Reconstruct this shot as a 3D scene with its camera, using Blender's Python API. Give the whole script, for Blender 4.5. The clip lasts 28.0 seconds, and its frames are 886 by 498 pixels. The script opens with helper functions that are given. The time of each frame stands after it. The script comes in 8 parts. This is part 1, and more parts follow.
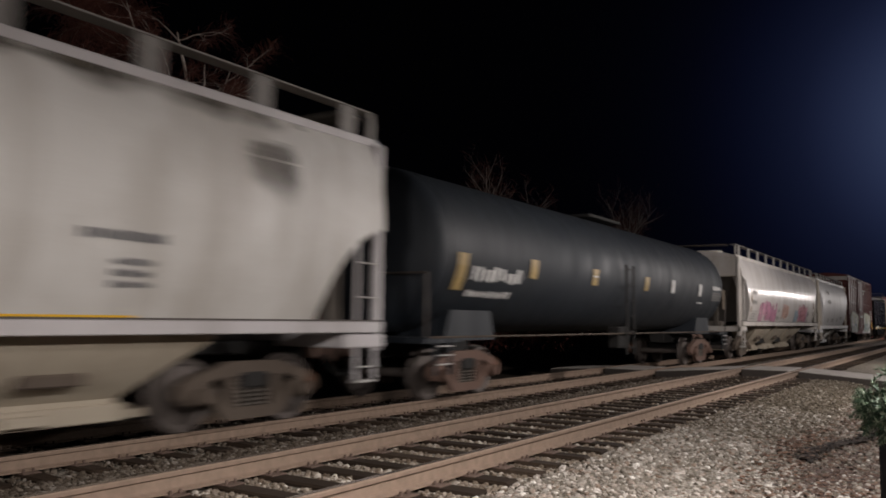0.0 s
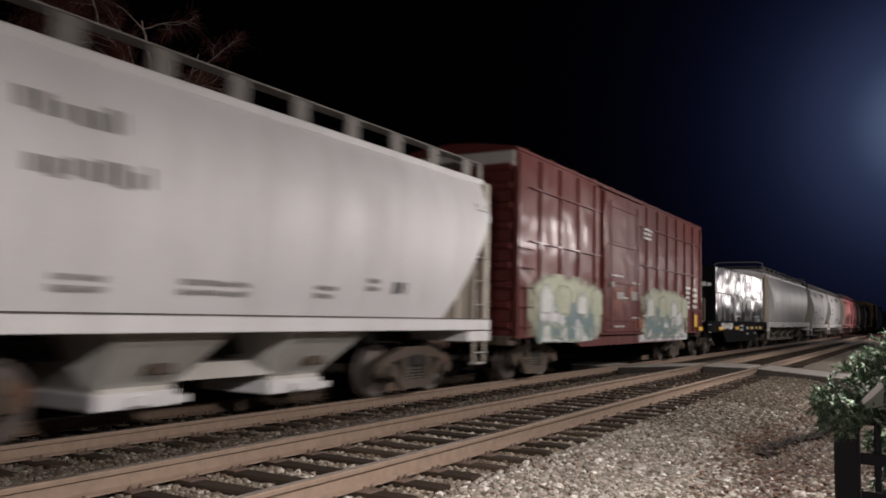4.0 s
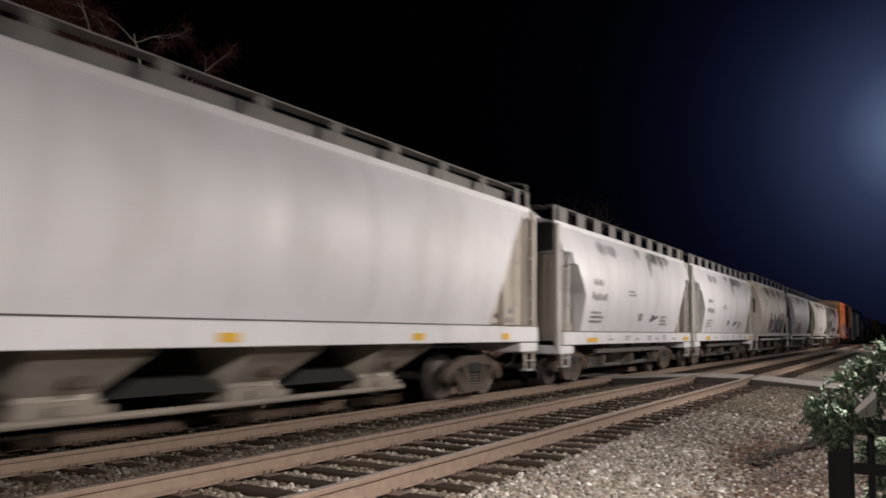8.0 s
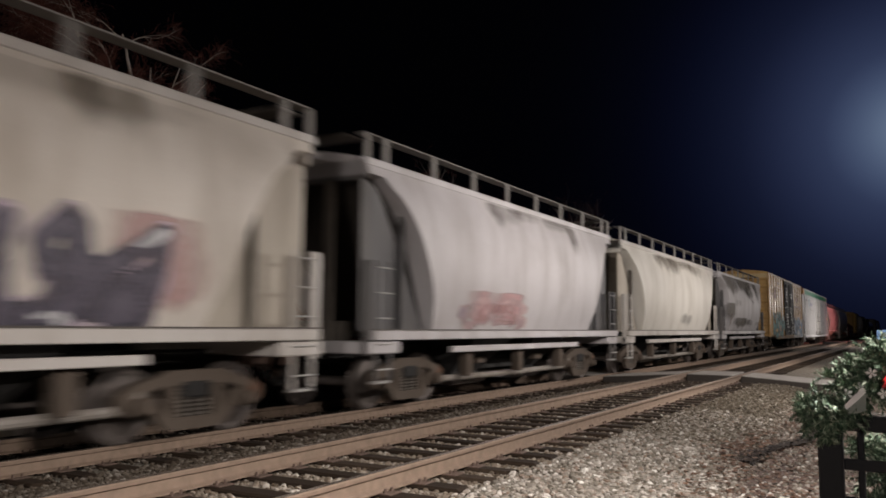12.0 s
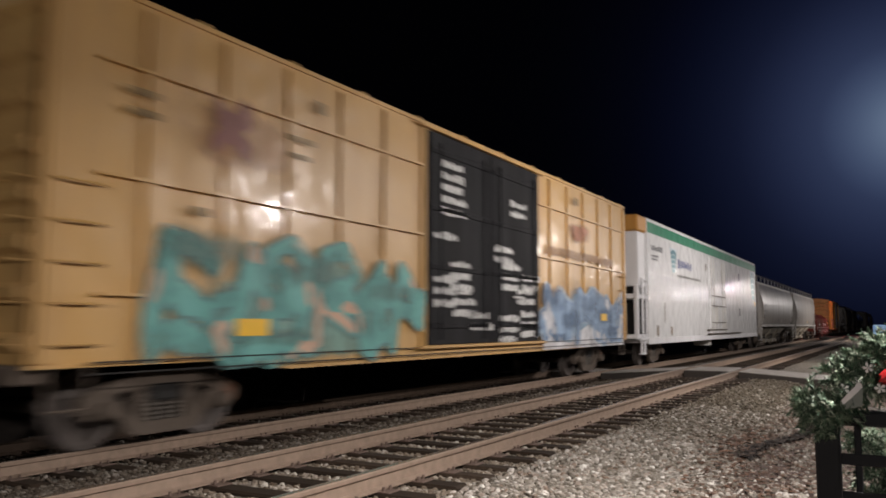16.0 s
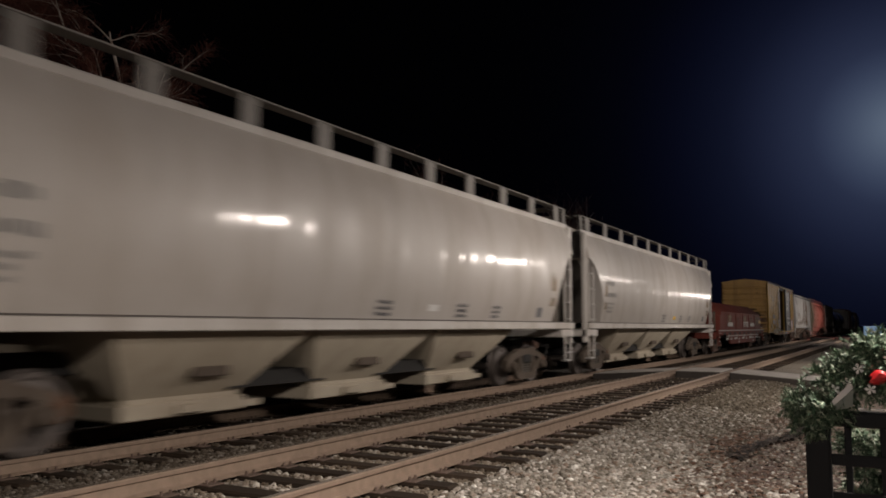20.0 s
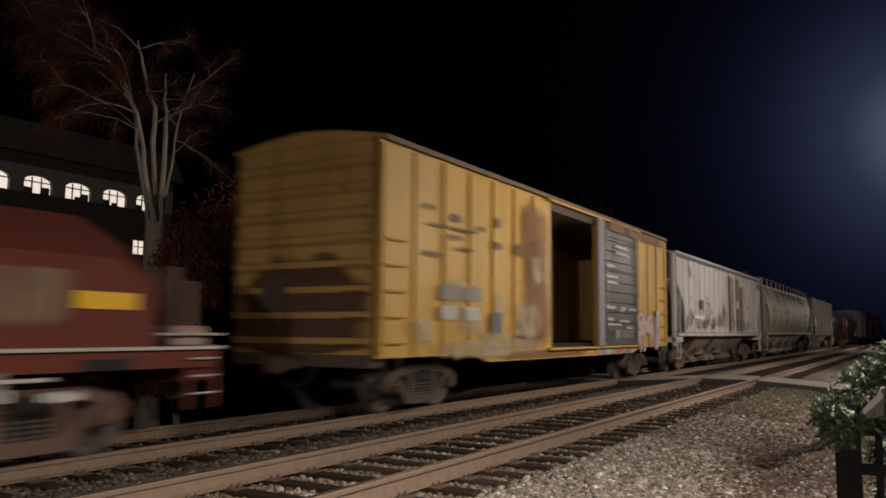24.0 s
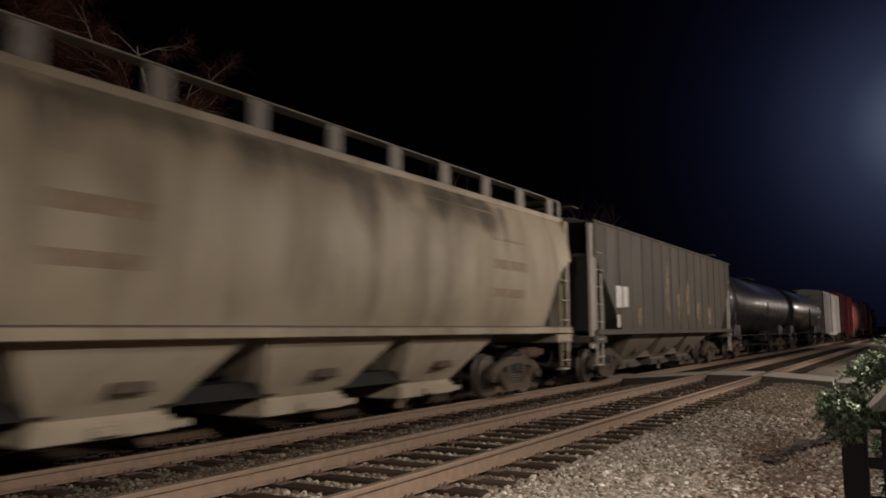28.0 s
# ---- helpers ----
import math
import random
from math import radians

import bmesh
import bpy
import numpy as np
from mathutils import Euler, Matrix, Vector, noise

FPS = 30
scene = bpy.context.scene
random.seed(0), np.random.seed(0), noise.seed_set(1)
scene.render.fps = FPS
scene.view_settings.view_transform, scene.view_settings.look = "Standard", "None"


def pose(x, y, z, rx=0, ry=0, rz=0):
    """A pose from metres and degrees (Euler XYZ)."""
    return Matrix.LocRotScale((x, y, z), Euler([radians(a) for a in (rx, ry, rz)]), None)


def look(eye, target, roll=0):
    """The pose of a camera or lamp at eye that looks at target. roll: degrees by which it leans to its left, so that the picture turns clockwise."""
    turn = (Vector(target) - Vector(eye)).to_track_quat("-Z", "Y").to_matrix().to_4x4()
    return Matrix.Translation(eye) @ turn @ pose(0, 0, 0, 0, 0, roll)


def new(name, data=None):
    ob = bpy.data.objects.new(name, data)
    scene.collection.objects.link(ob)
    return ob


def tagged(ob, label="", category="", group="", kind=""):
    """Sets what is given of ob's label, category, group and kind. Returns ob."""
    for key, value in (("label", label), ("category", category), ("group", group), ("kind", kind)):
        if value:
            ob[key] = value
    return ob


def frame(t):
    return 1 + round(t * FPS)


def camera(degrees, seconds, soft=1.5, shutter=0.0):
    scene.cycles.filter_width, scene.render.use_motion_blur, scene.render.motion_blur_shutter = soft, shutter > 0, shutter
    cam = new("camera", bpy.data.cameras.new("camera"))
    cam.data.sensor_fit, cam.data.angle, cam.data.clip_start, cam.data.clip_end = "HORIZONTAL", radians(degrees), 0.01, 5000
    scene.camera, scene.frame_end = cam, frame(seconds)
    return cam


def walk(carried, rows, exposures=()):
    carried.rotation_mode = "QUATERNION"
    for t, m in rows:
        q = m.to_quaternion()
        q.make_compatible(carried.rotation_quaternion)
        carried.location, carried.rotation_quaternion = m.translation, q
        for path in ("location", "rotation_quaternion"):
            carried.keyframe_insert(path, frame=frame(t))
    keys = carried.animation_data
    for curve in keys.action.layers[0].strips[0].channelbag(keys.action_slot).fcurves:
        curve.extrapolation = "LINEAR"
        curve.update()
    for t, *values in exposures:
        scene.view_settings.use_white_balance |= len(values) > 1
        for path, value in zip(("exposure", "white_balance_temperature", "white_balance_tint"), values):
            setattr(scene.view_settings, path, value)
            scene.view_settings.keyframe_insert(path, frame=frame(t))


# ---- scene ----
# ---- camera: hand held on one spot beside the line; x runs along the track, y across it ----
EYE = (0.0, 0.0, 1.27)
cam = camera(58.0, 28.0, soft=1.7, shutter=0.65)
PATH = [
    (0, 95.06, -0.71, -56.76), (0.5, 94.89, -0.71, -57.50), (1, 94.74, -0.76, -59.08),
    (1.5, 94.57, -0.92, -59.13), (2, 94.57, -1.06, -59.04), (2.5, 94.56, -1.13, -58.94),
    (3, 94.57, -1.18, -59.08), (3.5, 94.64, -1.20, -59.08), (5.5, 95.22, -1.02, -59.73),
    (6, 95.28, -1.02, -59.61), (6.5, 95.40, -1.00, -59.70), (7, 95.51, -0.94, -59.90),
    (7.5, 95.56, -0.88, -59.78), (8, 95.62, -0.86, -59.68), (8.5, 95.69, -0.78, -59.85),
    (9, 95.71, -0.71, -60.21), (9.5, 95.72, -0.63, -60.38), (10, 95.68, -0.66, -60.26),
    (10.5, 95.71, -0.54, -60.11), (11, 95.71, -0.53, -60.03), (11.5, 95.64, -0.46, -60.02),
    (12, 95.59, -0.46, -60.28), (12.5, 95.56, -0.44, -60.43), (14.5, 95.45, -0.24, -60.53),
    (15, 95.42, -0.17, -60.58), (15.5, 95.48, 0.00, -60.46), (16, 95.44, -0.06, -60.47),
    (16.5, 95.40, -0.06, -60.39), (17, 95.34, -0.07, -60.43), (17.5, 95.38, -0.10, -60.54),
    (18, 95.36, -0.11, -60.69), (18.5, 95.37, -0.16, -60.75), (19, 95.39, -0.17, -60.87),
    (19.5, 95.43, -0.20, -60.90), (20, 95.45, -0.21, -61.00), (20.5, 95.44, -0.26, -60.75),
    (21, 95.45, -0.23, -60.55), (21.5, 95.52, -0.21, -60.48), (23.5, 95.73, -0.35, -59.64),
    (24, 95.86, -0.44, -59.31), (24.5, 95.87, -0.32, -59.16), (25, 95.86, -0.16, -59.06),
    (25.5, 95.91, -0.09, -58.76), (26, 95.94, 0.02, -58.62), (26.5, 95.94, 0.28, -58.76),
    (27, 95.89, 0.42, -58.90), (27.5, 95.89, 0.51, -59.01), (28, 95.91, 0.52, -59.05),
]
walk(cam, [(t, pose(*EYE, a, b, c)) for t, a, b, c in PATH],
     exposures=[(0, 0.10, 6500, 13), (6, 0.16, 6500, 13), (9.5, 0.34, 6550, 13), (12, 0.28, 6600, 12), (17, 0.15, 6480, 12), (20, -0.20, 6930, 13), (28, -0.28, 7380, 14)])

SPEED = 12.524          # the train, metres a second towards -x
TRACK_1, TRACK_2 = 4.815, 8.89     # centre lines
LOW = -0.15             # rail top of the far track; the near track's is 0

# ---- world: night, a blue lens haze round an unseen lamp put into the sky ----
world = bpy.data.worlds.new("night")
scene.world = world
world.use_nodes = True
wn, wl = world.node_tree.nodes, world.node_tree.links
bg = wn["Background"]
tc = wn.new("ShaderNodeTexCoord")
dot = wn.new("ShaderNodeVectorMath")
dot.operation = "DOT_PRODUCT"
dot.inputs[1].default_value = Vector((0.976, -0.02, 0.215)).normalized()
nrm = wn.new("ShaderNodeVectorMath")
nrm.operation = "NORMALIZE"
wl.new(tc.outputs["Generated"], nrm.inputs[0])
wl.new(nrm.outputs["Vector"], dot.inputs[0])
ang = wn.new("ShaderNodeMath")
ang.operation = "ARCCOSINE"
wl.new(dot.outputs["Value"], ang.inputs[0])
span = wn.new("ShaderNodeMapRange")
span.inputs["From Max"].default_value = radians(45)
wl.new(ang.outputs[0], span.inputs["Value"])
ramp = wn.new("ShaderNodeValToRGB")
ramp.color_ramp.interpolation = "B_SPLINE"
wl.new(span.outputs[0], ramp.inputs[0])
els = ramp.color_ramp.elements
els[0].position, els[0].color = 0.0, (0.125, 0.172, 0.245, 1)
els[1].position, els[1].color = 1.0, (0.0003, 0.0003, 0.0004, 1)
for deg, col in ((2.5, (0.054, 0.078, 0.138)), (5, (0.019, 0.027, 0.064)), (10, (0.0028, 0.0040, 0.0135)), (17, (0.0005, 0.00062, 0.0016)), (27, (0.0003, 0.0003, 0.0005))):
    els.new(deg / 45).color = (*col, 1)
wl.new(ramp.outputs[0], bg.inputs[0])
bg.inputs[1].default_value = 1.0


def lamp_light(name, x, y, z, watts, color, radius=0.14):
    d = bpy.data.lights.new(name, "POINT")
    d.energy, d.color, d.shadow_soft_size = watts, color, radius
    ob = new(name, d)
    ob.location = (x, y, z)
    return ob


# x, y, z, power all round, power of the light thrown straight down
# the first two are unseen, added to light the car ends and gravel
LAMPS = [(-25.0, -6.0, 5.5, 5.3, 0.02), (4.0, -1.3, 4.2, 0.04, 0.78), (17.3, -0.65, 4.75, 1.45, 0.01), (33.0, -0.5, 4.75, 1.42, 0.04), (48.5, -0.3, 4.75, 0.16, 0.09),
         (84.0, -1.4, 4.75, 0.95, 0.6), (100.0, -1.8, 4.75, 0.25, 0.2)]


def down_light(name, x, y, z, watts, color, size):
    d = bpy.data.lights.new(name, "AREA")
    d.shape, d.size, d.energy, d.color = "DISK", size, watts, color
    ob = new(name, d)
    ob.location = (x, y, z)
    return ob


# each lamp: an all-round light and a disc facing down, shares set singly
for lx, ly, lz, power, drop in LAMPS:
    lamp_light("street_lamp_light", lx, ly, lz, 1180 * power, (1.0, 0.93, 0.88))
    down_light("street_lamp_light", lx, ly, lz - 0.19, 1150 * drop, (1.0, 0.93, 0.88), 0.3)
# the flashers of the road crossing further along the line
flash = bpy.data.lights.new("crossing_light", "SPOT")
flash.energy, flash.color, flash.spot_size, flash.spot_blend, flash.shadow_soft_size = 3300, (1.0, 0.25, 0.26), radians(112), 0.8, 0.2
flash_ob = new("crossing_light", flash)
flash_ob.matrix_world = look((109.0, -2.0, 2.7), (109.0, 7.3, 2.4))


# ---- materials ----
def node_mat(name):
    m = bpy.data.materials.new(name)
    m.use_nodes = True
    n, l = m.node_tree.nodes, m.node_tree.links
    return m, n, l, n["Principled BSDF"]


def noise_tex(n, l, scale, detail=4, stretch=None, rough=0.55):
    c = n.new("ShaderNodeTexCoord")
    t = n.new("ShaderNodeTexNoise")
    t.inputs["Scale"].default_value, t.inputs["Detail"].default_value = scale, detail
    t.inputs["Roughness"].default_value = rough
    if stretch:
        mp = n.new("ShaderNodeMapping")
        mp.inputs["Scale"].default_value = stretch
        l.new(c.outputs["Object"], mp.inputs["Vector"])
        l.new(mp.outputs["Vector"], t.inputs["Vector"])
    else:
        l.new(c.outputs["Object"], t.inputs["Vector"])
    return t


def ramp_of(n, l, src, lo, hi, a=0.0, b=1.0):
    r = n.new("ShaderNodeMapRange")
    r.inputs["From Min"].default_value, r.inputs["From Max"].default_value = lo, hi
    r.inputs["To Min"].default_value, r.inputs["To Max"].default_value = a, b
    l.new(src, r.inputs["Value"])
    return r.outputs["Result"]


def mix_col(n, l, fac, a, b):
    m = n.new("ShaderNodeMix")
    m.data_type = "RGBA"
    for sock, v in ((m.inputs["Factor"], fac), (m.inputs["A"], a), (m.inputs["B"], b)):
        if isinstance(v, tuple):
            sock.default_value = (*v, 1)
        elif isinstance(v, (int, float)):
            sock.default_value = v
        else:
            l.new(v, sock)
    return m.outputs["Result"]


def bump_to(n, l, bsdf, src, strength, dist):
    b = n.new("ShaderNodeBump")
    b.inputs["Strength"].default_value, b.inputs["Distance"].default_value = strength, dist
    l.new(src, b.inputs["Height"])
    l.new(b.outputs["Normal"], bsdf.inputs["Normal"])


def paint(name, col, rough=0.45, dirt=0.35, streak=0.35, dirt_col=(0.10, 0.085, 0.07), rust=0.0,
          rust_col=(0.13, 0.05, 0.022), coat=0.0, metal=0.0, wave=0.0, wave_scale=1.5, coat_rough=0.12, spec=0.5, wave_run=1.0):
    """Weathered car paint: broad stains, streaks that run down, fine grain, some rust."""
    m, n, l, b = node_mat(name)
    broad = noise_tex(n, l, 0.55, 5)
    runs = noise_tex(n, l, 2.4, 5, (1.0, 1.0, 0.09))
    grain = noise_tex(n, l, 38, 3)
    c = mix_col(n, l, ramp_of(n, l, broad.outputs["Fac"], 0.42, 0.72, 0, dirt), col, dirt_col)
    c = mix_col(n, l, ramp_of(n, l, runs.outputs["Fac"], 0.5, 0.78, 0, streak), c, dirt_col)
    if rust:
        spots = noise_tex(n, l, 1.5, 8, (1.0, 1.0, 0.35), 0.7)
        c = mix_col(n, l, ramp_of(n, l, spots.outputs["Fac"], 0.64 - 0.16 * rust, 0.72 - 0.1 * rust, 0, 0.85), c, rust_col)
    c = mix_col(n, l, ramp_of(n, l, grain.outputs["Fac"], 0.35, 0.75, 0, 0.12), c, dirt_col)
    l.new(c, b.inputs["Base Color"])
    l.new(ramp_of(n, l, runs.outputs["Fac"], 0.3, 0.8, rough, min(1, rough + 0.25)), b.inputs["Roughness"])
    b.inputs["Metallic"].default_value, b.inputs["Specular IOR Level"].default_value = metal, spec
    b.inputs["Coat Weight"].default_value, b.inputs["Coat Roughness"].default_value = coat, coat_rough
    if wave:
        w = noise_tex(n, l, wave_scale, 1, (1.0, 1.0, wave_run))
        bump_to(n, l, b, w.outputs["Fac"], 1.0, wave)
        l.new(b.inputs["Normal"].links[0].from_socket, b.inputs["Coat Normal"])
        if coat > 0.5:      # only the clear gel coat is wavy
            l.remove(b.inputs["Normal"].links[0])
    else:
        bump_to(n, l, b, grain.outputs["Fac"], 0.15, 0.004)
    return m


def soak(name, col, cover=0.5, hang=0.3, most=0.9, scale=1.6, down=0.18, rough=0.65, top=0.08, soft=0.32):
    """A stain that thins out towards its edges: streaky, see-through paint or grime."""
    m, n, l, b = node_mat(name)
    t = noise_tex(n, l, scale, 6, (1.0, 1.0, down), 0.62)
    g = n.new("ShaderNodeTexCoord")
    s = n.new("ShaderNodeSeparateXYZ")
    l.new(g.outputs["Generated"], s.inputs[0])
    out = []
    for sock, k in (("X", 0.28), ("Z", hang)):
        lo = ramp_of(n, l, s.outputs[sock], 0.0, k, -0.45, 0.0)
        hi = ramp_of(n, l, s.outputs[sock], 1.0 - (k if sock == "X" else top), 1.0, 0.0, -0.45)
        out += [lo, hi]
    v = t.outputs["Fac"]
    for o in out:
        q = n.new("ShaderNodeMath")
        q.operation = "ADD"
        l.new(v, q.inputs[0])
        l.new(o, q.inputs[1])
        v = q.outputs[0]
    l.new(ramp_of(n, l, v, 0.60 - cover * 0.4, 0.60 - cover * 0.4 + soft, 0, most), b.inputs["Alpha"])
    grain = noise_tex(n, l, 9, 5)
    l.new(mix_col(n, l, ramp_of(n, l, grain.outputs["Fac"], 0.35, 0.7, 0, 0.5), col, tuple(0.55 * c for c in col)), b.inputs["Base Color"])
    b.inputs["Roughness"].default_value = rough
    return m


def plain(name, col, rough=0.5, metal=0.0, grain=12, amount=0.35, bump=0.2, dark=0.4):
    m, n, l, b = node_mat(name)
    t = noise_tex(n, l, grain, 5)
    c = mix_col(n, l, ramp_of(n, l, t.outputs["Fac"], 0.35, 0.7, 0, amount), col, tuple(v * dark for v in col))
    l.new(c, b.inputs["Base Color"])
    b.inputs["Roughness"].default_value, b.inputs["Metallic"].default_value = rough, metal
    bump_to(n, l, b, t.outputs["Fac"], bump, 0.01)
    return m


def glow(name, col, strength):
    m, n, l, b = node_mat(name)
    b.inputs["Base Color"].default_value = (*col, 1)
    b.inputs["Emission Color"].default_value = (*col, 1)
    b.inputs["Emission Strength"].default_value = strength
    return m


def pieces(name, cols, rough=0.9, grain=30, by_island=True, bump=0.4):
    """Stones, ties, leaves: a colour for each piece, with grain."""
    m, n, l, b = node_mat(name)
    if by_island:
        src = n.new("ShaderNodeNewGeometry").outputs["Random Per Island"]
    else:
        src = n.new("ShaderNodeObjectInfo").outputs["Random"]
    r = n.new("ShaderNodeValToRGB")
    e = r.color_ramp.elements
    e[0].color, e[1].color = (*cols[0], 1), (*cols[-1], 1)
    for i, c in enumerate(cols[1:-1]):
        e.new((i + 1) / (len(cols) - 1)).color = (*c, 1)
    l.new(src, r.inputs[0])
    t = noise_tex(n, l, grain, 4)
    c = mix_col(n, l, ramp_of(n, l, t.outputs["Fac"], 0.35, 0.7, 0, 0.45), r.outputs[0], tuple(v * 0.45 for v in cols[0]))
    l.new(c, b.inputs["Base Color"])
    b.inputs["Roughness"].default_value, b.inputs["Specular IOR Level"].default_value = rough, 0.18
    bump_to(n, l, b, t.outputs["Fac"], bump, 0.01)
    return m


M = {
    "steel": plain("worn_steel", (0.10, 0.085, 0.075), 0.6, 0.4, 8),
    "walkway": plain("dull_walkway_steel", (0.24, 0.225, 0.21), 0.7, 0.1, 9),
    "truck": paint("grimy_cast_steel", (0.112, 0.089, 0.071), 0.8, 0.55, 0.4, (0.05, 0.036, 0.027), 0.30, spec=0.25),
    "truck_dark": paint("oily_cast_steel", (0.045, 0.036, 0.030), 0.85, 0.5, 0.35, (0.02, 0.016, 0.013), 0.15, spec=0.2),
    "truck_rust": paint("rusty_cast_steel", (0.155, 0.095, 0.072), 0.75, 0.5, 0.35, (0.09, 0.05, 0.038), 0.5),
    "wheel": plain("wheel_steel", (0.13, 0.11, 0.10), 0.55, 0.5, 6),
    # darkened to stand for the shade inside car ends; used for small fittings too
    "inner": plain("dark_shaded_steel", (0.11, 0.095, 0.08), 0.8, 0.0, 5),
    "black": plain("black_underframe", (0.013, 0.012, 0.011), 0.85, 0.0, 5),
    "stencil_dark": plain("faded_dark_stencil", (0.16, 0.16, 0.17), 0.6, 0.0, 6, 0.5, 0.05),
    "stencil_faint": plain("washed_out_stencil", (0.30, 0.29, 0.275), 0.6, 0.0, 6, 0.5, 0.05),
    "stencil_white": plain("white_stencil", (0.72, 0.72, 0.70), 0.5, 0.0, 6, 0.35, 0.05),
    "yellow": plain("reflective_yellow", (0.85, 0.50, 0.03), 0.35, 0.0, 4, 0.2, 0.05, 0.7),
    "rung": plain("galvanised_rung", (0.55, 0.54, 0.52), 0.45, 0.3, 10),
    "rail": plain("rusty_rail", (0.262, 0.194, 0.147), 0.75, 0.05, 9, 0.35, 0.25),
    "rail_top": plain("polished_rail_head", (0.40, 0.34, 0.29), 0.26, 0.75, 6, 0.3, 0.03),
    "slope": plain("shaded_slope_sheet", (0.055, 0.047, 0.04), 0.7, 0, 4),
    "concrete": plain("crossing_concrete", (0.36, 0.33, 0.30), 0.85, 0.0, 3, 0.5, 0.4),
    "asphalt": plain("old_asphalt", (0.07, 0.066, 0.062), 0.9, 0.0, 20, 0.5, 0.6),
}

M["rail"].node_tree.nodes["Principled BSDF"].inputs["Specular IOR Level"].default_value = 0.15


# ---- mesh tools ----
class Geo:
    """Collects vertices and faces of one part."""

    def __init__(self):
        self.v, self.f = [], []

    def add(self, verts, faces):
        k = len(self.v)
        self.v.extend(verts)
        self.f.extend([tuple(i + k for i in q) for q in faces])
        return self

    def box(self, x0, x1, y0, y1, z0, z1, c=0.0):
        if c <= 0:
            vs = [(x, y, z) for x in (x0, x1) for y in (y0, y1) for z in (z0, z1)]
            return self.add(vs, [(0, 1, 3, 2), (4, 6, 7, 5), (0, 4, 5, 1), (2, 3, 7, 6), (0, 2, 6, 4), (1, 5, 7, 3)])
        c = min(c, (x1 - x0) / 2.5, (y1 - y0) / 2.5, (z1 - z0) / 2.5)
        vs, ix = [], {}
        for sx in (0, 1):
            for sy in (0, 1):
                for sz in (0, 1):
                    X, Y, Z = (x0, x1)[sx], (y0, y1)[sy], (z0, z1)[sz]
                    ax, ay, az = (X - c if sx else X + c), (Y - c if sy else Y + c), (Z - c if sz else Z + c)
                    for k, p in enumerate(((X, ay, az), (ax, Y, az), (ax, ay, Z))):
                        ix[sx, sy, sz, k] = len(vs)
                        vs.append(p)
        fs = []
        ring = ((0, 0), (1, 0), (1, 1), (0, 1))
        for s in (0, 1):
            fs.append(tuple(ix[s, a, b, 0] for a, b in ring))
            fs.append(tuple(ix[a, s, b, 1] for a, b in ring))
            fs.append(tuple(ix[a, b, s, 2] for a, b in ring))
        for a in (0, 1):
            for b in (0, 1):
                fs.append((ix[a, b, 0, 0], ix[a, b, 1, 0], ix[a, b, 1, 1], ix[a, b, 0, 1]))
                fs.append((ix[a, 0, b, 0], ix[a, 1, b, 0], ix[a, 1, b, 2], ix[a, 0, b, 2]))
                fs.append((ix[0, a, b, 1], ix[1, a, b, 1], ix[1, a, b, 2], ix[0, a, b, 2]))
                for d in (0, 1):
                    fs.append((ix[a, b, d, 0], ix[a, b, d, 1], ix[a, b, d, 2]))
        return self.add(vs, list(dict.fromkeys(fs)))

    def cyl(self, p0, p1, r, n=10, r1=None):
        p0, p1 = Vector(p0), Vector(p1)
        q = (p1 - p0).to_track_quat("Z", "Y")
        r1 = r if r1 is None else r1
        vs = []
        for p, rr in ((p0, r), (p1, r1)):
            vs += [tuple(p + q @ Vector((rr * math.cos(6.2832 * i / n), rr * math.sin(6.2832 * i / n), 0))) for i in range(n)]
        fs = [(i, (i + 1) % n, n + (i + 1) % n, n + i) for i in range(n)] + [tuple(range(n))[::-1], tuple(range(n, 2 * n))]
        return self.add(vs, fs)

    def loft(self, rings, cap=True, closed=True):
        n = len(rings[0])
        vs = [p for r in rings for p in r]
        last = n if closed else n - 1
        fs = [(k * n + i, k * n + (i + 1) % n, (k + 1) * n + (i + 1) % n, (k + 1) * n + i)
              for k in range(len(rings) - 1) for i in range(last)]
        if cap:
            fs += [tuple(range(n))[::-1], tuple(range((len(rings) - 1) * n, len(rings) * n))]
        return self.add(vs, fs)

    def prism(self, poly, y0, y1):
        """A polygon in x, z pushed from y0 to y1."""
        return self.loft([[(x, y, z) for x, z in poly] for y in (y0, y1)])

    def tube(self, pts, r, n=6):
        for a, b in zip(pts, pts[1:]):
            self.cyl(a, b, r, n)
        return self

    def lathe_y(self, prof, n=28, cx=0, cz=0):
        """prof: (radius, y) turned round the y axis."""
        rings = [[(cx + r * math.cos(6.2832 * i / n), y, cz + r * math.sin(6.2832 * i / n)) for i in range(n)] for r, y in prof]
        return self.loft(rings)

    def mesh(self, name, smooth=True):
        me = bpy.data.meshes.new(name)
        me.from_pydata(self.v, [], self.f)
        if smooth:
            me.shade_smooth()
            me.set_sharp_from_angle(angle=radians(33))
        return me


def link_part(name, me, mat, parent, label="", m=None):
    if mat and not me.materials:
        me.materials.append(mat)
    ob = new(name, me)
    ob.parent = parent
    if m is not None:
        ob.matrix_basis = m
    return tagged(ob, label)


def part(name, geo, mat, parent, label="", m=None, smooth=True):
    return link_part(name, geo.mesh(name, smooth), mat, parent, label, m)


def thing(name, label, category, group="", at=(0, 0, 0), kind=""):
    ob = new(name)
    ob.location = at
    ob.empty_display_size = 0.3
    return tagged(ob, label, category, group, kind)


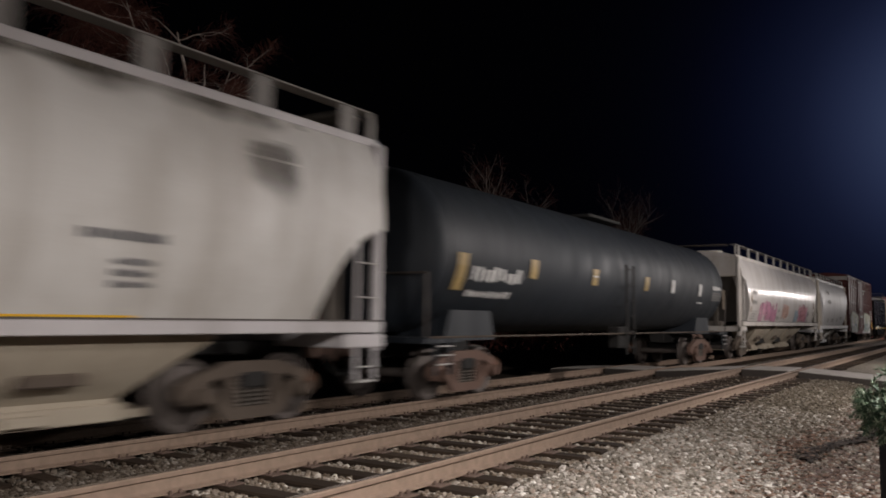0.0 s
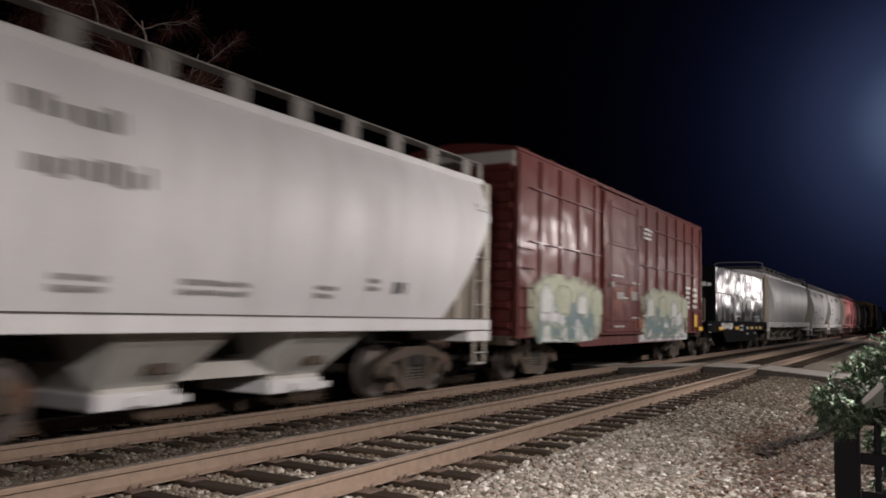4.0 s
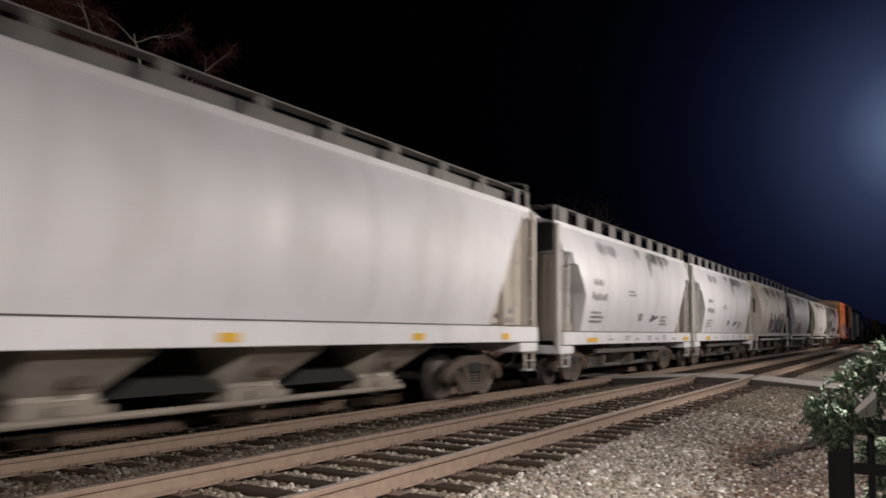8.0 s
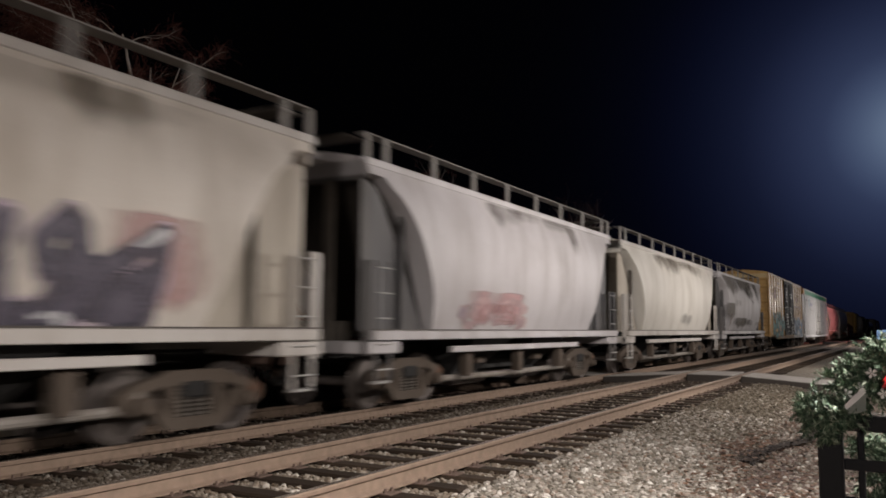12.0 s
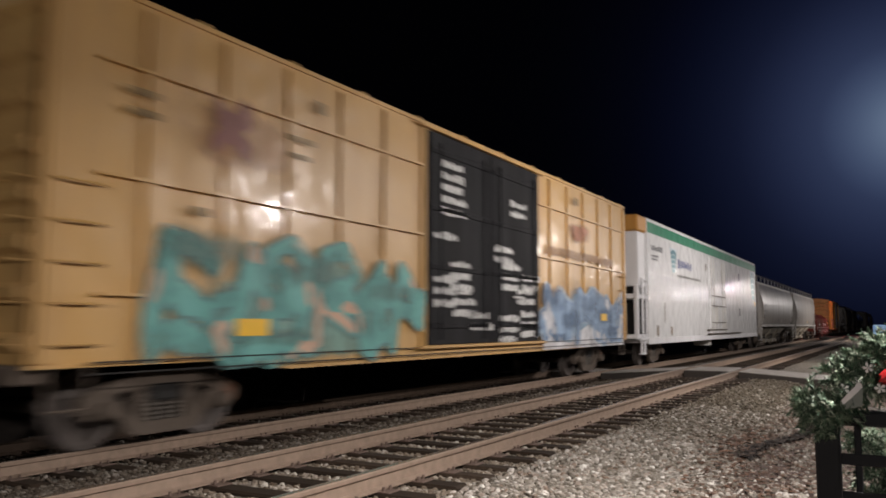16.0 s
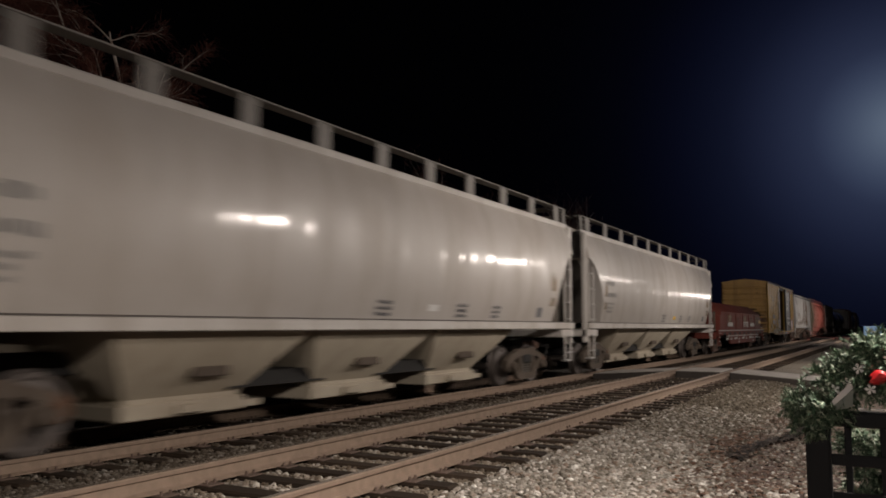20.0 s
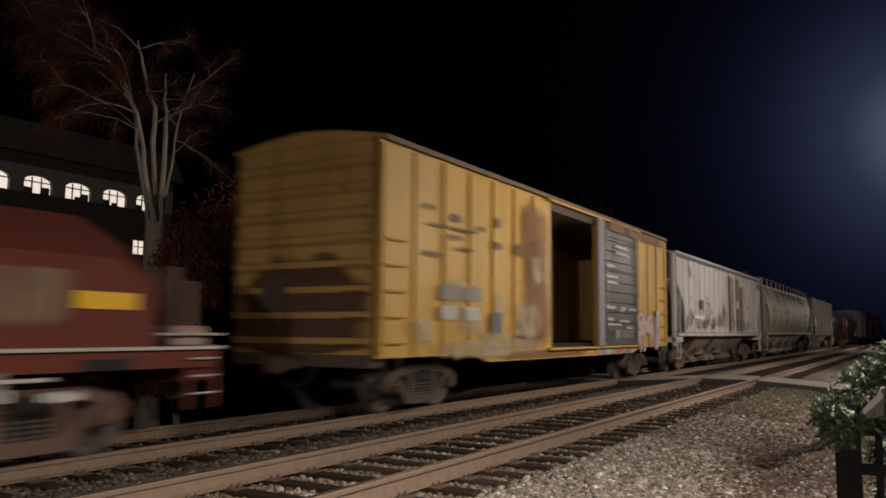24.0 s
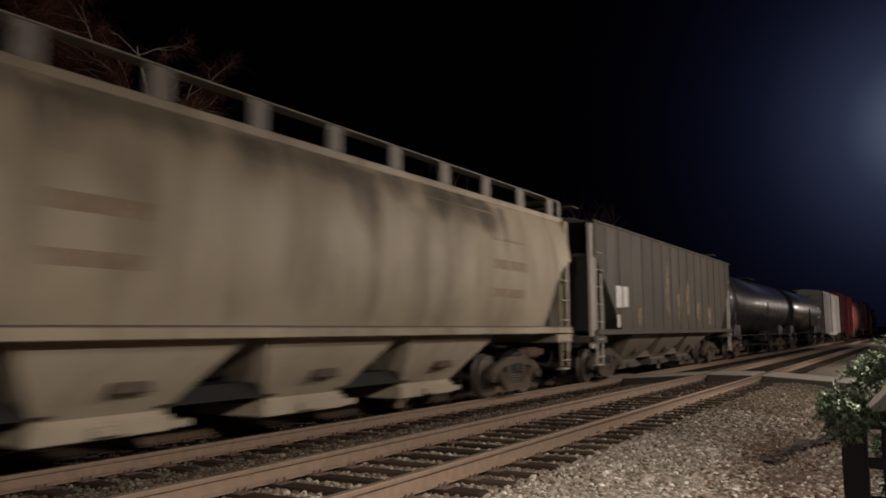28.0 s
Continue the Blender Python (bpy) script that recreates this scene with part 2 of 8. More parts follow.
def one(name, geo, mat, label, category, group="", kind="", smooth=True, at=(0, 0, 0)):
    me = geo.mesh(name, smooth)
    me.materials.append(mat)
    ob = new(name, me)
    ob.location = at
    return tagged(ob, label, category, group, kind)


# ---- the ground and the line ----
def ground_z(x, y):
    """Bed of the line: the near track stands 15 cm above the far one; gravel falls away towards the path."""
    keys = [(-200, -0.5), (-6, -0.42), (0.5, -0.40), (2.0, -0.33), (3.0, -0.225), (3.4, -0.222), (6.15, -0.222), (6.6, -0.26), (7.3, -0.36),
            (7.6, -0.375), (10.3, -0.375), (11.2, -0.8), (14, -1.4), (18, -1.0), (26, 0.6), (34, 1.6), (60, 2.5), (900, 4)]
    for (a, za), (b, zb) in zip(keys, keys[1:]):
        if a <= y <= b:
            return za + (zb - za) * (y - a) / (b - a)
    return -0.5


def ground_mesh():
    xs = sorted({-300, -120, -60, -30, -15, -8, -4, *[i * 0.5 for i in range(-4, 70)], *range(36, 130, 3), 150, 200, 300, 500, 900, 1600})
    ys = sorted({-900, -300, -100, -40, -20, -10, -6, -3, *[i * 0.25 for i in range(-4, 46)], *range(12, 60, 2), 80, 120, 200, 400, 900})
    g = Geo()
    for x in xs:
        for y in ys:
            bumpy = 0.03 * noise.noise((x * 0.9, y * 0.9, 0.3)) if y < 3.2 or y > 10.4 else 0.006 * noise.noise((x * 3, y * 3, 0.7))
            g.v.append((x, y, ground_z(x, y) + bumpy))
    n = len(ys)
    for i in range(len(xs) - 1):
        for j in range(n - 1):
            g.f.append((i * n + j, (i + 1) * n + j, (i + 1) * n + j + 1, i * n + j + 1))
    return g


def gravel_mat():
    m, n, l, b = node_mat("gravel_bed")
    c = n.new("ShaderNodeTexCoord")
    v = n.new("ShaderNodeTexVoronoi")
    v.inputs["Scale"].default_value = 26
    l.new(c.outputs["Object"], v.inputs["Vector"])
    r = n.new("ShaderNodeValToRGB")
    e = r.color_ramp.elements
    e[0].color, e[1].color = (0.10, 0.087, 0.066, 1), (0.40, 0.375, 0.33, 1)
    e.new(0.5).color = (0.20, 0.178, 0.145, 1)
    sep = n.new("ShaderNodeSeparateColor")
    l.new(v.outputs["Color"], sep.inputs[0])
    l.new(sep.outputs[0], r.inputs[0])
    leaf = noise_tex(n, l, 0.8, 6)
    col = mix_col(n, l, ramp_of(n, l, leaf.outputs["Fac"], 0.5, 0.68, 0, 0.75), r.outputs[0], (0.13, 0.075, 0.055))
    # leaf mould in a strip beside the path, near-black ground beyond the line
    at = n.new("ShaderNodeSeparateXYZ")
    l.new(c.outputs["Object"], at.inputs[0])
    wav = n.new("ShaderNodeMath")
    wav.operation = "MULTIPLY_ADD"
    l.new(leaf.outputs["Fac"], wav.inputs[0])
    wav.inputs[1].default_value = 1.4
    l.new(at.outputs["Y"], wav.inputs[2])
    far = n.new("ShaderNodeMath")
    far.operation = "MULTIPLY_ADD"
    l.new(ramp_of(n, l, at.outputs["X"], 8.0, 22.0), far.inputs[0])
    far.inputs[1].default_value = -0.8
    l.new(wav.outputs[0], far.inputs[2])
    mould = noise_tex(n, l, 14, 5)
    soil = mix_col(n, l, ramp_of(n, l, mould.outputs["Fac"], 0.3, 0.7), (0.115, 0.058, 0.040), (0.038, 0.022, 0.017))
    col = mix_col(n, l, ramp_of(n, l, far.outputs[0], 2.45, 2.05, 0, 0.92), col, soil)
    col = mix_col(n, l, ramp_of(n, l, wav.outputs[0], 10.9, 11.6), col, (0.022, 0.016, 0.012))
    # browner ground further along the line, darkened to stand for fading lamp light
    run = n.new("ShaderNodeMath")
    run.operation = "MULTIPLY_ADD"
    l.new(leaf.outputs["Fac"], run.inputs[0])
    run.inputs[1].default_value = 5.0
    l.new(at.outputs["X"], run.inputs[2])
    col = mix_col(n, l, ramp_of(n, l, run.outputs[0], 13.5, 16.5, 0, 0.75), col, (0.075, 0.058, 0.040))
    l.new(col, b.inputs["Base Color"])
    b.inputs["Roughness"].default_value = 0.95
    bump_to(n, l, b, v.outputs["Distance"], 0.9, 0.03)
    return m


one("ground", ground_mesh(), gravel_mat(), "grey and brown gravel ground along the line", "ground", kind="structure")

RAIL = [(-0.075, -0.172), (0.075, -0.172), (0.075, -0.160), (0.015, -0.142), (0.010, -0.055), (0.036, -0.042), (0.037, -0.012),
        (0.027, -0.001), (-0.027, -0.001), (-0.037, -0.012), (-0.036, -0.042), (-0.010, -0.055), (-0.015, -0.142), (-0.075, -0.160)]


def rail_geo(y, z):
    xs = [-80, -20, 0, 20, 60, 120, 260]
    return Geo().loft([[(x, y + a, z + b) for a, b in RAIL] for x in xs])


def track(name, yc, z, label):
    t = thing(name, label, "railway track", kind="structure", at=(0, yc, z))
    for s in (-0.7525, 0.7525):
        r = part("rail", rail_geo(s, 0), M["rail"], t, "rust-brown steel rail with a worn head")
        head = Geo()
        head.loft([[(x, s + a, b) for a, b in ((-0.026, 0.0), (0.026, 0.0), (0.026, 0.0025), (-0.026, 0.0025))] for x in (-80, 0, 30, 90, 260)])
        part("running_surface", head, M["rail_top"], r, "polished strip on the rail head")
    return t


track_near = track("track_near", TRACK_1, 0, "empty railway track with rusty rails on dark ties")
track_far = track("track_far", TRACK_2, LOW, "railway track that carries the passing train")


# the foot crossing of concrete panels, and the road crossing far along the line
def crossing_panels():
    t = thing("foot_crossing", "worn pale concrete crossing panels laid between the rails", "crossing", kind="structure")
    edge = plain("dark_edge_timber", (0.035, 0.028, 0.023), 0.9, 0, 10)
    for y0, y1, z0, z1 in ((1.3, 3.95, -0.20, -0.012), (4.2, 5.44, -0.008, -0.008), (5.72, 7.93, -0.02, LOW - 0.02), (8.25, 9.55, LOW - 0.008, LOW - 0.008), (9.8, 11.4, LOW - 0.02, LOW - 0.1)):
        for x0, x1, mat, drop, nm in ((23.80, 25.9, M["concrete"], 0.0, "panel"), (23.70, 23.797, edge, 0.015, "edge_timber")):
            g = Geo().box(x0, x1, y0, y1, -0.24, 0.0, 0.02)
            g.v = [(x, y, zz + z0 + (z1 - z0) * (y - y0) / (y1 - y0) - drop) for x, y, zz in g.v]
            part(nm, g, mat, t)
    return t


crossing_panels()
road = Geo()
for x0, x1, y0, y1, z in ((104, 113, -60, 3.95, 0.0), (104, 113, 4.17, 5.46, 0.0), (104, 113, 5.7, 8.0, -0.06), (104, 113, 8.25, 9.5, -0.155), (104, 113, 9.8, 60, -0.15)):
    road.box(x0, x1, y0, y1, z - 0.25, z, 0.03)
one("road", road, M["asphalt"], "asphalt road that crosses the line on the level", "road", kind="structure")


# ---- the train ----
def truck_meshes():
    """One three-piece freight truck: cast side frames, bolster, springs, two wheelsets."""
    side = Geo()
    out = [(-1.16, 0.36), (-1.18, 0.60), (-1.00, 0.70), (-0.60, 0.80), (-0.45, 0.86), (0.45, 0.86), (0.60, 0.80), (1.00, 0.70), (1.18, 0.60),
           (1.16, 0.36), (0.72, 0.40), (0.52, 0.20), (0.40, 0.14), (-0.40, 0.14), (-0.52, 0.20), (-0.72, 0.40)]
    top = [(-1.18, 0.42), (-1.18, 0.60), (-1.00, 0.70), (-0.60, 0.80), (-0.45, 0.86), (0.45, 0.86), (0.60, 0.80), (1.00, 0.70), (1.18, 0.60),
           (1.18, 0.42), (1.02, 0.44), (0.86, 0.58), (0.50, 0.68), (-0.50, 0.68), (-0.86, 0.58), (-1.02, 0.44)]
    low = [(-0.80, 0.52), (-0.66, 0.56), (-0.42, 0.28), (0.42, 0.28), (0.66, 0.56), (0.80, 0.52), (0.52, 0.17), (0.40, 0.13), (-0.40, 0.13), (-0.52, 0.17)]
    side.prism(top, -0.07, 0.07)
    side.prism(low, -0.06, 0.06)
    for s in (-1, 1):
        side.prism([(s * 0.30, 0.26), (s * 0.42, 0.26), (s * 0.46, 0.70), (s * 0.32, 0.70)], -0.07, 0.07)
        side.prism([(s * 0.72, 0.36), (s * 1.10, 0.36), (s * 1.10, 0.60), (s * 0.72, 0.60)], -0.05, 0.06)
    cap = Geo()
    cap.lathe_y([(0.02, -0.19), (0.085, -0.19), (0.105, -0.15), (0.105, -0.05), (0.13, -0.05), (0.13, 0.0)], 14, 0, 0.457)
    spring = Geo()
    spring.loft([[(rr * math.cos(6.2832 * i / 10), rr * math.sin(6.2832 * i / 10), 0.27 + k * 0.0275) for i in range(10)]
                 for k, rr in enumerate([0.05, 0.075] * 7)])
    bolster = Geo().box(-0.24, 0.24, -1.12, 1.12, 0.50, 0.74, 0.04)
    bolster.box(-0.32, 0.32, -0.25, 0.25, 0.70, 0.86, 0.03)
    bolster.tube([(-0.62, -0.7, 0.42), (-0.62, 0.7, 0.42)], 0.05).tube([(0.62, -0.7, 0.42), (0.62, 0.7, 0.42)], 0.05)
    wheel = Geo()
    for s in (-1, 1):
        wheel.lathe_y([(0.10, s * 0.88), (0.14, s * 0.88), (0.15, s * 0.83), (0.36, s * 0.80), (0.395, s * 0.825), (0.45, s * 0.825),
                       (0.457, s * 0.72), (0.485, s * 0.70), (0.485, s * 0.68), (0.40, s * 0.675), (0.37, s * 0.74), (0.14, s * 0.70), (0.10, s * 0.70)], 30)
        wheel.cyl((0, s * 0.88, 0), (0, s * 1.1, 0), 0.07, 10)
        for a in range(5):
            ca, sa = math.cos(a * 1.2566), math.sin(a * 1.2566)
            wheel.cyl((0.25 * ca, s * 0.80, 0.25 * sa), (0.25 * ca, s * 0.822, 0.25 * sa), 0.028, 6)
    wheel.cyl((0, -0.75, 0), (0, 0.75, 0), 0.085, 12)
    return {"side_frame": side.mesh("side_frame"), "bearing_cap": cap.mesh("bearing_cap"), "spring": spring.mesh("spring"),
            "bolster": bolster.mesh("bolster"), "wheelset": wheel.mesh("wheelset")}


TRUCK = {}
for key in ("truck", "truck_rust", "truck_dark"):
    TRUCK[key] = truck_meshes()
    for nm, me in TRUCK[key].items():
        me.materials.append(M["wheel"] if nm == "wheelset" else M["black"] if nm == "bolster" else M["inner"] if nm == "spring" else M[key])
WHEELS = []            # (wheelset, place along the truck, place of the truck along the train)
CARS = []              # (car, place along the train)


def truck(car, u, x, key="truck"):
    t = part("truck", Geo().box(x - 0.45, x + 0.45, -0.3, 0.3, 0.80, 0.93, 0.03), M["black"], car)
    for s in (-1, 1):
        flip = pose(x, s * 1.03, 0) if s < 0 else pose(x, s * 1.03, 0, 0, 0, 180)
        link_part("side_frame", TRUCK[key]["side_frame"], None, t, "", flip)
        for sx in (-0.89, 0.89):
            link_part("bearing_cap", TRUCK[key]["bearing_cap"], None, t, "", pose(x + sx, 0, 0) @ (pose(0, -1.03, 0) if s < 0 else pose(0, 1.03, 0, 0, 0, 180)))
        for sx in (-0.19, 0.0, 0.19):
            link_part("spring", TRUCK[key]["spring"], None, t, "", pose(x + sx, s * 1.03, 0))
    link_part("bolster", TRUCK[key]["bolster"], None, t, "", pose(x, 0, 0))
    for s in (-1, 1):
        w = link_part("wheelset", TRUCK[key]["wheelset"], None, t, "", pose(x + s * 0.89, 0, 0.457))
        WHEELS.append((w, x + s * 0.89, u + x))


def car_base(name, label, category, u0, u1):
    c = thing(name, label, category, "cars of the freight train", (u0, TRACK_2, LOW))
    CARS.append((c, u0))
    return c, u1 - u0


def couplers(car, length):
    for s, x in ((-1, 0.0), (1, length)):
        g = Geo().box(min(x, x + s * 0.55), max(x, x + s * 0.55), -0.09, 0.09, 0.78, 0.95, 0.03)
        g.box(min(x + s * 0.45, x + s * 0.78), max(x + s * 0.45, x + s * 0.78), -0.16, 0.14, 0.72, 1.0, 0.05)
        part("coupler", g, M["truck_rust"], car)
        h = Geo().tube([(x, -0.35, 0.85), (x + s * 0.2, -0.36, 0.62), (x + s * 0.45, -0.33, 0.5), (x + s * 0.7, -0.28, 0.6)], 0.025)
        part("air_hose", h, M["black"], car, "black rubber hose")


def ladder(car, x0, x1, y, z0, z1, mat, rungs=None, stile=0.03, rung_mat=None):
    """Two stiles and rungs in the plane of the side."""
    a, b = (Geo().box(x - stile, x + stile, y - 0.02, y + 0.02, z0, z1, 0.006) for x in (x0, x1))
    lad = part("ladder", a, mat, car)
    part("stile", b, mat, lad)
    n = rungs or max(2, round((z1 - z0) / 0.42))
    for i in range(n):
        z = z0 + 0.18 + (z1 - z0 - 0.3) * i / max(1, n - 1)
        part("rung", Geo().tube([(x0, y - 0.05, z), (x1, y - 0.05, z)], 0.014), rung_mat or M["rung"], lad)


def end_ladder(car, x, y0, y1, z0, z1, mat, n=6):
    a, b = (Geo().box(x - 0.02, x + 0.02, y - 0.03, y + 0.03, z0, z1, 0.006) for y in (y0, y1))
    lad = part("end_ladder", a, mat, car)
    part("stile", b, mat, lad)
    for i in range(n):
        z = z0 + 0.2 + (z1 - z0 - 0.35) * i / (n - 1)
        part("rung", Geo().tube([(x, y0, z), (x, y1, z)], 0.014), M["rung"], lad)


def strip(width, x0, x1, lo, hi, nx=8, nz=3, proud=0.006):
    """A patch of paint that lies on the car's near side between the curves lo(s) and hi(s)."""
    g, rows = Geo(), nz + 1
    for i in range(nx + 1):
        s = i / nx
        x, a, b = x0 + (x1 - x0) * s, lo(s), hi(s)
        for k in range(rows):
            z = a + (b - a) * k / nz
            g.v.append((x, -(width(z) + proud), z))
    for i in range(nx):
        for k in range(nz):
            p = i * rows + k
            g.f.append((p, p + rows, p + rows + 1, p + 1))
    return g


def bars(car, width, x0, z0, w, h, lines, mat, seed=1, name="stencil", label="", proud=0.006):
    """Lettering that cannot be read: short bars in lines."""
    rnd = random.Random(seed)
    g = Geo()
    for k in range(lines):
        x, z = x0, z0 - k * h * 1.7
        end = x0 + w * rnd.uniform(0.75, 1.0)
        while x < end:
            d = h * rnd.uniform(0.45, 0.8)
            lo, hi = z + h * rnd.choice((0, 0, 0, 0.12, -0.12)), z + h * rnd.choice((1, 1, 0.72, 0.85, 1.1))
            q = strip(width, x, min(end, x + d), lambda s: lo, lambda s: hi, 1, 2, proud)
            g.add(q.v, q.f)
            x += d + h * rnd.uniform(0.15, 0.4)
    return tagged(part(name, g, mat, car, label, smooth=False), kind="stuff")


def block(car, width, x0, x1, z0, z1, mat, name="panel_mark", label="", proud=0.006):
    return part(name, strip(width, x0, x1, lambda s: z0, lambda s: z1, 3, 3, proud), mat, car, label, smooth=False)


def field_patch(width, x0, x1, z0, z1, cell, fun, proud):
    """The part of the near side where fun(x, z) is above nought, cut along its edge."""
    nx, nz = max(2, round((x1 - x0) / cell)), max(2, round((z1 - z0) / cell))
    X, Z = np.meshgrid(np.linspace(x0, x1, nx + 1), np.linspace(z0, z1, nz + 1), indexing="ij")
    F = fun(X, Z)
    g = Geo()
    for i in range(nx):
        for k in range(nz):
            ring = [(i, k), (i + 1, k), (i + 1, k + 1), (i, k + 1)]
            if not any(F[q] > 0 for q in ring):
                continue
            pts = []
            for a, b in zip(ring, ring[1:] + ring[:1]):
                fa, fb = F[a], F[b]
                if fa > 0:
                    pts.append((X[a], Z[a]))
                if (fa > 0) != (fb > 0):
                    s = fa / (fa - fb)
                    pts.append((X[a] + (X[b] - X[a]) * s, Z[a] + (Z[b] - Z[a]) * s))
            g.add([(float(x), -(width(z) + proud), float(z)) for x, z in pts], [tuple(range(len(pts)))])
    return g


def ripple(rnd, scale, n=7):
    """A smooth random field of about -1 to 1."""
    w = [(rnd.gauss(0, 1) * scale, rnd.gauss(0, 1) * scale, rnd.uniform(0, 6.28)) for _ in range(n)]
    return lambda X, Z: sum(np.sin(a * X + b * Z + p) for a, b, p in w) / n ** 0.5


def stroke_gap(lines, X, Z):
    """Distance to the nearest stroke."""
    d = np.full(X.shape, 9.0)
    for ln in lines:
        for (ax, az), (bx, bz) in zip(ln, ln[1:]):
            ux, uz = bx - ax, bz - az
            s = np.clip(((X - ax) * ux + (Z - az) * uz) / (ux * ux + uz * uz + 1e-9), 0, 1)
            d = np.minimum(d, np.hypot(X - ax - s * ux, Z - az - s * uz))
    return d


def graffiti(car, width, x0, x1, z0, z1, mats, letters, seed, label="", proud=0.008, fat=0.5, solid=False):
    """Fat spray-painted letter shapes that spell nothing: ragged ground colour, outline, fill, patches of a second colour."""
    rnd = random.Random(seed)
    step, k = (x1 - x0) / letters, z1 - z0
    r = fat * 0.5 * min(step * 0.42, k * 0.36)
    lines = []
    for i in range(letters):
        a, lean = x0 + step * (i - 0.05), rnd.uniform(-0.2, 0.3) * step
        wd = step * 1.08

        def at(u, v):
            return (a + r + (wd - 2 * r) * u + lean * v, z0 + r + (k - 2 * r) * v)
        stem = rnd.choice((0.0, 0.0, 0.5, 1.0))
        lines.append([at(stem, rnd.uniform(-0.05, 0.1)), at(stem + rnd.uniform(-0.1, 0.1), 0.5), at(stem, rnd.uniform(0.85, 1.1))])
        for _ in range(4):
            v0, v1 = rnd.choice(((1, 0.5), (0.5, 0), (1, 0), (0.1, 0.1), (0.55, 0.55)))
            u1 = 1 - stem if stem != 0.5 else rnd.choice((0, 1))
            bow = rnd.uniform(-0.25, 0.25)
            lines.append([at(stem, v0), at((stem + u1) / 2, (v0 + v1) / 2 + bow + 0.15), at(u1, (v0 + v1) / 2 + bow * 0.5), at((stem + u1) / 2, v1 + bow * 0.3), at(stem, v1)][:rnd.choice((3, 4, 5))])
    rag, tone, fade = ripple(rnd, 3.2), ripple(rnd, 2.6), ripple(rnd, 5.5)
    m = 0.18
    cell = max(0.03, min(0.055, k / 22))

    def gap(X, Z):
        return stroke_gap(lines, X + 0.05 * np.sin(3.1 * Z + seed), Z + 0.04 * np.sin(2.3 * X))

    def cloud_f(X, Z):
        if solid:
            return 0.85 - np.abs((2 * X - x0 - x1) / (x1 - x0)) ** 6 - np.abs((2 * Z - z0 - z1) / k) ** 6 + 0.25 * rag(X, Z)
        return r * 1.9 - gap(X, Z) + 0.35 * r * rag(X, Z)

    def edge_f(X, Z):
        return r + 0.045 - gap(X, Z) + 0.012 * fade(X, Z)

    def fill_f(X, Z):
        return r - gap(X, Z) + 0.02 * fade(X, Z)

    def shine_f(X, Z):
        return np.minimum(r * 0.8 - gap(X, Z), 0.35 * (tone(X, Z) - 0.55))
    box = (x0 - m, x1 + m, max(z0 - m, 0.84), z1 + m, cell)
    g = tagged(part("graffiti", field_patch(width, *box, cloud_f, proud), mats[1], car, label, smooth=False), kind="stuff")
    for nm, f, mt, lift in (("graffiti_outline", edge_f, mats[0], 0.003), ("graffiti_fill", fill_f, mats[1] if len(mats) < 4 else mats[3], 0.006), ("graffiti_highlight", shine_f, mats[2], 0.009)):
        q = field_patch(width, *box, f, proud + lift)
        if q.f:
            tagged(part(nm, q, mt, g, smooth=False), kind="stuff")


def smudge(car, width, x0, x1, z0, z1, mat, seed, name="stain", label="", proud=0.005, lines=None, r=None):
    """One blotch with an uneven edge, or a few thick strokes."""
    rnd = random.Random(seed)
    rag = ripple(rnd, 4.0 / max(0.3, min(x1 - x0, z1 - z0)))
    cx, cz, hx, hz = (x0 + x1) / 2, (z0 + z1) / 2, (x1 - x0) / 2, (z1 - z0) / 2
    if lines:
        def f(X, Z):
            return r - stroke_gap(lines, X, Z) + 0.4 * r * rag(X, Z)
    else:
        def f(X, Z):
            return 0.8 - (np.abs((X - cx) / hx) ** 4 + np.abs((Z - cz) / hz) ** 4) + 0.35 * rag(X, Z)
    g = field_patch(width, x0 - 0.1, x1 + 0.1, z0 - 0.1, z1 + 0.1, max(0.03, min(x1 - x0, z1 - z0) / 14), f, proud)
    if g.f:
        tagged(part(name, g, mat, car, label, smooth=False), kind="stuff")


def spray(name, col, rough=0.5, thin=0.0):
    """Spray paint; thin: how far the sheet below shows through in patches."""
    m = paint(name, col, rough, 0.25, 0.25, tuple(0.5 * c + 0.06 for c in col))
    if thin:
        n, l = m.node_tree.nodes, m.node_tree.links
        cloud = noise_tex(n, l, 1.9, 6, (1.0, 1.0, 0.8), 0.62)
        l.new(ramp_of(n, l, cloud.outputs["Fac"], 0.34, 0.62, 1.0 - thin, 0.95), n["Principled BSDF"].inputs["Alpha"])
    return m


def curved_side(roof):
    ks = [(0.9, 1.38), (1.35, 1.40), (1.6, 1.49), (1.9, 1.565), (2.25, 1.615), (2.65, 1.63), (3.05, 1.615), (3.4, 1.57), (3.7, 1.50), (3.95, 1.41), (roof, 1.34), (9, 1.34)]

    def width(z):
        for (a, wa), (b, wb) in zip(ks, ks[1:]):
            if z <= b:
                return wa + (wb - wa) * max(0.0, (z - a) / max(b - a, 1e-6))
        return 1.4
    return width


def flat_side(w):
    return lambda z: w


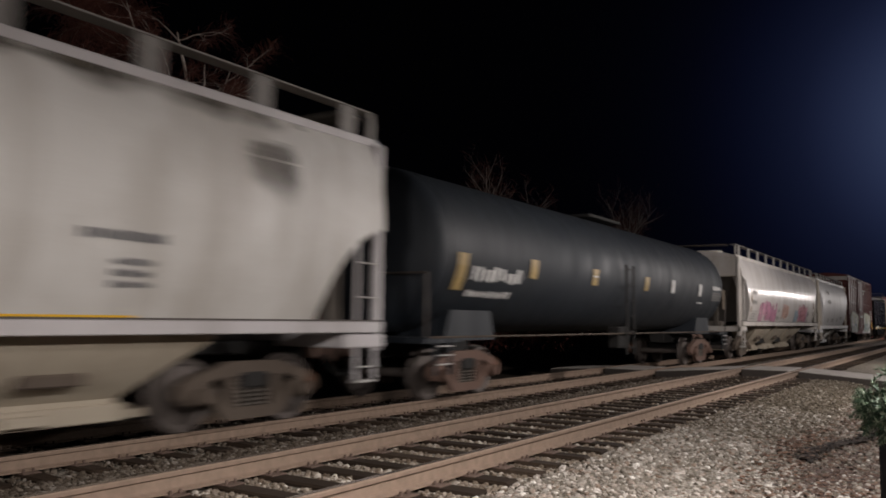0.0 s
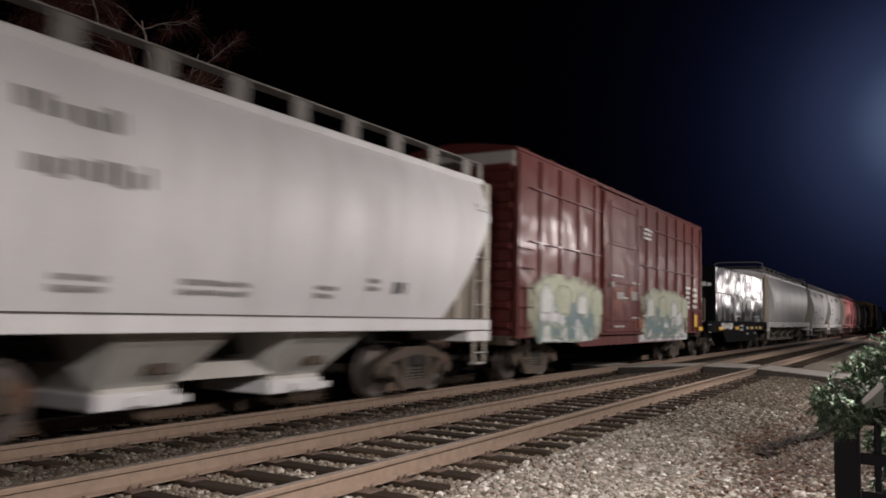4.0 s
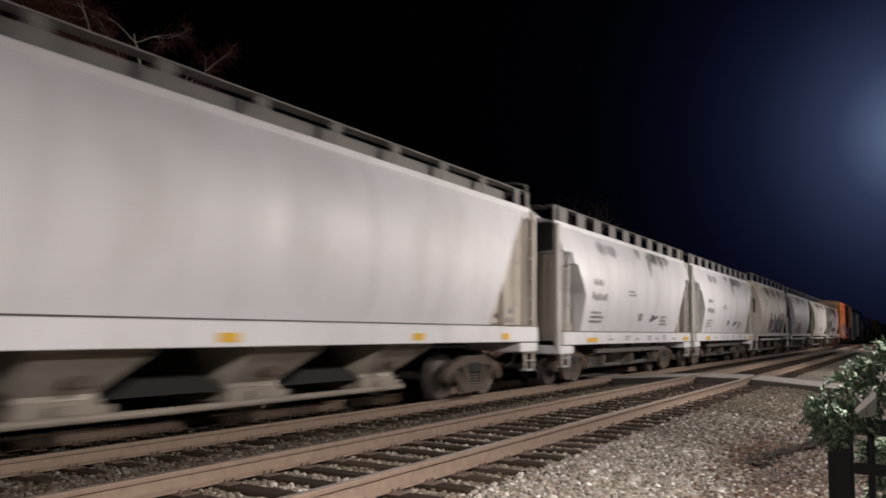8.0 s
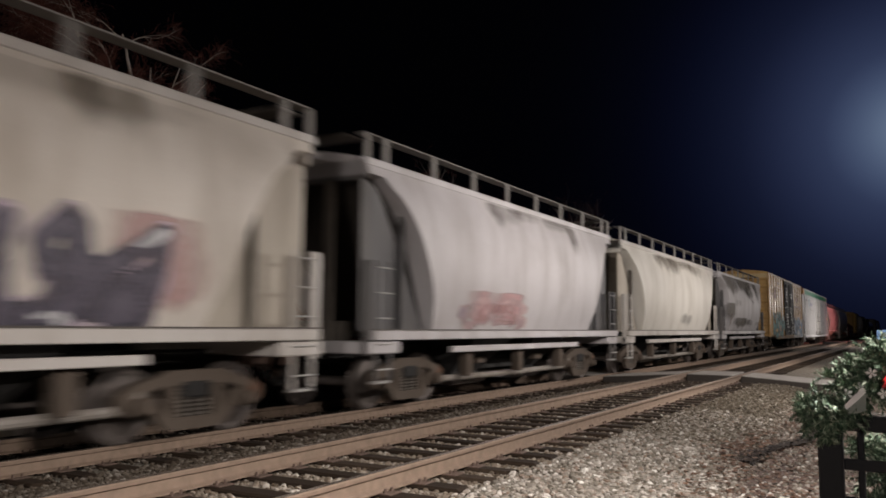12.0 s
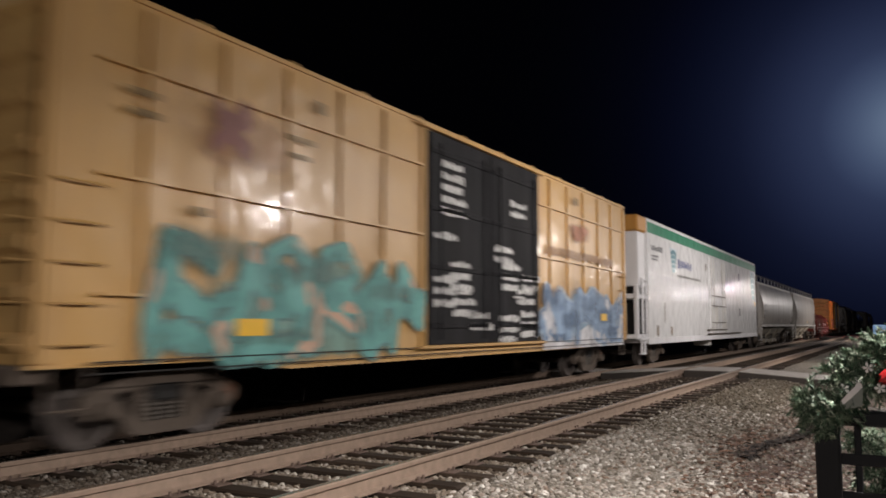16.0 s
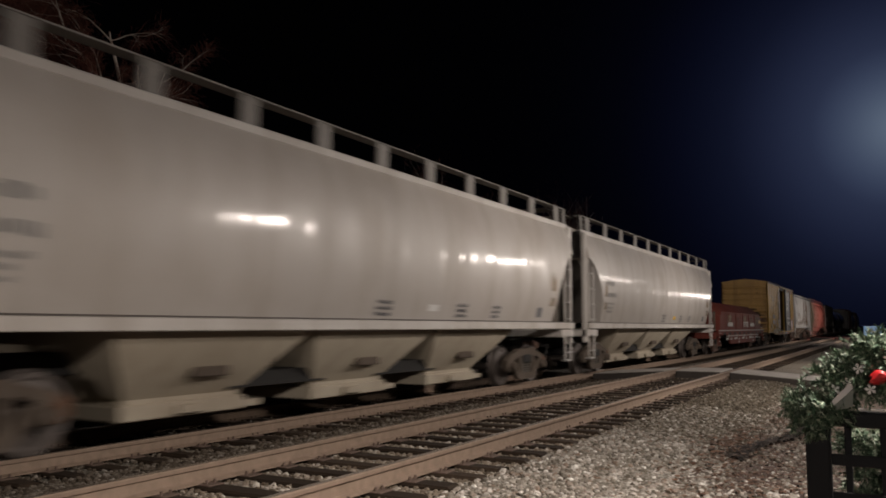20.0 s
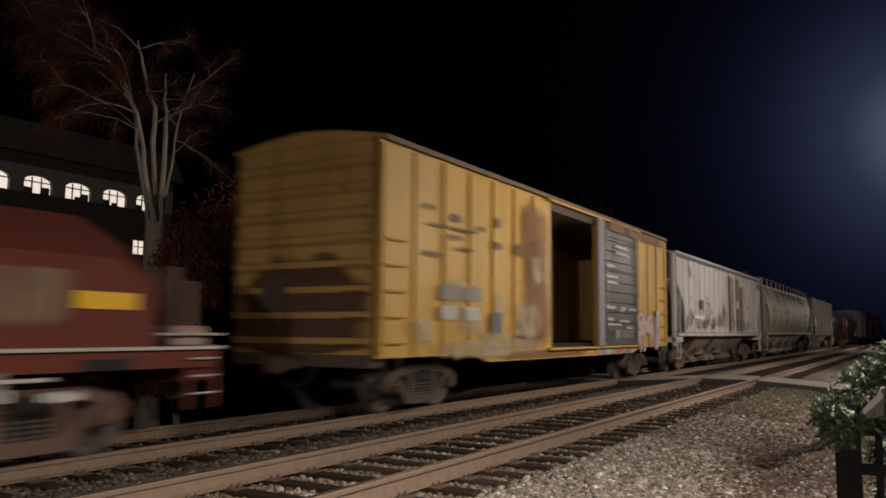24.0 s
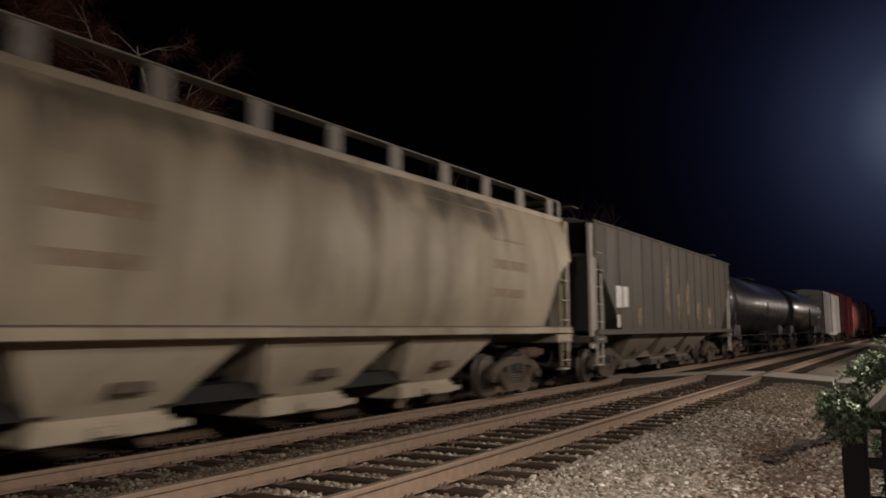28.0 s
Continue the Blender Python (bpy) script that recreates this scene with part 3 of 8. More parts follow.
def hopper(name, label, u0, u1, skin, roof=4.15, sill=(1.37, 1.50), bays=3, cut="arc", cut_top=3.3, reach=1.75, plates=1.655, ribs=0, dark=None,
           bay_mat=None, coaming=False, truck_key="truck", posts=None, trim=None, plate_w=0.34, line_z=0.45, low_pipe=False, roof_bar=True, bay_bottom=0.22, slope=None, gusset=None, board_mat=None, end_sheet=None, bay_w=0.76, beam_mat=None, seam=True, rib_d=0.06, gate_mat=None, post_top=None, ridge_mat=None, bay_run=1.35):
    """A covered hopper: side sheets, slope sheets at the ends, roof with running boards, bays with gates, trucks."""
    car, L = car_base(name, label, "hopper car", u0, u1)
    width = flat_side(1.56) if ribs else curved_side(roof)
    trim = trim or skin
    dark = dark or skin
    bay_mat = bay_mat or skin
    z_low = sill[1]

    def under(x):
        d = min(x, L - x)
        if d >= reach:
            return z_low
        s = d / reach
        if cut == "arc":
            return z_low + (cut_top - z_low) * max(0.0, 1 - s ** 1.9) ** 0.62
        if cut == "poly":
            for a, b, za, zb in ((0, 0.42, cut_top, cut_top), (0.42, 0.46, cut_top, cut_top - 0.28), (0.46, 0.60, cut_top - 0.28, cut_top - 0.28), (0.60, 1.0, cut_top - 0.28, z_low + 0.75)):
                if s <= b:
                    return za + (zb - za) * (s - a) / (b - a)
        if cut == "steep":
            return z_low + (cut_top - z_low) * (1 - s ** 2.6) if s > 0.28 else cut_top + (0.28 - s) * 1.6
        return z_low + (cut_top - z_low) * (1 - s)
    # body: one loft whose underside follows the slope sheets
    xs = sorted({0.12, L - 0.12, *[reach * k / 12 for k in range(2, 13)], *[L - reach * k / 12 for k in range(2, 13)], *[reach * q for q in (0.42, 0.46, 0.6, 0.88)], *[L - reach * q for q in (0.42, 0.46, 0.6, 0.88)], reach + 0.02, L - reach - 0.02,
                 *[reach + (L - 2 * reach) * k / 16 for k in range(17)]})
    rings = []
    for x in xs:
        zb = min(under(x), roof - 0.25)
        ring = []
        for s in (-1, 1):
            col = [(x, s * width(zb + (roof - zb) * k / 8), zb + (roof - zb) * k / 8) for k in range(9)]
            if s < 0:
                ring += col
                ring += [(x, -1.0, roof + 0.10), (x, -0.5, roof + 0.20), (x, 0.0, roof + 0.23), (x, 0.5, roof + 0.20), (x, 1.0, roof + 0.10)]
            else:
                ring += col[::-1]
        rings.append(ring)
    part("body", Geo().loft(rings), skin, car)
    # overlay sheets under both end slopes, darkened to stand for shade there
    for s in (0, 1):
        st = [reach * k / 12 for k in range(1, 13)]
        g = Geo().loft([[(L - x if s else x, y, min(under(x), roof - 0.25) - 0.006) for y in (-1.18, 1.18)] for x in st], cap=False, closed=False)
        part("slope_sheet", g, slope or M["slope"], car, "slope sheet with shade in its colour")
        if gusset:
            kind_, gm = gusset[0], gusset[1 + s] if len(gusset) > 2 else gusset[1]
            poly = [(0.14, z_low - 0.02), (reach - 0.02, z_low - 0.02), (0.14, z_low + 1.75)] if kind_ == "tri" else [(0.14, z_low - 0.02), (reach - 0.05, z_low - 0.02), (reach * 0.55, 2.9), (0.60, cut_top - 0.15), (0.14, cut_top)]
            if s:
                poly = [(L - x, z) for x, z in poly]
            if kind_ == "side":
                poly = [(1.17, z_low - 0.02), (reach, z_low - 0.02), (1.17, under(1.17) + 0.05)]
                poly = [(L - x, z) for x, z in poly] if s else poly
            part("gusset", Geo().prism(poly, *((-1.555, -1.53) if kind_ == "side" else (-1.24, -1.21))), gm, car, "flat gusset plate")
    # sheet joints down the side
    for k in range(1, 6):
        x = reach + (L - 2 * reach) * k / 6
        if not ribs:
            part("seam", strip(width, x - 0.012, x + 0.012, lambda s: z_low, lambda s: roof - 0.06, 1, 8, 0.004), skin, car, smooth=False)
    if ribs:
        for k in range(ribs):
            x = 1.0 + (L - 2.0) * k / (ribs - 1)
            zb = max(under(x), z_low) + 0.02
            part("rib", Geo().prism([(x - 0.06, zb), (x + 0.06, zb), (x + 0.06, roof - 0.05), (x - 0.06, roof - 0.05)], -1.56 - rib_d, -1.555), skin, car)
    if roof_bar:
        part("roof_rail", Geo().box(0.05, L - 0.05, -width(roof) - 0.05, -width(roof) + 0.03, roof - 0.10, roof + 0.03, 0.015), trim, car)
    else:
        part("roof_rail", Geo().box(0.05, L - 0.05, -width(roof) - 0.03, -width(roof) + 0.03, roof - 0.03, roof + 0.04, 0.01), trim, car)
    for s in (-1, 1):
        g = Geo().box(0.1, L - 0.1, min(s * 1.36, s * 1.60), max(s * 1.36, s * 1.60), sill[0], sill[1], 0.012)
        part("side_sill", g, trim, car)
    if seam:
        part("sill_seam", Geo().box(0.15, L - 0.15, -1.604, -1.40, z_low + 0.002, z_low + 0.022), M["steel"], car, "rusty seam over the side sill")
    # roof: running boards on stand-off plates, hatches
    if plates:
        top = roof + line_z
        for s in (-1, 1):
            e = width(roof)
            b = part("running_board", Geo().box(0.1, L - 0.1, min(s * (e - 0.22), s * (e + 0.02)), max(s * (e - 0.22), s * (e + 0.02)), top - 0.026, top, 0.006), M["walkway"], car)
            n = round((L - 1.4) / plates)
            spots = [0.7 + (L - 1.4) * k / n for k in range(n + 1)] + [0.15, L - 0.15]
            for x in spots:
                wd = plate_w if 0.3 < x < L - 0.3 else 0.14
                part("support_plate", Geo().box(x - wd / 2, x + wd / 2, min(s * (e - 0.03), s * (e + 0.01)), max(s * (e - 0.03), s * (e + 0.01)), roof + 0.02, top - 0.027, 0.008), board_mat or M["walkway"], b)
    if coaming:
        part("hatch_coaming", Geo().box(0.9, L - 0.9, -1.12, 1.12, roof + 0.06, roof + line_z - 0.07, 0.03), M["walkway"], car, "dull roof coaming")
    else:
        for k in range(5):
            x = L * (k + 0.5) / 5
            part("roof_hatch", Geo().cyl((x, 0, roof + 0.2), (x, 0, roof + 0.34), 0.42, 18), trim, car)
    # ends: corner posts, end trim, ladders, platform
    for s, x in ((-1, 0.0), (1, L)):
        a, b = (x, x + 0.16) if s < 0 else (x - 0.16, x)
        for y in (-1.5, 1.38):
            part("corner_post", Geo().box(a, b, y, y + 0.12, 0.95, post_top or roof - 0.05, 0.02), (posts or trim) if y < 0 else M["inner"], car)
        part("end_sill", Geo().box(min(x, x - s * 0.9), max(x, x - s * 0.9), -1.55, 1.55, sill[0] - 0.22, sill[0] - 0.02, 0.02), trim, car)
        xp = x - s * 0.12
        part("end_panel", Geo().box(min(xp, xp - s * 0.07), max(xp, xp - s * 0.07), -1.34, 1.34, cut_top - 0.05, roof + 0.02, 0.02), dark, car)
        if end_sheet:
            part("end_sheet", Geo().box(min(x - s * 0.2, x - s * 0.25), max(x - s * 0.2, x - s * 0.25), -1.36, 1.36, sill[0] + 0.1, cut_top - 0.06, 0.01), end_sheet, car, "beige end bulkhead")
        # slope-sheet posts
        for y in (-0.55, 0.55):
            part("end_post", Geo().box(min(xp, xp - s * 0.14), max(xp, xp - s * 0.14), y - 0.08, y + 0.08, sill[0] - 0.05, cut_top + 0.02, 0.015), end_sheet or M["inner"], car)
        # a bulkhead of bracing behind the ladder
        xi = x - s * (reach * 0.55)
        part("brace", Geo().box(min(xi, xi - s * 0.10), max(xi, xi - s * 0.10), -1.36, -1.25, sill[0], under(abs(xi if s < 0 else L - xi)) + 0.05, 0.02), dark if dark is not skin else M["inner"], car)
        ladder(car, min(x - s * 0.2, x - s * 0.62), max(x - s * 0.2, x - s * 0.62), -1.52, 0.55, post_top or min(cut_top + 0.1, roof), posts or trim)
        end_ladder(car, x + s * 0.03, 0.75, 1.2, 1.1, roof, M["inner"])
        part("roof_end_step", Geo().box(min(x, x - s * 0.5), max(x, x - s * 0.5), -1.0, 1.0, roof + line_z - 0.04, roof + line_z, 0.01), M["inner"], car)
        part("step", Geo().box(min(x - s * 0.2, x - s * 0.6), max(x - s * 0.2, x - s * 0.6), -1.56, -1.40, 0.50, 0.54, 0.008), M["rung"], car)
    # brake wheel and reservoir on the leading platform
    part("brake_wheel", Geo().lathe_y([(0.24, -0.02), (0.28, -0.02), (0.28, 0.02), (0.24, 0.02)], 18, 0.25, 2.35), M["rung"], car, m=pose(0.1, 0.6, 0, 0, 0, 0))
    part("air_reservoir", Geo().cyl((0.55, -0.7, 1.32), (0.55, 0.7, 1.32), 0.2, 14), M["inner"], car)
    # bays
    tc_ = 2.15 if L > 15 else 1.95
    b0, b1 = tc_ + bay_run, L - tc_ - bay_run
    for k in range(bays):
        x0 = b0 + (b1 - b0) * k / bays
        x1 = b0 + (b1 - b0) * (k + 1) / bays
        c, half = (x0 + x1) / 2, (x1 - x0) / 2 * bay_w
        bz = bay_bottom
        top_q, low_q = (0.95, 0.54) if bay_w >= 0.9 else (0.78, 0.50)
        rings = [[(c - half * q, -w_, z), (c + half * q, -w_, z), (c + half * q, w_, z), (c - half * q, w_, z)]
                 for z, q, w_ in ((sill[0] + 0.02, top_q, 1.36), (sill[0] - 0.06, top_q - 0.01, 1.34), (bz + 0.26, low_q, 0.66), (bz + 0.20, low_q, 0.66))]
        bay = part("bay", Geo().loft(rings), bay_mat, car)
        lip = low_q + 0.04
        g = Geo().box(c - half * lip, c + half * lip, -0.72, 0.72, bz, bz + 0.20, 0.015)
        g.box(c - half * 0.12, c + half * 0.12, -0.80, -0.70, bz + 0.04, bz + 0.15, 0.01)
        g.box(c + half * lip, c + half * (lip + 0.2), -0.70, 0.70, bz + 0.02, bz + 0.12, 0.01)
        part("outlet_gate", g, gate_mat or trim, bay, "steel outlet gate")
        zz = (sill[0] + bz) / 2 - 0.05
        part("vibrator_pad", Geo().box(c - half * 0.10, c + half * 0.24, -1.03, -0.86, zz, zz + 0.14, 0.02), M["truck"], bay)
    for k in range(bays - 1):
        x = b0 + (b1 - b0) * (k + 1) / bays
        half = (b1 - b0) / bays / 2
        ridge = [(x - half * 0.62, 0.52), (x + half * 0.62, 0.52), (x + half * 0.34, 0.74), (x - half * 0.34, 0.74)]
        # a black ridge_mat stands in for the shade between the bays
        part("ridge_sheet", Geo().prism(ridge, -0.72, 0.72), ridge_mat or bay_mat, car, "low ridge sheet between two bays")
    part("centre_sill", Geo().box(0.3, L - 0.3, -0.22, 0.22, 0.80, 1.08, 0.02), M["black"], car)
    if low_pipe:
        part("unloading_pipe", Geo().tube([(b0 - 0.2, -1.0, 0.42), (L / 2, -1.0, 0.40), (b1 + 0.2, -1.0, 0.42), (b1 + 0.5, -1.05, 0.62)], 0.065, 10), beam_mat or GRIMED, car, "dusty steel pipe")
        part("lower_beam", Geo().box(b0 - 0.3, b1 + 0.3, -1.42, -1.30, sill[0] - 0.26, sill[0] - 0.14, 0.012), beam_mat or trim, car)
        for x in (b0 + 0.6, L / 2, b1 - 0.6):
            part("pipe_hanger", Geo().box(x - 0.12, x + 0.12, -1.3, -1.1, 0.45, 1.05, 0.02), M["truck"], car)
    couplers(car, L)
    for x in (tc_, L - tc_):
        truck(car, u0, x, truck_key)
    return car, L, width


def boxcar(name, label, u0, u1, skin, zb=0.80, zt=5.10, ribs=14, doors=(), seams=(), end_mat=None, roof_mat=None, end_ribs=9, open_door=None,
           truck_key="truck", tc_=2.1, cap_mat=None):
    """A boxcar: walls with posts, ribbed ends, roof, doors that stand proud or leave a real opening."""
    car, L = car_base(name, label, "boxcar", u0, u1)
    W = 1.55
    width = flat_side(W + 0.02)
    end_mat, roof_mat = end_mat or skin, roof_mat or skin
    spans = [(0, L)] if not open_door else [(0, open_door[0]), (open_door[1], L)]
    for a, b in spans:
        poly = [(a, 1.02), (b, 1.02), (b, zt), (a, zt)]
        part("side_wall", Geo().prism(poly, -W, -W + 0.08), skin, car)
    if open_door:
        part("door_lintel", Geo().box(open_door[0], open_door[1], -W, -W + 0.08, zt - 0.32, zt, 0.01), M["inner"], car)
    part("side_wall", Geo().prism([(0, 1.02), (L, 1.02), (L, zt), (0, zt)], W - 0.08, W), skin, car)
    part("floor_deck", Geo().box(0.02, L - 0.02, -W + 0.09, W - 0.09, 1.02, 1.14), M["black"], car)
    # side sill, deeper between the trucks
    part("side_sill", Geo().prism([(0.0, 1.02), (0.0, 0.98), (tc_ + 0.9, 0.98), (tc_ + 1.7, zb), (L - tc_ - 1.7, zb), (L - tc_ - 0.9, 0.98), (L, 0.98), (L, 1.02)], -W - 0.03, -W + 0.05), skin, car)
    # roof with a shallow ridge and seams
    rings = [[(x, y, z) for y, z in ((-W - 0.04, zt - 0.06), (-W - 0.04, zt), (-0.75, zt + 0.14), (0, zt + 0.2), (0.75, zt + 0.14), (W + 0.04, zt), (W + 0.04, zt - 0.06))]
             for x in (-0.02, L / 2, L + 0.02)]
    part("roof", Geo().loft(rings), roof_mat, car)
    for k in range(12):
        x = 0.4 + (L - 0.8) * k / 11
        part("roof_rib", Geo().loft([[(x + dx, y, z) for y, z in ((-W - 0.05, zt - 0.01), (-0.75, zt + 0.135), (0, zt + 0.195), (0.75, zt + 0.135), (W + 0.05, zt - 0.01),
             (W + 0.05, zt + 0.03), (0.75, zt + 0.175), (0, zt + 0.235), (-0.75, zt + 0.175), (-W - 0.05, zt + 0.03))] for dx in (-0.04, 0.04)]), roof_mat, car)
    # ends: rolled horizontal ribs
    for s, x in ((-1, 0.0), (1, L)):
        g = Geo().box(min(x, x - s * 0.06), max(x, x - s * 0.06), -W, W, 1.02, zt - 0.02, 0.01)
        g.prism([(x, zt - 0.04), (x - s * 0.06, zt - 0.04), (x - s * 0.06, zt + 0.10), (x, zt + 0.10)], -0.9, 0.9)
        e = part("end_wall", g, end_mat, car)
        gable = [(-W - 0.04, zt - 0.06), (-W - 0.04, zt), (-0.75, zt + 0.14), (0, zt + 0.2), (0.75, zt + 0.14), (W + 0.04, zt), (W + 0.04, zt - 0.06)]
        part("end_gable", Geo().loft([[(x + s * q, y, z) for y, z in gable] for q in (0.022, 0.034)]), end_mat, e)
        for k in range(end_ribs):
            z = 1.25 + (zt - 1.65) * k / (end_ribs - 1)
            h = 0.12
            part("end_rib", Geo().loft([[(x - s * 0.002, y, z - h), (x + s * 0.08, y, z - h * 0.45), (x + s * 0.095, y, z + h * 0.3), (x - s * 0.002, y, z + h * 0.8)]
                                         for y in (-W + 0.09, W - 0.09)]), end_mat, e)
        part("end_sill", Geo().box(min(x + s * 0.1, x - s * 0.3), max(x + s * 0.1, x - s * 0.3), -1.45, 1.45, 0.82, 1.02, 0.02), M["truck"], car)
        for k in range(5):
            z = 1.22 + 0.42 * k
            xa, xb = sorted((x - s * 0.16, x - s * 0.72))
            part("grab_iron", Geo().tube([(xa, -W - 0.02, z), (xa, -W - 0.09, z), (xb, -W - 0.09, z), (xb, -W - 0.02, z)], 0.014), skin, car)
            part("end_grab_iron", Geo().tube([(x, -1.40, z), (x + s * 0.13, -1.40, z), (x + s * 0.13, -0.95, z), (x, -0.95, z)], 0.014), end_mat, car)
        xa, xb = sorted((x - s * 0.2, x - s * 0.65))
        part("stirrup", Geo().tube([(xa, -W, 1.0), (xa, -W - 0.01, 0.55), (xb, -W - 0.01, 0.55), (xb, -W, 1.0)], 0.018), M["truck"], car)
        if cap_mat:
            part("end_cap_sheet", Geo().box(min(x + s * 0.002, x + s * 0.05), max(x + s * 0.002, x + s * 0.05), -W + 0.02, W - 0.02, zt - 0.40, zt - 0.07, 0.012), cap_mat, car, "paler sheet at the top of the end")
    part("brake_wheel", Geo().lathe_y([(0.24, -0.02), (0.28, -0.02), (0.28, 0.02), (0.24, 0.02)], 18, 0, 0), M["truck"], car, m=pose(-0.14, 0.5, 2.0, 0, 0, 90))
    # posts and pressed seams
    clear = [(a, b) for a, b, *_ in doors] + ([open_door[:2]] if open_door else [])
    for k in range(ribs):
        x = 0.12 + (L - 0.24) * k / (ribs - 1)
        if any(a - 0.05 < x < b + 0.05 for a, b in clear):
            continue
        part("side_post", Geo().prism([(x - 0.07, 1.04), (x + 0.07, 1.04), (x + 0.07, zt - 0.12), (x - 0.07, zt - 0.12)], -W - 0.055, -W + 0.002), skin, car)
    for z in seams:
        edges = [0.7] + [q for a, b in sorted(clear) for q in (a - 0.12, b + 0.12)] + [L - 0.35]
        for a, b in zip(edges[::2], edges[1::2]):
            part("seam_ledge", Geo().prism([(a, z), (b, z), (b, z + 0.035), (a, z + 0.035)], -W - 0.075, -W + 0.002), skin, car)
    for a, b, mat, lab in doors:
        dz0, dz1 = 1.06, zt - 0.16
        g = Geo().box(a, b, -W - 0.11, -W - 0.03, dz0, dz1, 0.02)
        door = part("door", g, mat, car, lab)
        for k in range(4):
            z = dz0 + 0.35 + (dz1 - dz0 - 0.7) * k / 3
            part("door_rib", Geo().box(a + 0.08, b - 0.08, -W - 0.135, -W - 0.105, z - 0.05, z + 0.05, 0.012), mat, door)
        for x in (a + 0.35, b - 0.35):
            part("lock_rod", Geo().tube([(x, -W - 0.16, dz0 + 0.1), (x, -W - 0.16, dz1 - 0.2)], 0.02), mat, door)
        part("door_handle", Geo().box((a + b) / 2 - 0.25, (a + b) / 2 + 0.25, -W - 0.17, -W - 0.13, 2.0, 2.05, 0.01), M["rung"], door)
    if doors or open_door:
        lo = min(a for a, b in clear) - 0.3
        hi = max(b for a, b in clear) + 0.3
        for z in (1.0, zt - 0.14):
            part("door_track", Geo().box(lo, hi, -W - 0.14, -W - 0.02, z, z + 0.06, 0.01), skin, car)
    part("centre_sill", Geo().box(0.2, L - 0.2, -0.2, 0.2, 0.75, 1.02, 0.02), M["black"], car)
    couplers(car, L)
    for x in (tc_, L - tc_):
        truck(car, u0, x, truck_key)
    return car, L, width


def tank_car(name, label, u0, u1, skin, r=1.50, zc=2.68):
    car, L = car_base(name, label, "tank car", u0, u1)
    a, b = 0.04, L - 0.04
    n = 36
    prof = [(a, 0.02)]
    for k in range(1, 9):
        q = math.sin(k / 8 * math.pi / 2)
        prof.append((a + 0.55 * (1 - math.cos(k / 8 * math.pi / 2)) * 1.0, r * q))
    prof += [(L / 2 - 1.2, r + 0.01), (L / 2, r + 0.015), (L / 2 + 1.2, r + 0.01)]
    prof += [(L - x, q) for x, q in prof[8::-1]]
    rings = [[(x, -q * math.sin(6.2832 * i / n), zc + q * math.cos(6.2832 * i / n)) for i in range(n)] for x, q in prof]
    part("tank", Geo().loft(rings), skin, car)
    for x in (a + 0.8, L / 2 - 2.4, L / 2 + 2.4, b - 0.8):
        g = Geo().loft([[(x + dx, -(r + 0.012) * math.sin(6.2832 * i / n), zc + (r + 0.012) * math.cos(6.2832 * i / n)) for i in range(n)] for dx in (-0.03, 0.03)])
        part("weld_band", g, skin, car)
    g = Geo().cyl((L / 2, 0, zc + r - 0.1), (L / 2, 0, zc + r + 0.12), 0.40, 20)
    g.box(L / 2 - 1.1, L / 2 + 1.1, -0.7, 0.7, zc + r - 0.02, zc + r + 0.05, 0.01)
    part("manway", g, M["black"], car)
    part("platform_edge", Geo().box(L / 2 - 1.1, L / 2 + 1.1, -0.72, -0.70, zc + r - 0.01, zc + r + 0.06, 0.006), M["black"], car)
    ladder(car, L / 2 - 0.85, L / 2 - 0.35, -r - 0.12, 0.6, zc + 0.2, M["black"], 6, rung_mat=M["black"])
    part("valve_box", Geo().box(L / 2 - 0.95, L / 2 - 0.2, -r + 0.05, -r + 0.35, 0.75, 1.30, 0.03), M["black"], car)
    # saddles, sills, end platforms and side rails
    for s, x in ((-1, 2.0), (1, L - 2.0)):
        part("saddle", Geo().prism([(x - 0.9, 1.05), (x + 0.9, 1.05), (x + 0.7, 1.6), (x - 0.7, 1.6)], -1.15, 1.15), skin, car)
        e = 0.0 if s < 0 else L
        part("end_platform", Geo().box(min(e, e - s * 1.1), max(e, e - s * 1.1), -1.5, 1.5, 1.02, 1.12, 0.015), skin, car)
        part("stub_sill", Geo().box(min(e, e - s * 3.4), max(e, e - s * 3.4), -0.25, 0.25, 0.74, 1.06, 0.02), M["black"], car)
        g = Geo().tube([(e - s * 0.1, -1.45, 1.1), (e - s * 0.1, -1.45, 2.2), (e - s * 0.1, 1.45, 2.2), (e - s * 0.1, 1.45, 1.1)], 0.022)
        part("end_railing", g, M["steel"], car)
        ladder(car, min(e - s * 0.3, e - s * 0.75), max(e - s * 0.3, e - s * 0.75), -1.50, 0.5, 1.1, skin, 3)
    for s in (-1, 1):
        part("side_rail", Geo().box(0.2, L - 0.2, min(s * 1.45, s * 1.52), max(s * 1.45, s * 1.52), 1.11, 1.145, 0.01), M["truck"], car, "worn grey steel hand rail")
    couplers(car, L)
    for x in (2.0, L - 2.0):
        truck(car, u0, x, "truck_rust")

    def width(z):
        d = min(0.99, abs(z - zc) / r)
        return r * math.sqrt(1 - d * d) + 0.01
    return car, L, width


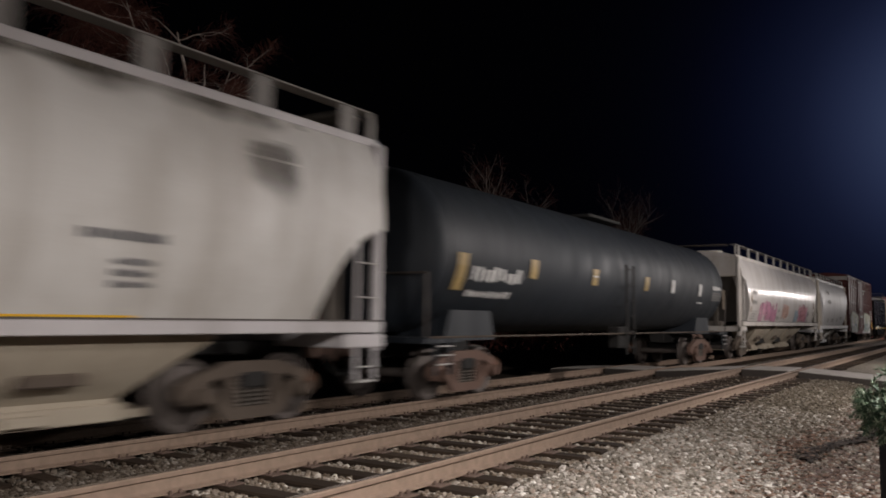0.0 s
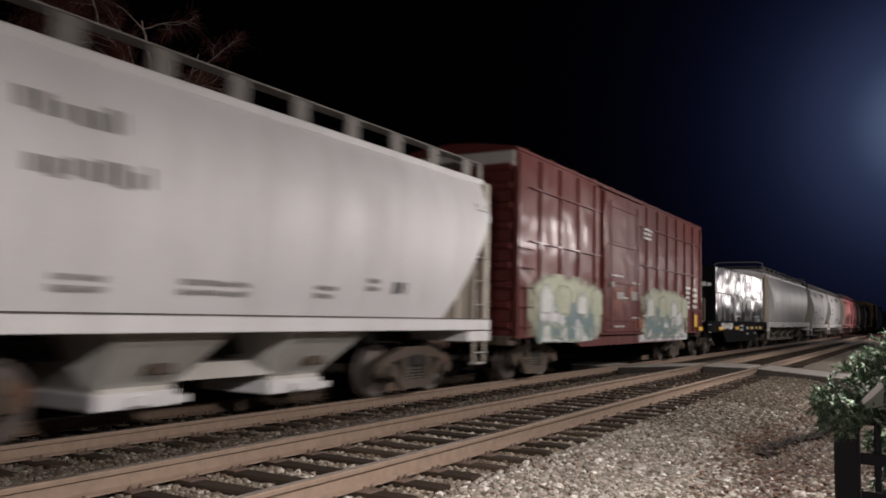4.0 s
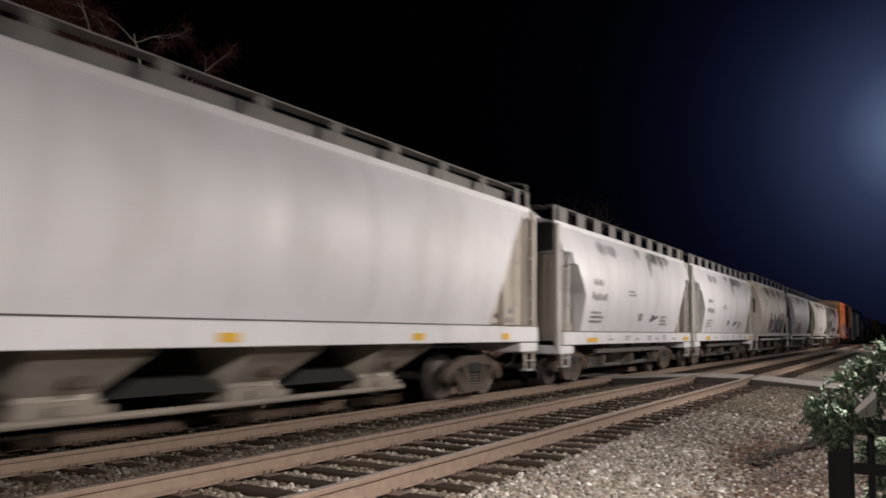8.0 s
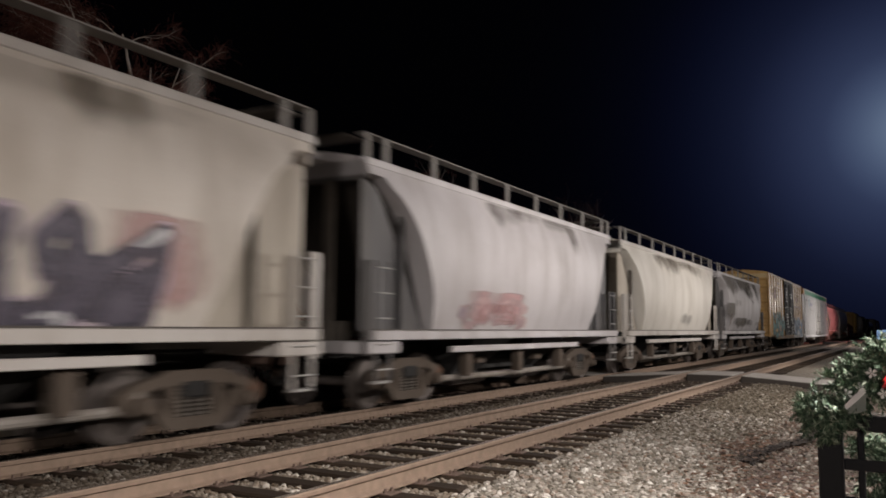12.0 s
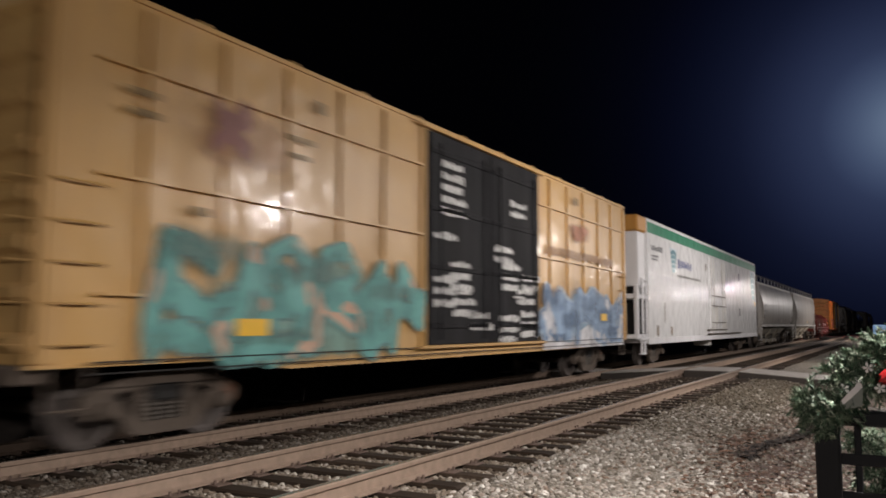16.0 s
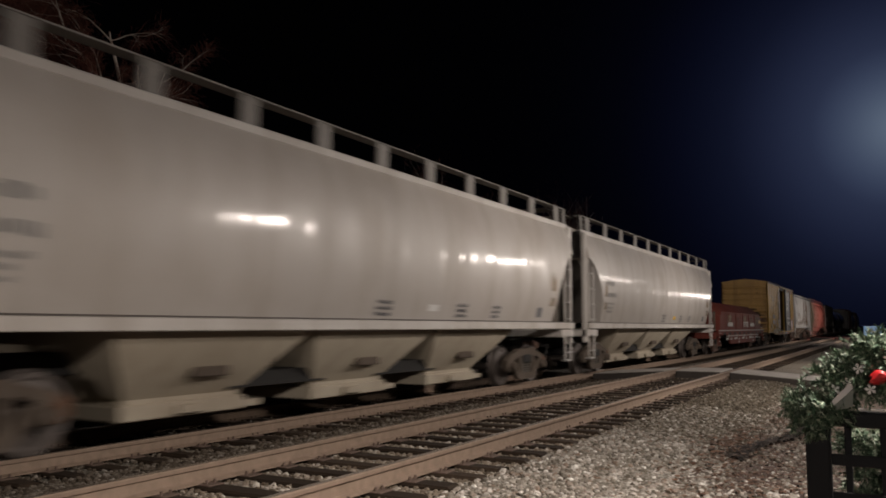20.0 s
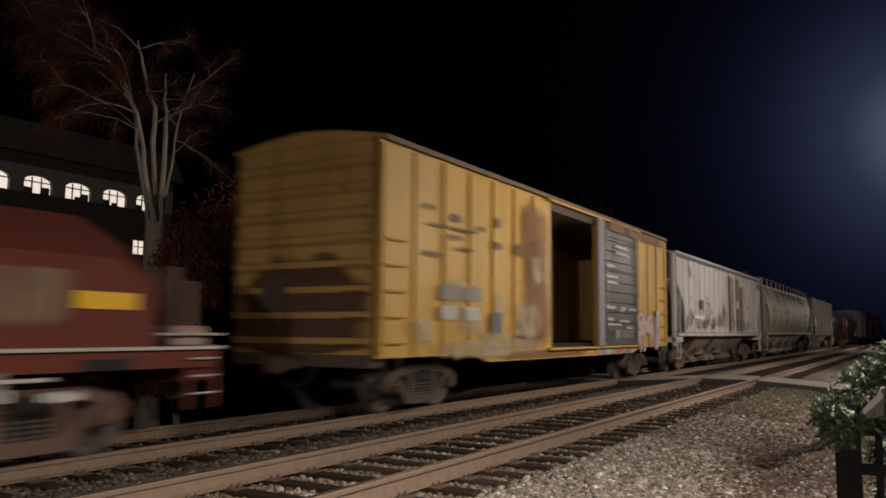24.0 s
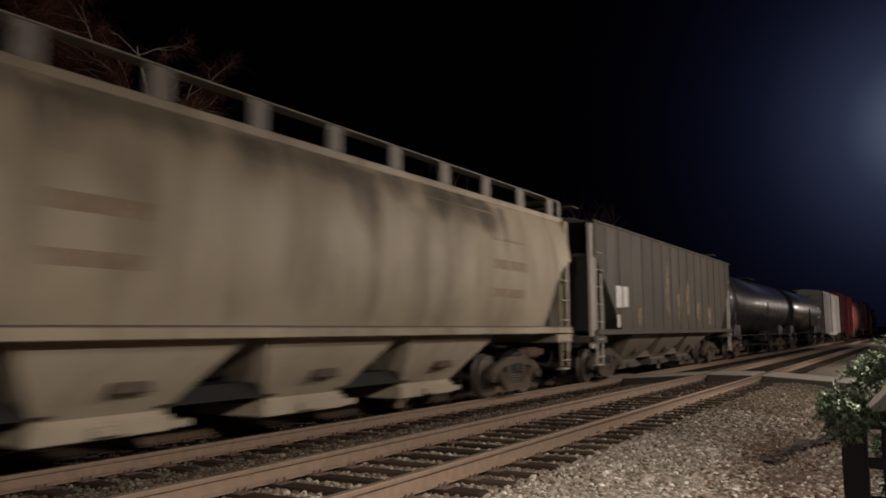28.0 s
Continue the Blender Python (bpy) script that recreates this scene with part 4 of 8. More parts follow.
def coil_car(name, label, u0, u1, frame_mat, hood_mat, end_mat, hood, z_hood, slant=0.0, posts=0, chamfer=0.1, sill_z=0.52, ins=0.0):
    """A coil car: deep side sills over the trucks' gap, a hood with flat sides, end platforms."""
    car, L = car_base(name, label, "coil car", u0, u1)
    z0, z1 = z_hood
    part("side_sill", Geo().prism([(0.1, z0 - 0.02), (0.1, 0.98), (3.0, 0.98), (3.7, sill_z), (L - 3.7, sill_z), (L - 3.0, 0.98), (L - 0.1, 0.98), (L - 0.1, z0 - 0.02)], -1.60, -1.50), frame_mat, car)
    part("side_sill", Geo().prism([(0.1, z0 - 0.02), (0.1, 0.98), (3.0, 0.98), (3.7, sill_z), (L - 3.7, sill_z), (L - 3.0, 0.98), (L - 0.1, 0.98), (L - 0.1, z0 - 0.02)], 1.50, 1.60), frame_mat, car)
    part("deck", Geo().box(0.1, L - 0.1, -1.5, 1.5, z0 - 0.2, z0 - 0.06, 0.02), frame_mat, car)
    part("sill_cap", Geo().box(0.0, L, -1.64, -1.48, z0 - 0.02, z0 + 0.03, 0.01), frame_mat, car)
    a, b = hood
    rings = []
    for x, q in ((a, slant), (a + max(slant, 0.01) * 2.4 + 0.02, 0.0), (b - max(slant, 0.01) * 2.4 - 0.02, 0.0), (b, slant)):
        top = z1 - q * 1.2
        rings.append([(x, -1.58 + ins, z0 + 0.03), (x, -1.58 + ins, top - chamfer), (x, -1.58 + ins + chamfer * 1.3, top), (x, 1.58 - ins - chamfer * 1.3, top), (x, 1.58 - ins, top - chamfer), (x, 1.58 - ins, z0 + 0.03)])
    part("hood", Geo().loft(rings), hood_mat, car)
    if end_mat is not hood_mat:
        for x0, x1 in ((a - 0.03, a - 0.002), (b + 0.002, b + 0.03)):
            part("hood_end", Geo().box(x0, x1, -1.57, 1.57, z0 + 0.03, z1 - 0.02, 0.01), end_mat, car)
    for k in range(posts):
        x = a + 0.5 + (b - a - 1.0) * k / max(1, posts - 1)
        part("hood_post", Geo().box(x - 0.12, x + 0.12, -1.66 + ins, -1.56 + ins, z0 + 0.05, z1 - chamfer - 0.05, 0.02), frame_mat, car)
    for s, x in ((-1, 0.0), (1, L)):
        part("end_sill", Geo().box(min(x, x - s * 0.35), max(x, x - s * 0.35), -1.5, 1.5, 0.8, 1.1, 0.02), frame_mat, car)
        for y in (-1.35, -0.95, 1.0):
            part("end_post", Geo().box(min(x - s * 0.5, x - s * 0.62), max(x - s * 0.5, x - s * 0.62), y - 0.05, y + 0.05, z0, z0 + 0.95, 0.01), M["truck"], car, "grey steel end post")
        part("end_hand_rail", Geo().tube([(x - s * 0.05, -1.5, z0 + 0.02), (x - s * 0.05, 1.5, z0 + 0.02)], 0.02), M["rung"], car)
        ladder(car, min(x - s * 0.1, x - s * 0.5), max(x - s * 0.1, x - s * 0.5), -1.6, 0.5, z0, frame_mat, 3)
    part("centre_sill", Geo().box(0.2, L - 0.2, -0.22, 0.22, 0.72, 1.0, 0.02), M["black"], car)
    couplers(car, L)
    for x in (2.1, L - 2.1):
        truck(car, u0, x, "truck_dark" if frame_mat is FRAME_BLACK else "truck_rust")
    return car, L, flat_side(1.62)


# ---- the cars, in the order in which they pass ----
WHITE = paint("white_hopper_paint", (0.66, 0.65, 0.62), 0.42, 0.40, 0.40, (0.24, 0.20, 0.15))
WHITE_2 = paint("bright_white_paint", (0.82, 0.82, 0.835), 0.40, 0.22, 0.22, (0.36, 0.34, 0.31))
CREAM = paint("cream_gloss_paint", (0.59, 0.565, 0.545), 0.36, 0.35, 0.35, (0.30, 0.25, 0.20), coat=0.26, wave=0.022, wave_scale=2.2, coat_rough=0.15, wave_run=0.3)
GREY = paint("grey_gloss_paint", (0.485, 0.455, 0.425), 0.36, 0.38, 0.35, (0.29, 0.235, 0.18), coat=0.27, wave=0.024, wave_scale=2.2, coat_rough=0.14, wave_run=0.3)
GRIMED = paint("grimed_end_paint", (0.30, 0.275, 0.245), 0.6, 0.7, 0.6, (0.13, 0.10, 0.075))
DULL_TRIM = paint("dull_trim_paint", (0.56, 0.535, 0.505), 0.5, 0.4, 0.4, (0.24, 0.19, 0.145))
PALEBEIGE = paint("pale_beige_panel", (0.50, 0.455, 0.385), 0.6, 0.5, 0.5, (0.20, 0.16, 0.11))
OFFWHITE = paint("off_white_paint", (0.68, 0.655, 0.60), 0.5, 0.35, 0.3, (0.30, 0.265, 0.21))
BEIGE = paint("beige_dirty_paint", (0.63, 0.575, 0.50), 0.48, 0.42, 0.48, (0.24, 0.195, 0.14))
LILAC = paint("chalky_white_paint", (0.58, 0.56, 0.57), 0.48, 0.40, 0.35, (0.22, 0.19, 0.17))
TAN = paint("tan_dirty_paint", (0.36, 0.31, 0.23), 0.50, 0.60, 0.65, (0.12, 0.09, 0.06))
# beige darkened to stand for shade on slopes, gussets and outlets
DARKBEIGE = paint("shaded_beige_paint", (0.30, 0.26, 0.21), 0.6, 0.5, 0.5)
# bay paints darkened to put the shade below the sill into colour
BAY = paint("shaded_bay_paint", (0.42, 0.37, 0.29), 0.6, 0.45, 0.45, (0.22, 0.17, 0.12))
BAY_RUST = paint("rusty_shaded_bay_paint", (0.21, 0.165, 0.13), 0.65, 0.5, 0.5, (0.16, 0.09, 0.06), 0.5)
DARKGREY = paint("charcoal_paint", (0.075, 0.075, 0.08), 0.5, 0.4, 0.4, (0.15, 0.13, 0.11))
ASH = paint("dark_ribbed_paint", (0.060, 0.053, 0.045), 0.6, 0.5, 0.6, (0.12, 0.10, 0.075), 0.15, (0.10, 0.055, 0.03))
RUSTY = paint("rust_streaked_white", (0.55, 0.55, 0.555), 0.55, 0.55, 0.40, (0.33, 0.285, 0.235), 0.10, (0.30, 0.21, 0.14))
TANK = paint("dark_blue_grey_tank", (0.0145, 0.0195, 0.0262), 0.50, 0.35, 0.4, (0.012, 0.016, 0.020), spec=0.42)
TANK_BLACK = paint("black_gloss_tank", (0.026, 0.023, 0.029), 0.3, 0.2, 0.2, (0.055, 0.045, 0.05), coat=0.5, wave=0.03, wave_scale=0.7, coat_rough=0.06)
BROWN = paint("oxide_red_paint", (0.125, 0.031, 0.027), 0.42, 0.40, 0.40, (0.075, 0.026, 0.023), coat=0.22, wave=0.05, wave_scale=1.4, coat_rough=0.24, spec=0.12)
YELLOW = paint("faded_yellow_paint", (0.58, 0.35, 0.12), 0.34, 0.30, 0.40, (0.32, 0.19, 0.09), coat=0.15, wave=0.035, wave_scale=1.6)
YELLOW_2 = paint("bright_yellow_paint", (0.66, 0.40, 0.07), 0.42, 0.30, 0.40, (0.26, 0.15, 0.05))
YEL_END = paint("yellow_end_paint", (0.58, 0.36, 0.13), 0.5, 0.40, 0.50, (0.16, 0.08, 0.04), 0.25)
SOOTDOOR = paint("soot_black_door", (0.009, 0.009, 0.011), 0.6, 0.3, 0.35, (0.022, 0.020, 0.018), spec=0.15)
BLACKDOOR = paint("blue_black_door", (0.035, 0.037, 0.045), 0.4, 0.3, 0.3, (0.09, 0.08, 0.075))
REEFER = paint("white_reefer_skin", (0.82, 0.82, 0.82), 0.40, 0.06, 0.06, (0.5, 0.48, 0.45), coat=0.64, wave=0.075, wave_scale=2.1, coat_rough=0.05)
GREEN = paint("green_band", (0.02, 0.22, 0.115), 0.3, 0.08, 0.1, (0.03, 0.1, 0.06))
ORANGE = paint("orange_end_band", (0.52, 0.25, 0.05), 0.45, 0.3, 0.3, (0.2, 0.1, 0.04))
MIRROR = paint("wavy_mirror_steel", (0.095, 0.10, 0.113), 0.13, 0.12, 0.08, (0.20, 0.20, 0.21), metal=1.0, wave=0.10, wave_scale=1.1)
FRAME_BLACK = paint("black_frame_paint", (0.004, 0.004, 0.005), 0.7, 0.2, 0.2, (0.008, 0.007, 0.006), spec=0.06)
MAROON = paint("maroon_paint", (0.155, 0.036, 0.026), 0.6, 0.4, 0.4, (0.10, 0.04, 0.03), spec=0.2)
S_PINK, S_ROSE = spray("spray_pink", (0.60, 0.30, 0.41), 0.5, 0.75), spray("spray_rose", (0.60, 0.255, 0.31), 0.5, 0.6)
S_BLUE = spray("spray_pale_blue", (0.38, 0.50, 0.62), 0.5, 0.65)
S_DARK, S_PALE = spray("spray_black", (0.05, 0.05, 0.07), 0.5, 0.5), spray("spray_pale_green", (0.50, 0.55, 0.42), 0.5, 0.6)
S_NAVY, S_WHITE = spray("spray_slate_blue", (0.20, 0.30, 0.48), 0.5, 0.75), spray("spray_white", (0.72, 0.72, 0.74), 0.5, 0.6)
S_LILAC, S_ORANGE = spray("spray_lilac", (0.56, 0.46, 0.56), 0.5, 0.8), spray("spray_salmon", (0.66, 0.42, 0.34), 0.5, 0.9)
S_PALEPINK = spray("spray_pale_pink", (0.60, 0.43, 0.43), 0.5, 0.8)
S_NAVY2 = spray("spray_grey_teal", (0.16, 0.22, 0.23))
S_CYAN = spray("spray_dull_cyan", (0.34, 0.44, 0.50), 0.5, 0.6)
STAIN = soak("grease_stain", (0.15, 0.125, 0.10), 0.60, 0.7, 0.6, 1.1)
RUST = soak("rust_band", (0.17, 0.075, 0.035), 0.95, 0.12, 0.95, 2.4, 0.10, 0.8, soft=0.14)
OCHRE = soak("tan_stain", (0.34, 0.25, 0.16), 0.75, 0.3, 0.8)
SMEAR = soak("grey_smear", (0.24, 0.23, 0.225), 0.66, 0.4, 0.55, 1.2, 0.5, top=0.35)
GRIME = soak("brown_grime", (0.17, 0.13, 0.085), 0.62, 0.75, 0.62, 0.9, 0.45)
CHALK = soak("chalky_smear", (0.60, 0.52, 0.38), 0.72, 0.4, 0.55, 2.2, 0.5, top=0.3)
PINK_HAZE = soak("pink_overspray", (0.60, 0.36, 0.36), 0.85, 0.25, 0.8, 1.2, 0.6)

BLOOM = soak("rust_bloom", (0.40, 0.27, 0.14), 0.9, 0.25, 0.55, 1.6, 0.5, top=0.3)
SLUDGE = soak("brown_black_grease", (0.10, 0.085, 0.062), 0.52, 0.6, 0.85, 0.8, 0.6, top=0.04, soft=0.22)


def stain(car, width, x0, x1, z0, z1, seed, mat=None):
    """A greasy run from a hatch down the side."""
    hang = random.Random(seed).uniform(0.1, 0.35)
    part("grease_run", strip(width, x0 - 0.15, x1 + 0.15, lambda s: z0 - hang, lambda s: z1, 6, 8, 0.005), mat or STAIN, car, "dark grease run", smooth=False)


def arch_bloom(car, width, L):
    """Rusty bloom on the sheets beside the arched openings."""
    for a, b in ((1.36, 1.78), (L - 1.95, L - 1.36)):
        block(car, width, a, b, 1.55, 2.95, BLOOM, "rust_bloom", "orange-brown rust bloom", 0.0045)


def reflectors(car, width, xs, z, w=0.5, h=0.14):
    for x in xs:
        block(car, width, x, x + w, z, z + h, M["yellow"], "reflector", "yellow reflective patch", 0.075)


# white hopper that leaves the view first
c, L, w = hopper("covered_hopper", "dirty white covered hopper car with arched ends", -8.85, 9.59, WHITE, 4.12, (1.22, 1.38), 3, "arc", 2.75, 1.4, bay_mat=BAY, trim=LILAC, bay_run=0.75, bay_w=1.0, gate_mat=BAY, ridge_mat=M["black"])
block(c, w, 9.5, L - 0.3, 3.55, 4.06, STAIN, "grease_run", "dark grime under the roof edge", 0.004)
block(c, w, 9.0, 14.2, 1.395, 1.425, M["yellow"], "painted_line", "faded yellow line along the sill", 0.01)
block(c, w, 8.5, L - 0.2, 3.78, 4.08, SLUDGE, "grease_run", "brown-black grease under the roof edge", 0.0055)
block(c, w, L - 7.6, L - 6.0, 2.9, 4.0, SMEAR, "smear", "grey grime smear", 0.0062)
block(c, w, L - 3.2, L - 1.6, 2.6, 4.0, SMEAR, "smear", "grey grime smear", 0.0068)
stain(c, w, L - 7.4, L - 6.3, 3.0, 4.0, 3)
stain(c, w, L - 2.9, L - 1.9, 2.6, 3.7, 4)
bars(c, w, L - 5.0, 2.2, 1.1, 0.10, 1, M["stencil_dark"], 5)
bars(c, w, L - 4.6, 1.95, 0.5, 0.07, 3, M["stencil_dark"], 6)

# dark tank car
c, L, w = tank_car("tank_car", "dark blue-grey tank car with yellowed placards", 10.75, 30.2, TANK)
YELLOWED = plain("yellowed_placard", (0.42, 0.30, 0.12), 0.5, 0, 6, 0.4, 0.05)
for x, z0, z1 in ((1.0, 1.95, 2.60), (3.75, 2.28, 2.66), (6.97, 2.28, 2.66), (10.6, 2.28, 2.66), (12.95, 2.30, 2.68), (15.85, 2.30, 2.68)):
    block(c, w, x, x + 0.31, z0, z1, YELLOWED if x < 11 else M["stencil_white"], "placard", "yellowed placard" if x < 11 else "white placard", 0.02)
bars(c, w, 1.55, 2.15, 2.3, 0.24, 1, M["stencil_white"], 7, proud=0.012)
bars(c, w, 1.55, 1.85, 2.0, 0.11, 1, M["stencil_white"], 8, proud=0.012)
bars(c, w, L - 1.95, 2.56, 1.2, 0.13, 1, M["stencil_white"], 9, proud=0.02)
for k in range(4):
    bars(c, w, L - 1.95, 2.42 - k * 0.075, 1.25, 0.05, 1, M["stencil_faint"], 190 + k, proud=0.02)
part("end_placard", Geo().box(18.85, 19.2, -1.50, -1.485, 1.92, 2.62, 0.004), plain("tan_plate", (0.075, 0.05, 0.025), 0.7, 0, 6, 0.4, 0.05), c, "tan reflective end plate")
part("placard_bracket", Geo().box(18.95, 19.05, -1.484, -1.2, 2.2, 2.3, 0.01), M["black"], c)
block(c, w, 15.9, 16.5, 2.06, 2.10, M["stencil_white"], "stencil", "", 0.02)
block(c, w, 6.97, 7.28, 2.47, 2.50, M["stencil_white"], "stencil", "", 0.024)

# cream hopper with pink lettering shapes
c, L, w = hopper("covered_hopper", "glossy cream covered hopper car with pink graffiti", 32.2, 50.65, CREAM, 4.08, (1.33, 1.50), 3, "arc", 3.3, 1.4, bay_mat=BAY, trim=DULL_TRIM, dark=PALEBEIGE, bay_w=0.95, gate_mat=BAY, ridge_mat=M["black"])
graffiti(c, w, 3.1, 6.6, 1.58, 2.3, (S_PINK, S_PINK, spray("spray_pale_rose", (0.66, 0.42, 0.48), 0.5, 0.6), spray("spray_mauve_pink", (0.56, 0.25, 0.37), 0.5, 0.7)), 6, 11, "pink spray-painted letter shapes", fat=0.6)
graffiti(c, w, 12.1, 14.6, 1.56, 2.36, (spray("spray_wine", (0.34, 0.14, 0.17), 0.5, 0.7), S_ROSE, S_PINK, S_ROSE), 4, 12, "red spray-painted block", solid=True)
graffiti(c, w, 11.2, 12.1, 1.54, 2.1, (S_CYAN, S_BLUE, S_CYAN, S_BLUE), 1, 19, "pale blue spray-painted shape", solid=True)
block(c, w, 14.65, 14.85, 1.56, 2.0, S_BLUE, "graffiti_tag", "pale blue edge")
bars(c, w, 14.9, 1.85, 0.5, 0.22, 2, M["stencil_dark"], 10)
bars(c, w, 6.9, 1.95, 0.6, 0.2, 2, M["stencil_faint"], 20)
graffiti(c, w, 8.0, 9.35, 1.68, 2.32, (S_ORANGE, S_ORANGE, S_PALEPINK, S_ORANGE), 1, 26, "faded salmon spray-painted tag", solid=True)
arch_bloom(c, w, L)
bars(c, w, 1.75, 2.62, 1.0, 0.14, 1, M["stencil_faint"], 13)
bars(c, w, 1.75, 2.22, 1.0, 0.18, 1, M["stencil_faint"], 14)
bars(c, w, 1.75, 1.9, 0.9, 0.06, 4, M["stencil_faint"], 15)

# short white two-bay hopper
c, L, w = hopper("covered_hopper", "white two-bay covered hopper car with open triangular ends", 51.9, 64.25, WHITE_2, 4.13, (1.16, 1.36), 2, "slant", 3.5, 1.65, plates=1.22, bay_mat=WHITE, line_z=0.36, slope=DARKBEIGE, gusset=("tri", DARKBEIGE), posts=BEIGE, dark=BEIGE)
bars(c, w, 2.5, 3.30, 1.45, 0.24, 1, M["stencil_faint"], 16)
bars(c, w, 2.6, 2.72, 1.65, 0.24, 1, M["stencil_faint"], 17)
for x, z, wd in ((4.6, 1.72, 1.2), (7.0, 1.75, 0.5), (8.2, 1.9, 0.4), (3.0, 1.70, 0.7)):
    bars(c, w, x, z, wd, 0.07, 2, M["stencil_faint"], round(200 + 9 * x))
bars(c, w, 8.9, 1.75, 0.5, 0.2, 1, M["stencil_dark"], 18)

# oxide-red boxcar
c, L, w = boxcar("boxcar", "oxide-red boxcar with pale green and white graffiti", 65.35, 81.92, BROWN, 0.72, 5.06, 15, [(5.3, 8.4, BROWN, "oxide-red sliding door")], (1.80, 3.07, 4.25), cap_mat=DULL_TRIM)
OLIVE_HAZE = soak("olive_overspray", (0.47, 0.50, 0.38), 1.6, 0.08, 0.92, 1.6, 0.7, top=0.22)
WHITE_HAZE = soak("white_overspray", (0.68, 0.70, 0.68), 1.35, 0.1, 0.9, 1.6, 0.7, top=0.4)
TEAL_DARK = spray("spray_grey_teal_dark", (0.13, 0.20, 0.21))
for xa, xb, sd in ((8.6, 14.2, 21), (0.5, 5.2, 22)):
    block(c, w, xa, xb, 0.9, 2.45, OLIVE_HAZE, "graffiti_haze", "pale olive overspray", 0.057)
    block(c, w, xa + 0.2, xb - 0.2, 0.84, 1.45, WHITE_HAZE, "graffiti_haze", "white overspray", 0.058)
    graffiti(c, w, xa + 0.6, xb - 0.6, 0.92, 1.75, (S_PALE, S_NAVY2, S_WHITE, TEAL_DARK), 5, sd, "grey-teal spray-painted letters with pale edges", 0.06, 0.55)
    for k in range(4):
        x = xa + 0.5 + k * (xb - xa - 1.4) / 3
        block(c, w, x, x + 0.9, 1.5, 2.2, OLIVE_HAZE if k % 2 else WHITE_HAZE, "graffiti_haze", "pale overspray", 0.0715 + 0.0005 * k)
block(c, lambda z: 1.58, 8.5, 14.3, 0.75, 0.97, S_WHITE, "graffiti_haze", "white paint along the sill", 0.006)
SALMON = soak("salmon_smear", (0.36, 0.12, 0.07), 0.85, 0.3, 0.7, 1.6, 0.5, top=0.3)
for k, (xa, xb, za, zb) in enumerate(((5.6, 7.0, 1.2, 2.6), (7.0, 8.4, 1.9, 2.5), (7.4, 9.0, 1.0, 1.6))):
    block(c, w, xa, xb, za, zb, SALMON, "smear", "salmon smear", 0.117 + 0.001 * k)
for x, z, wd, h in ((7.5, 1.98, 0.75, 0.26), (6.2, 1.98, 0.6, 0.2), (5.6, 2.3, 0.4, 0.15)):
    block(c, w, x, x + wd, z, z + h, M["stencil_faint"], "placard", "pale placard", 0.12)
for x, z, wd in ((7.6, 2.46, 0.9), (7.5, 1.45, 0.8), (6.0, 1.2, 1.0), (8.6, 1.52, 0.5), (5.8, 2.6, 1.2)):
    bars(c, w, x, z, wd, 0.05, 1, M["stencil_white"], round(80 * x), proud=0.12)
bars(c, w, 8.9, 4.18, 0.95, 0.08, 3, M["stencil_white"], 23, proud=0.06)
bars(c, w, 14.0, 2.55, 0.7, 0.10, 5, M["stencil_white"], 24, proud=0.06)
bars(c, w, 15.0, 2.5, 0.7, 0.12, 4, M["stencil_white"], 25, proud=0.06)
block(c, w, 15.25, 15.65, 1.2, 1.65, M["yellow"], "placard", "yellow placard", 0.06)
block(c, w, L - 0.65, L - 0.05, 1.06, 1.2, M["yellow"], "reflector", "yellow reflective patch", 0.06)

# black coil car with a mirror-like hood
c, L, w = coil_car("coil_car", "black coil car with a wavy mirror-bright steel hood", 82.75, 97.1, FRAME_BLACK, MIRROR, FRAME_BLACK, (1.72, 13.2), (1.40, 3.74), chamfer=0.03)
bars(c, w, 2.6, 1.12, 3.2, 0.24, 1, M["stencil_white"], 31)
bars(c, w, 6.6, 1.18, 1.1, 0.1, 2, M["stencil_white"], 32)
for x in (2.2, 5.6, 9.3, 11.7):
    block(c, lambda z: 1.60, x, x + 0.95, 1.06, 1.20, M["yellow"], "reflector", "yellow reflective patch", 0.006)
for x, wd in ((4.3, 0.6), (8.3, 0.6), (10.8, 0.5)):
    block(c, lambda z: 1.60, x, x + wd, 1.08, 1.19, M["stencil_white"], "reflector", "white reflective patch", 0.006)
for x, z, wd in ((9.1, 3.28, 1.0), (9.1, 3.10, 1.0), (9.1, 2.93, 1.0), (10.6, 1.66, 1.6), (8.2, 0.82, 0.8), (10.4, 0.83, 0.7), (6.0, 1.64, 0.9)):
    bars(c, lambda z: 1.60, x, z, wd, 0.07, 1, M["stencil_white"], round(90 * x + 10 * z), proud=0.003)
part("hood_seam", Geo().box(1.75, 13.17, -1.595, -1.575, 2.60, 2.64, 0.006), M["steel"], c, "dull steel seam")
for k in range(5):
    part("hood_joint", Geo().box(3.6 + k * 1.95, 3.615 + k * 1.95, -1.588, -1.575, 1.45, 3.70), M["steel"], c)
g = Geo()
for k in range(7):
    g.box(1.675, 1.69, -1.4 + k * 0.2, -1.25 + k * 0.2, 2.9, 3.02 + 0.05 * (k % 2))
part("stencil", g, M["stencil_white"], c, "white lettering bars on the hood end")["kind"] = "stuff"

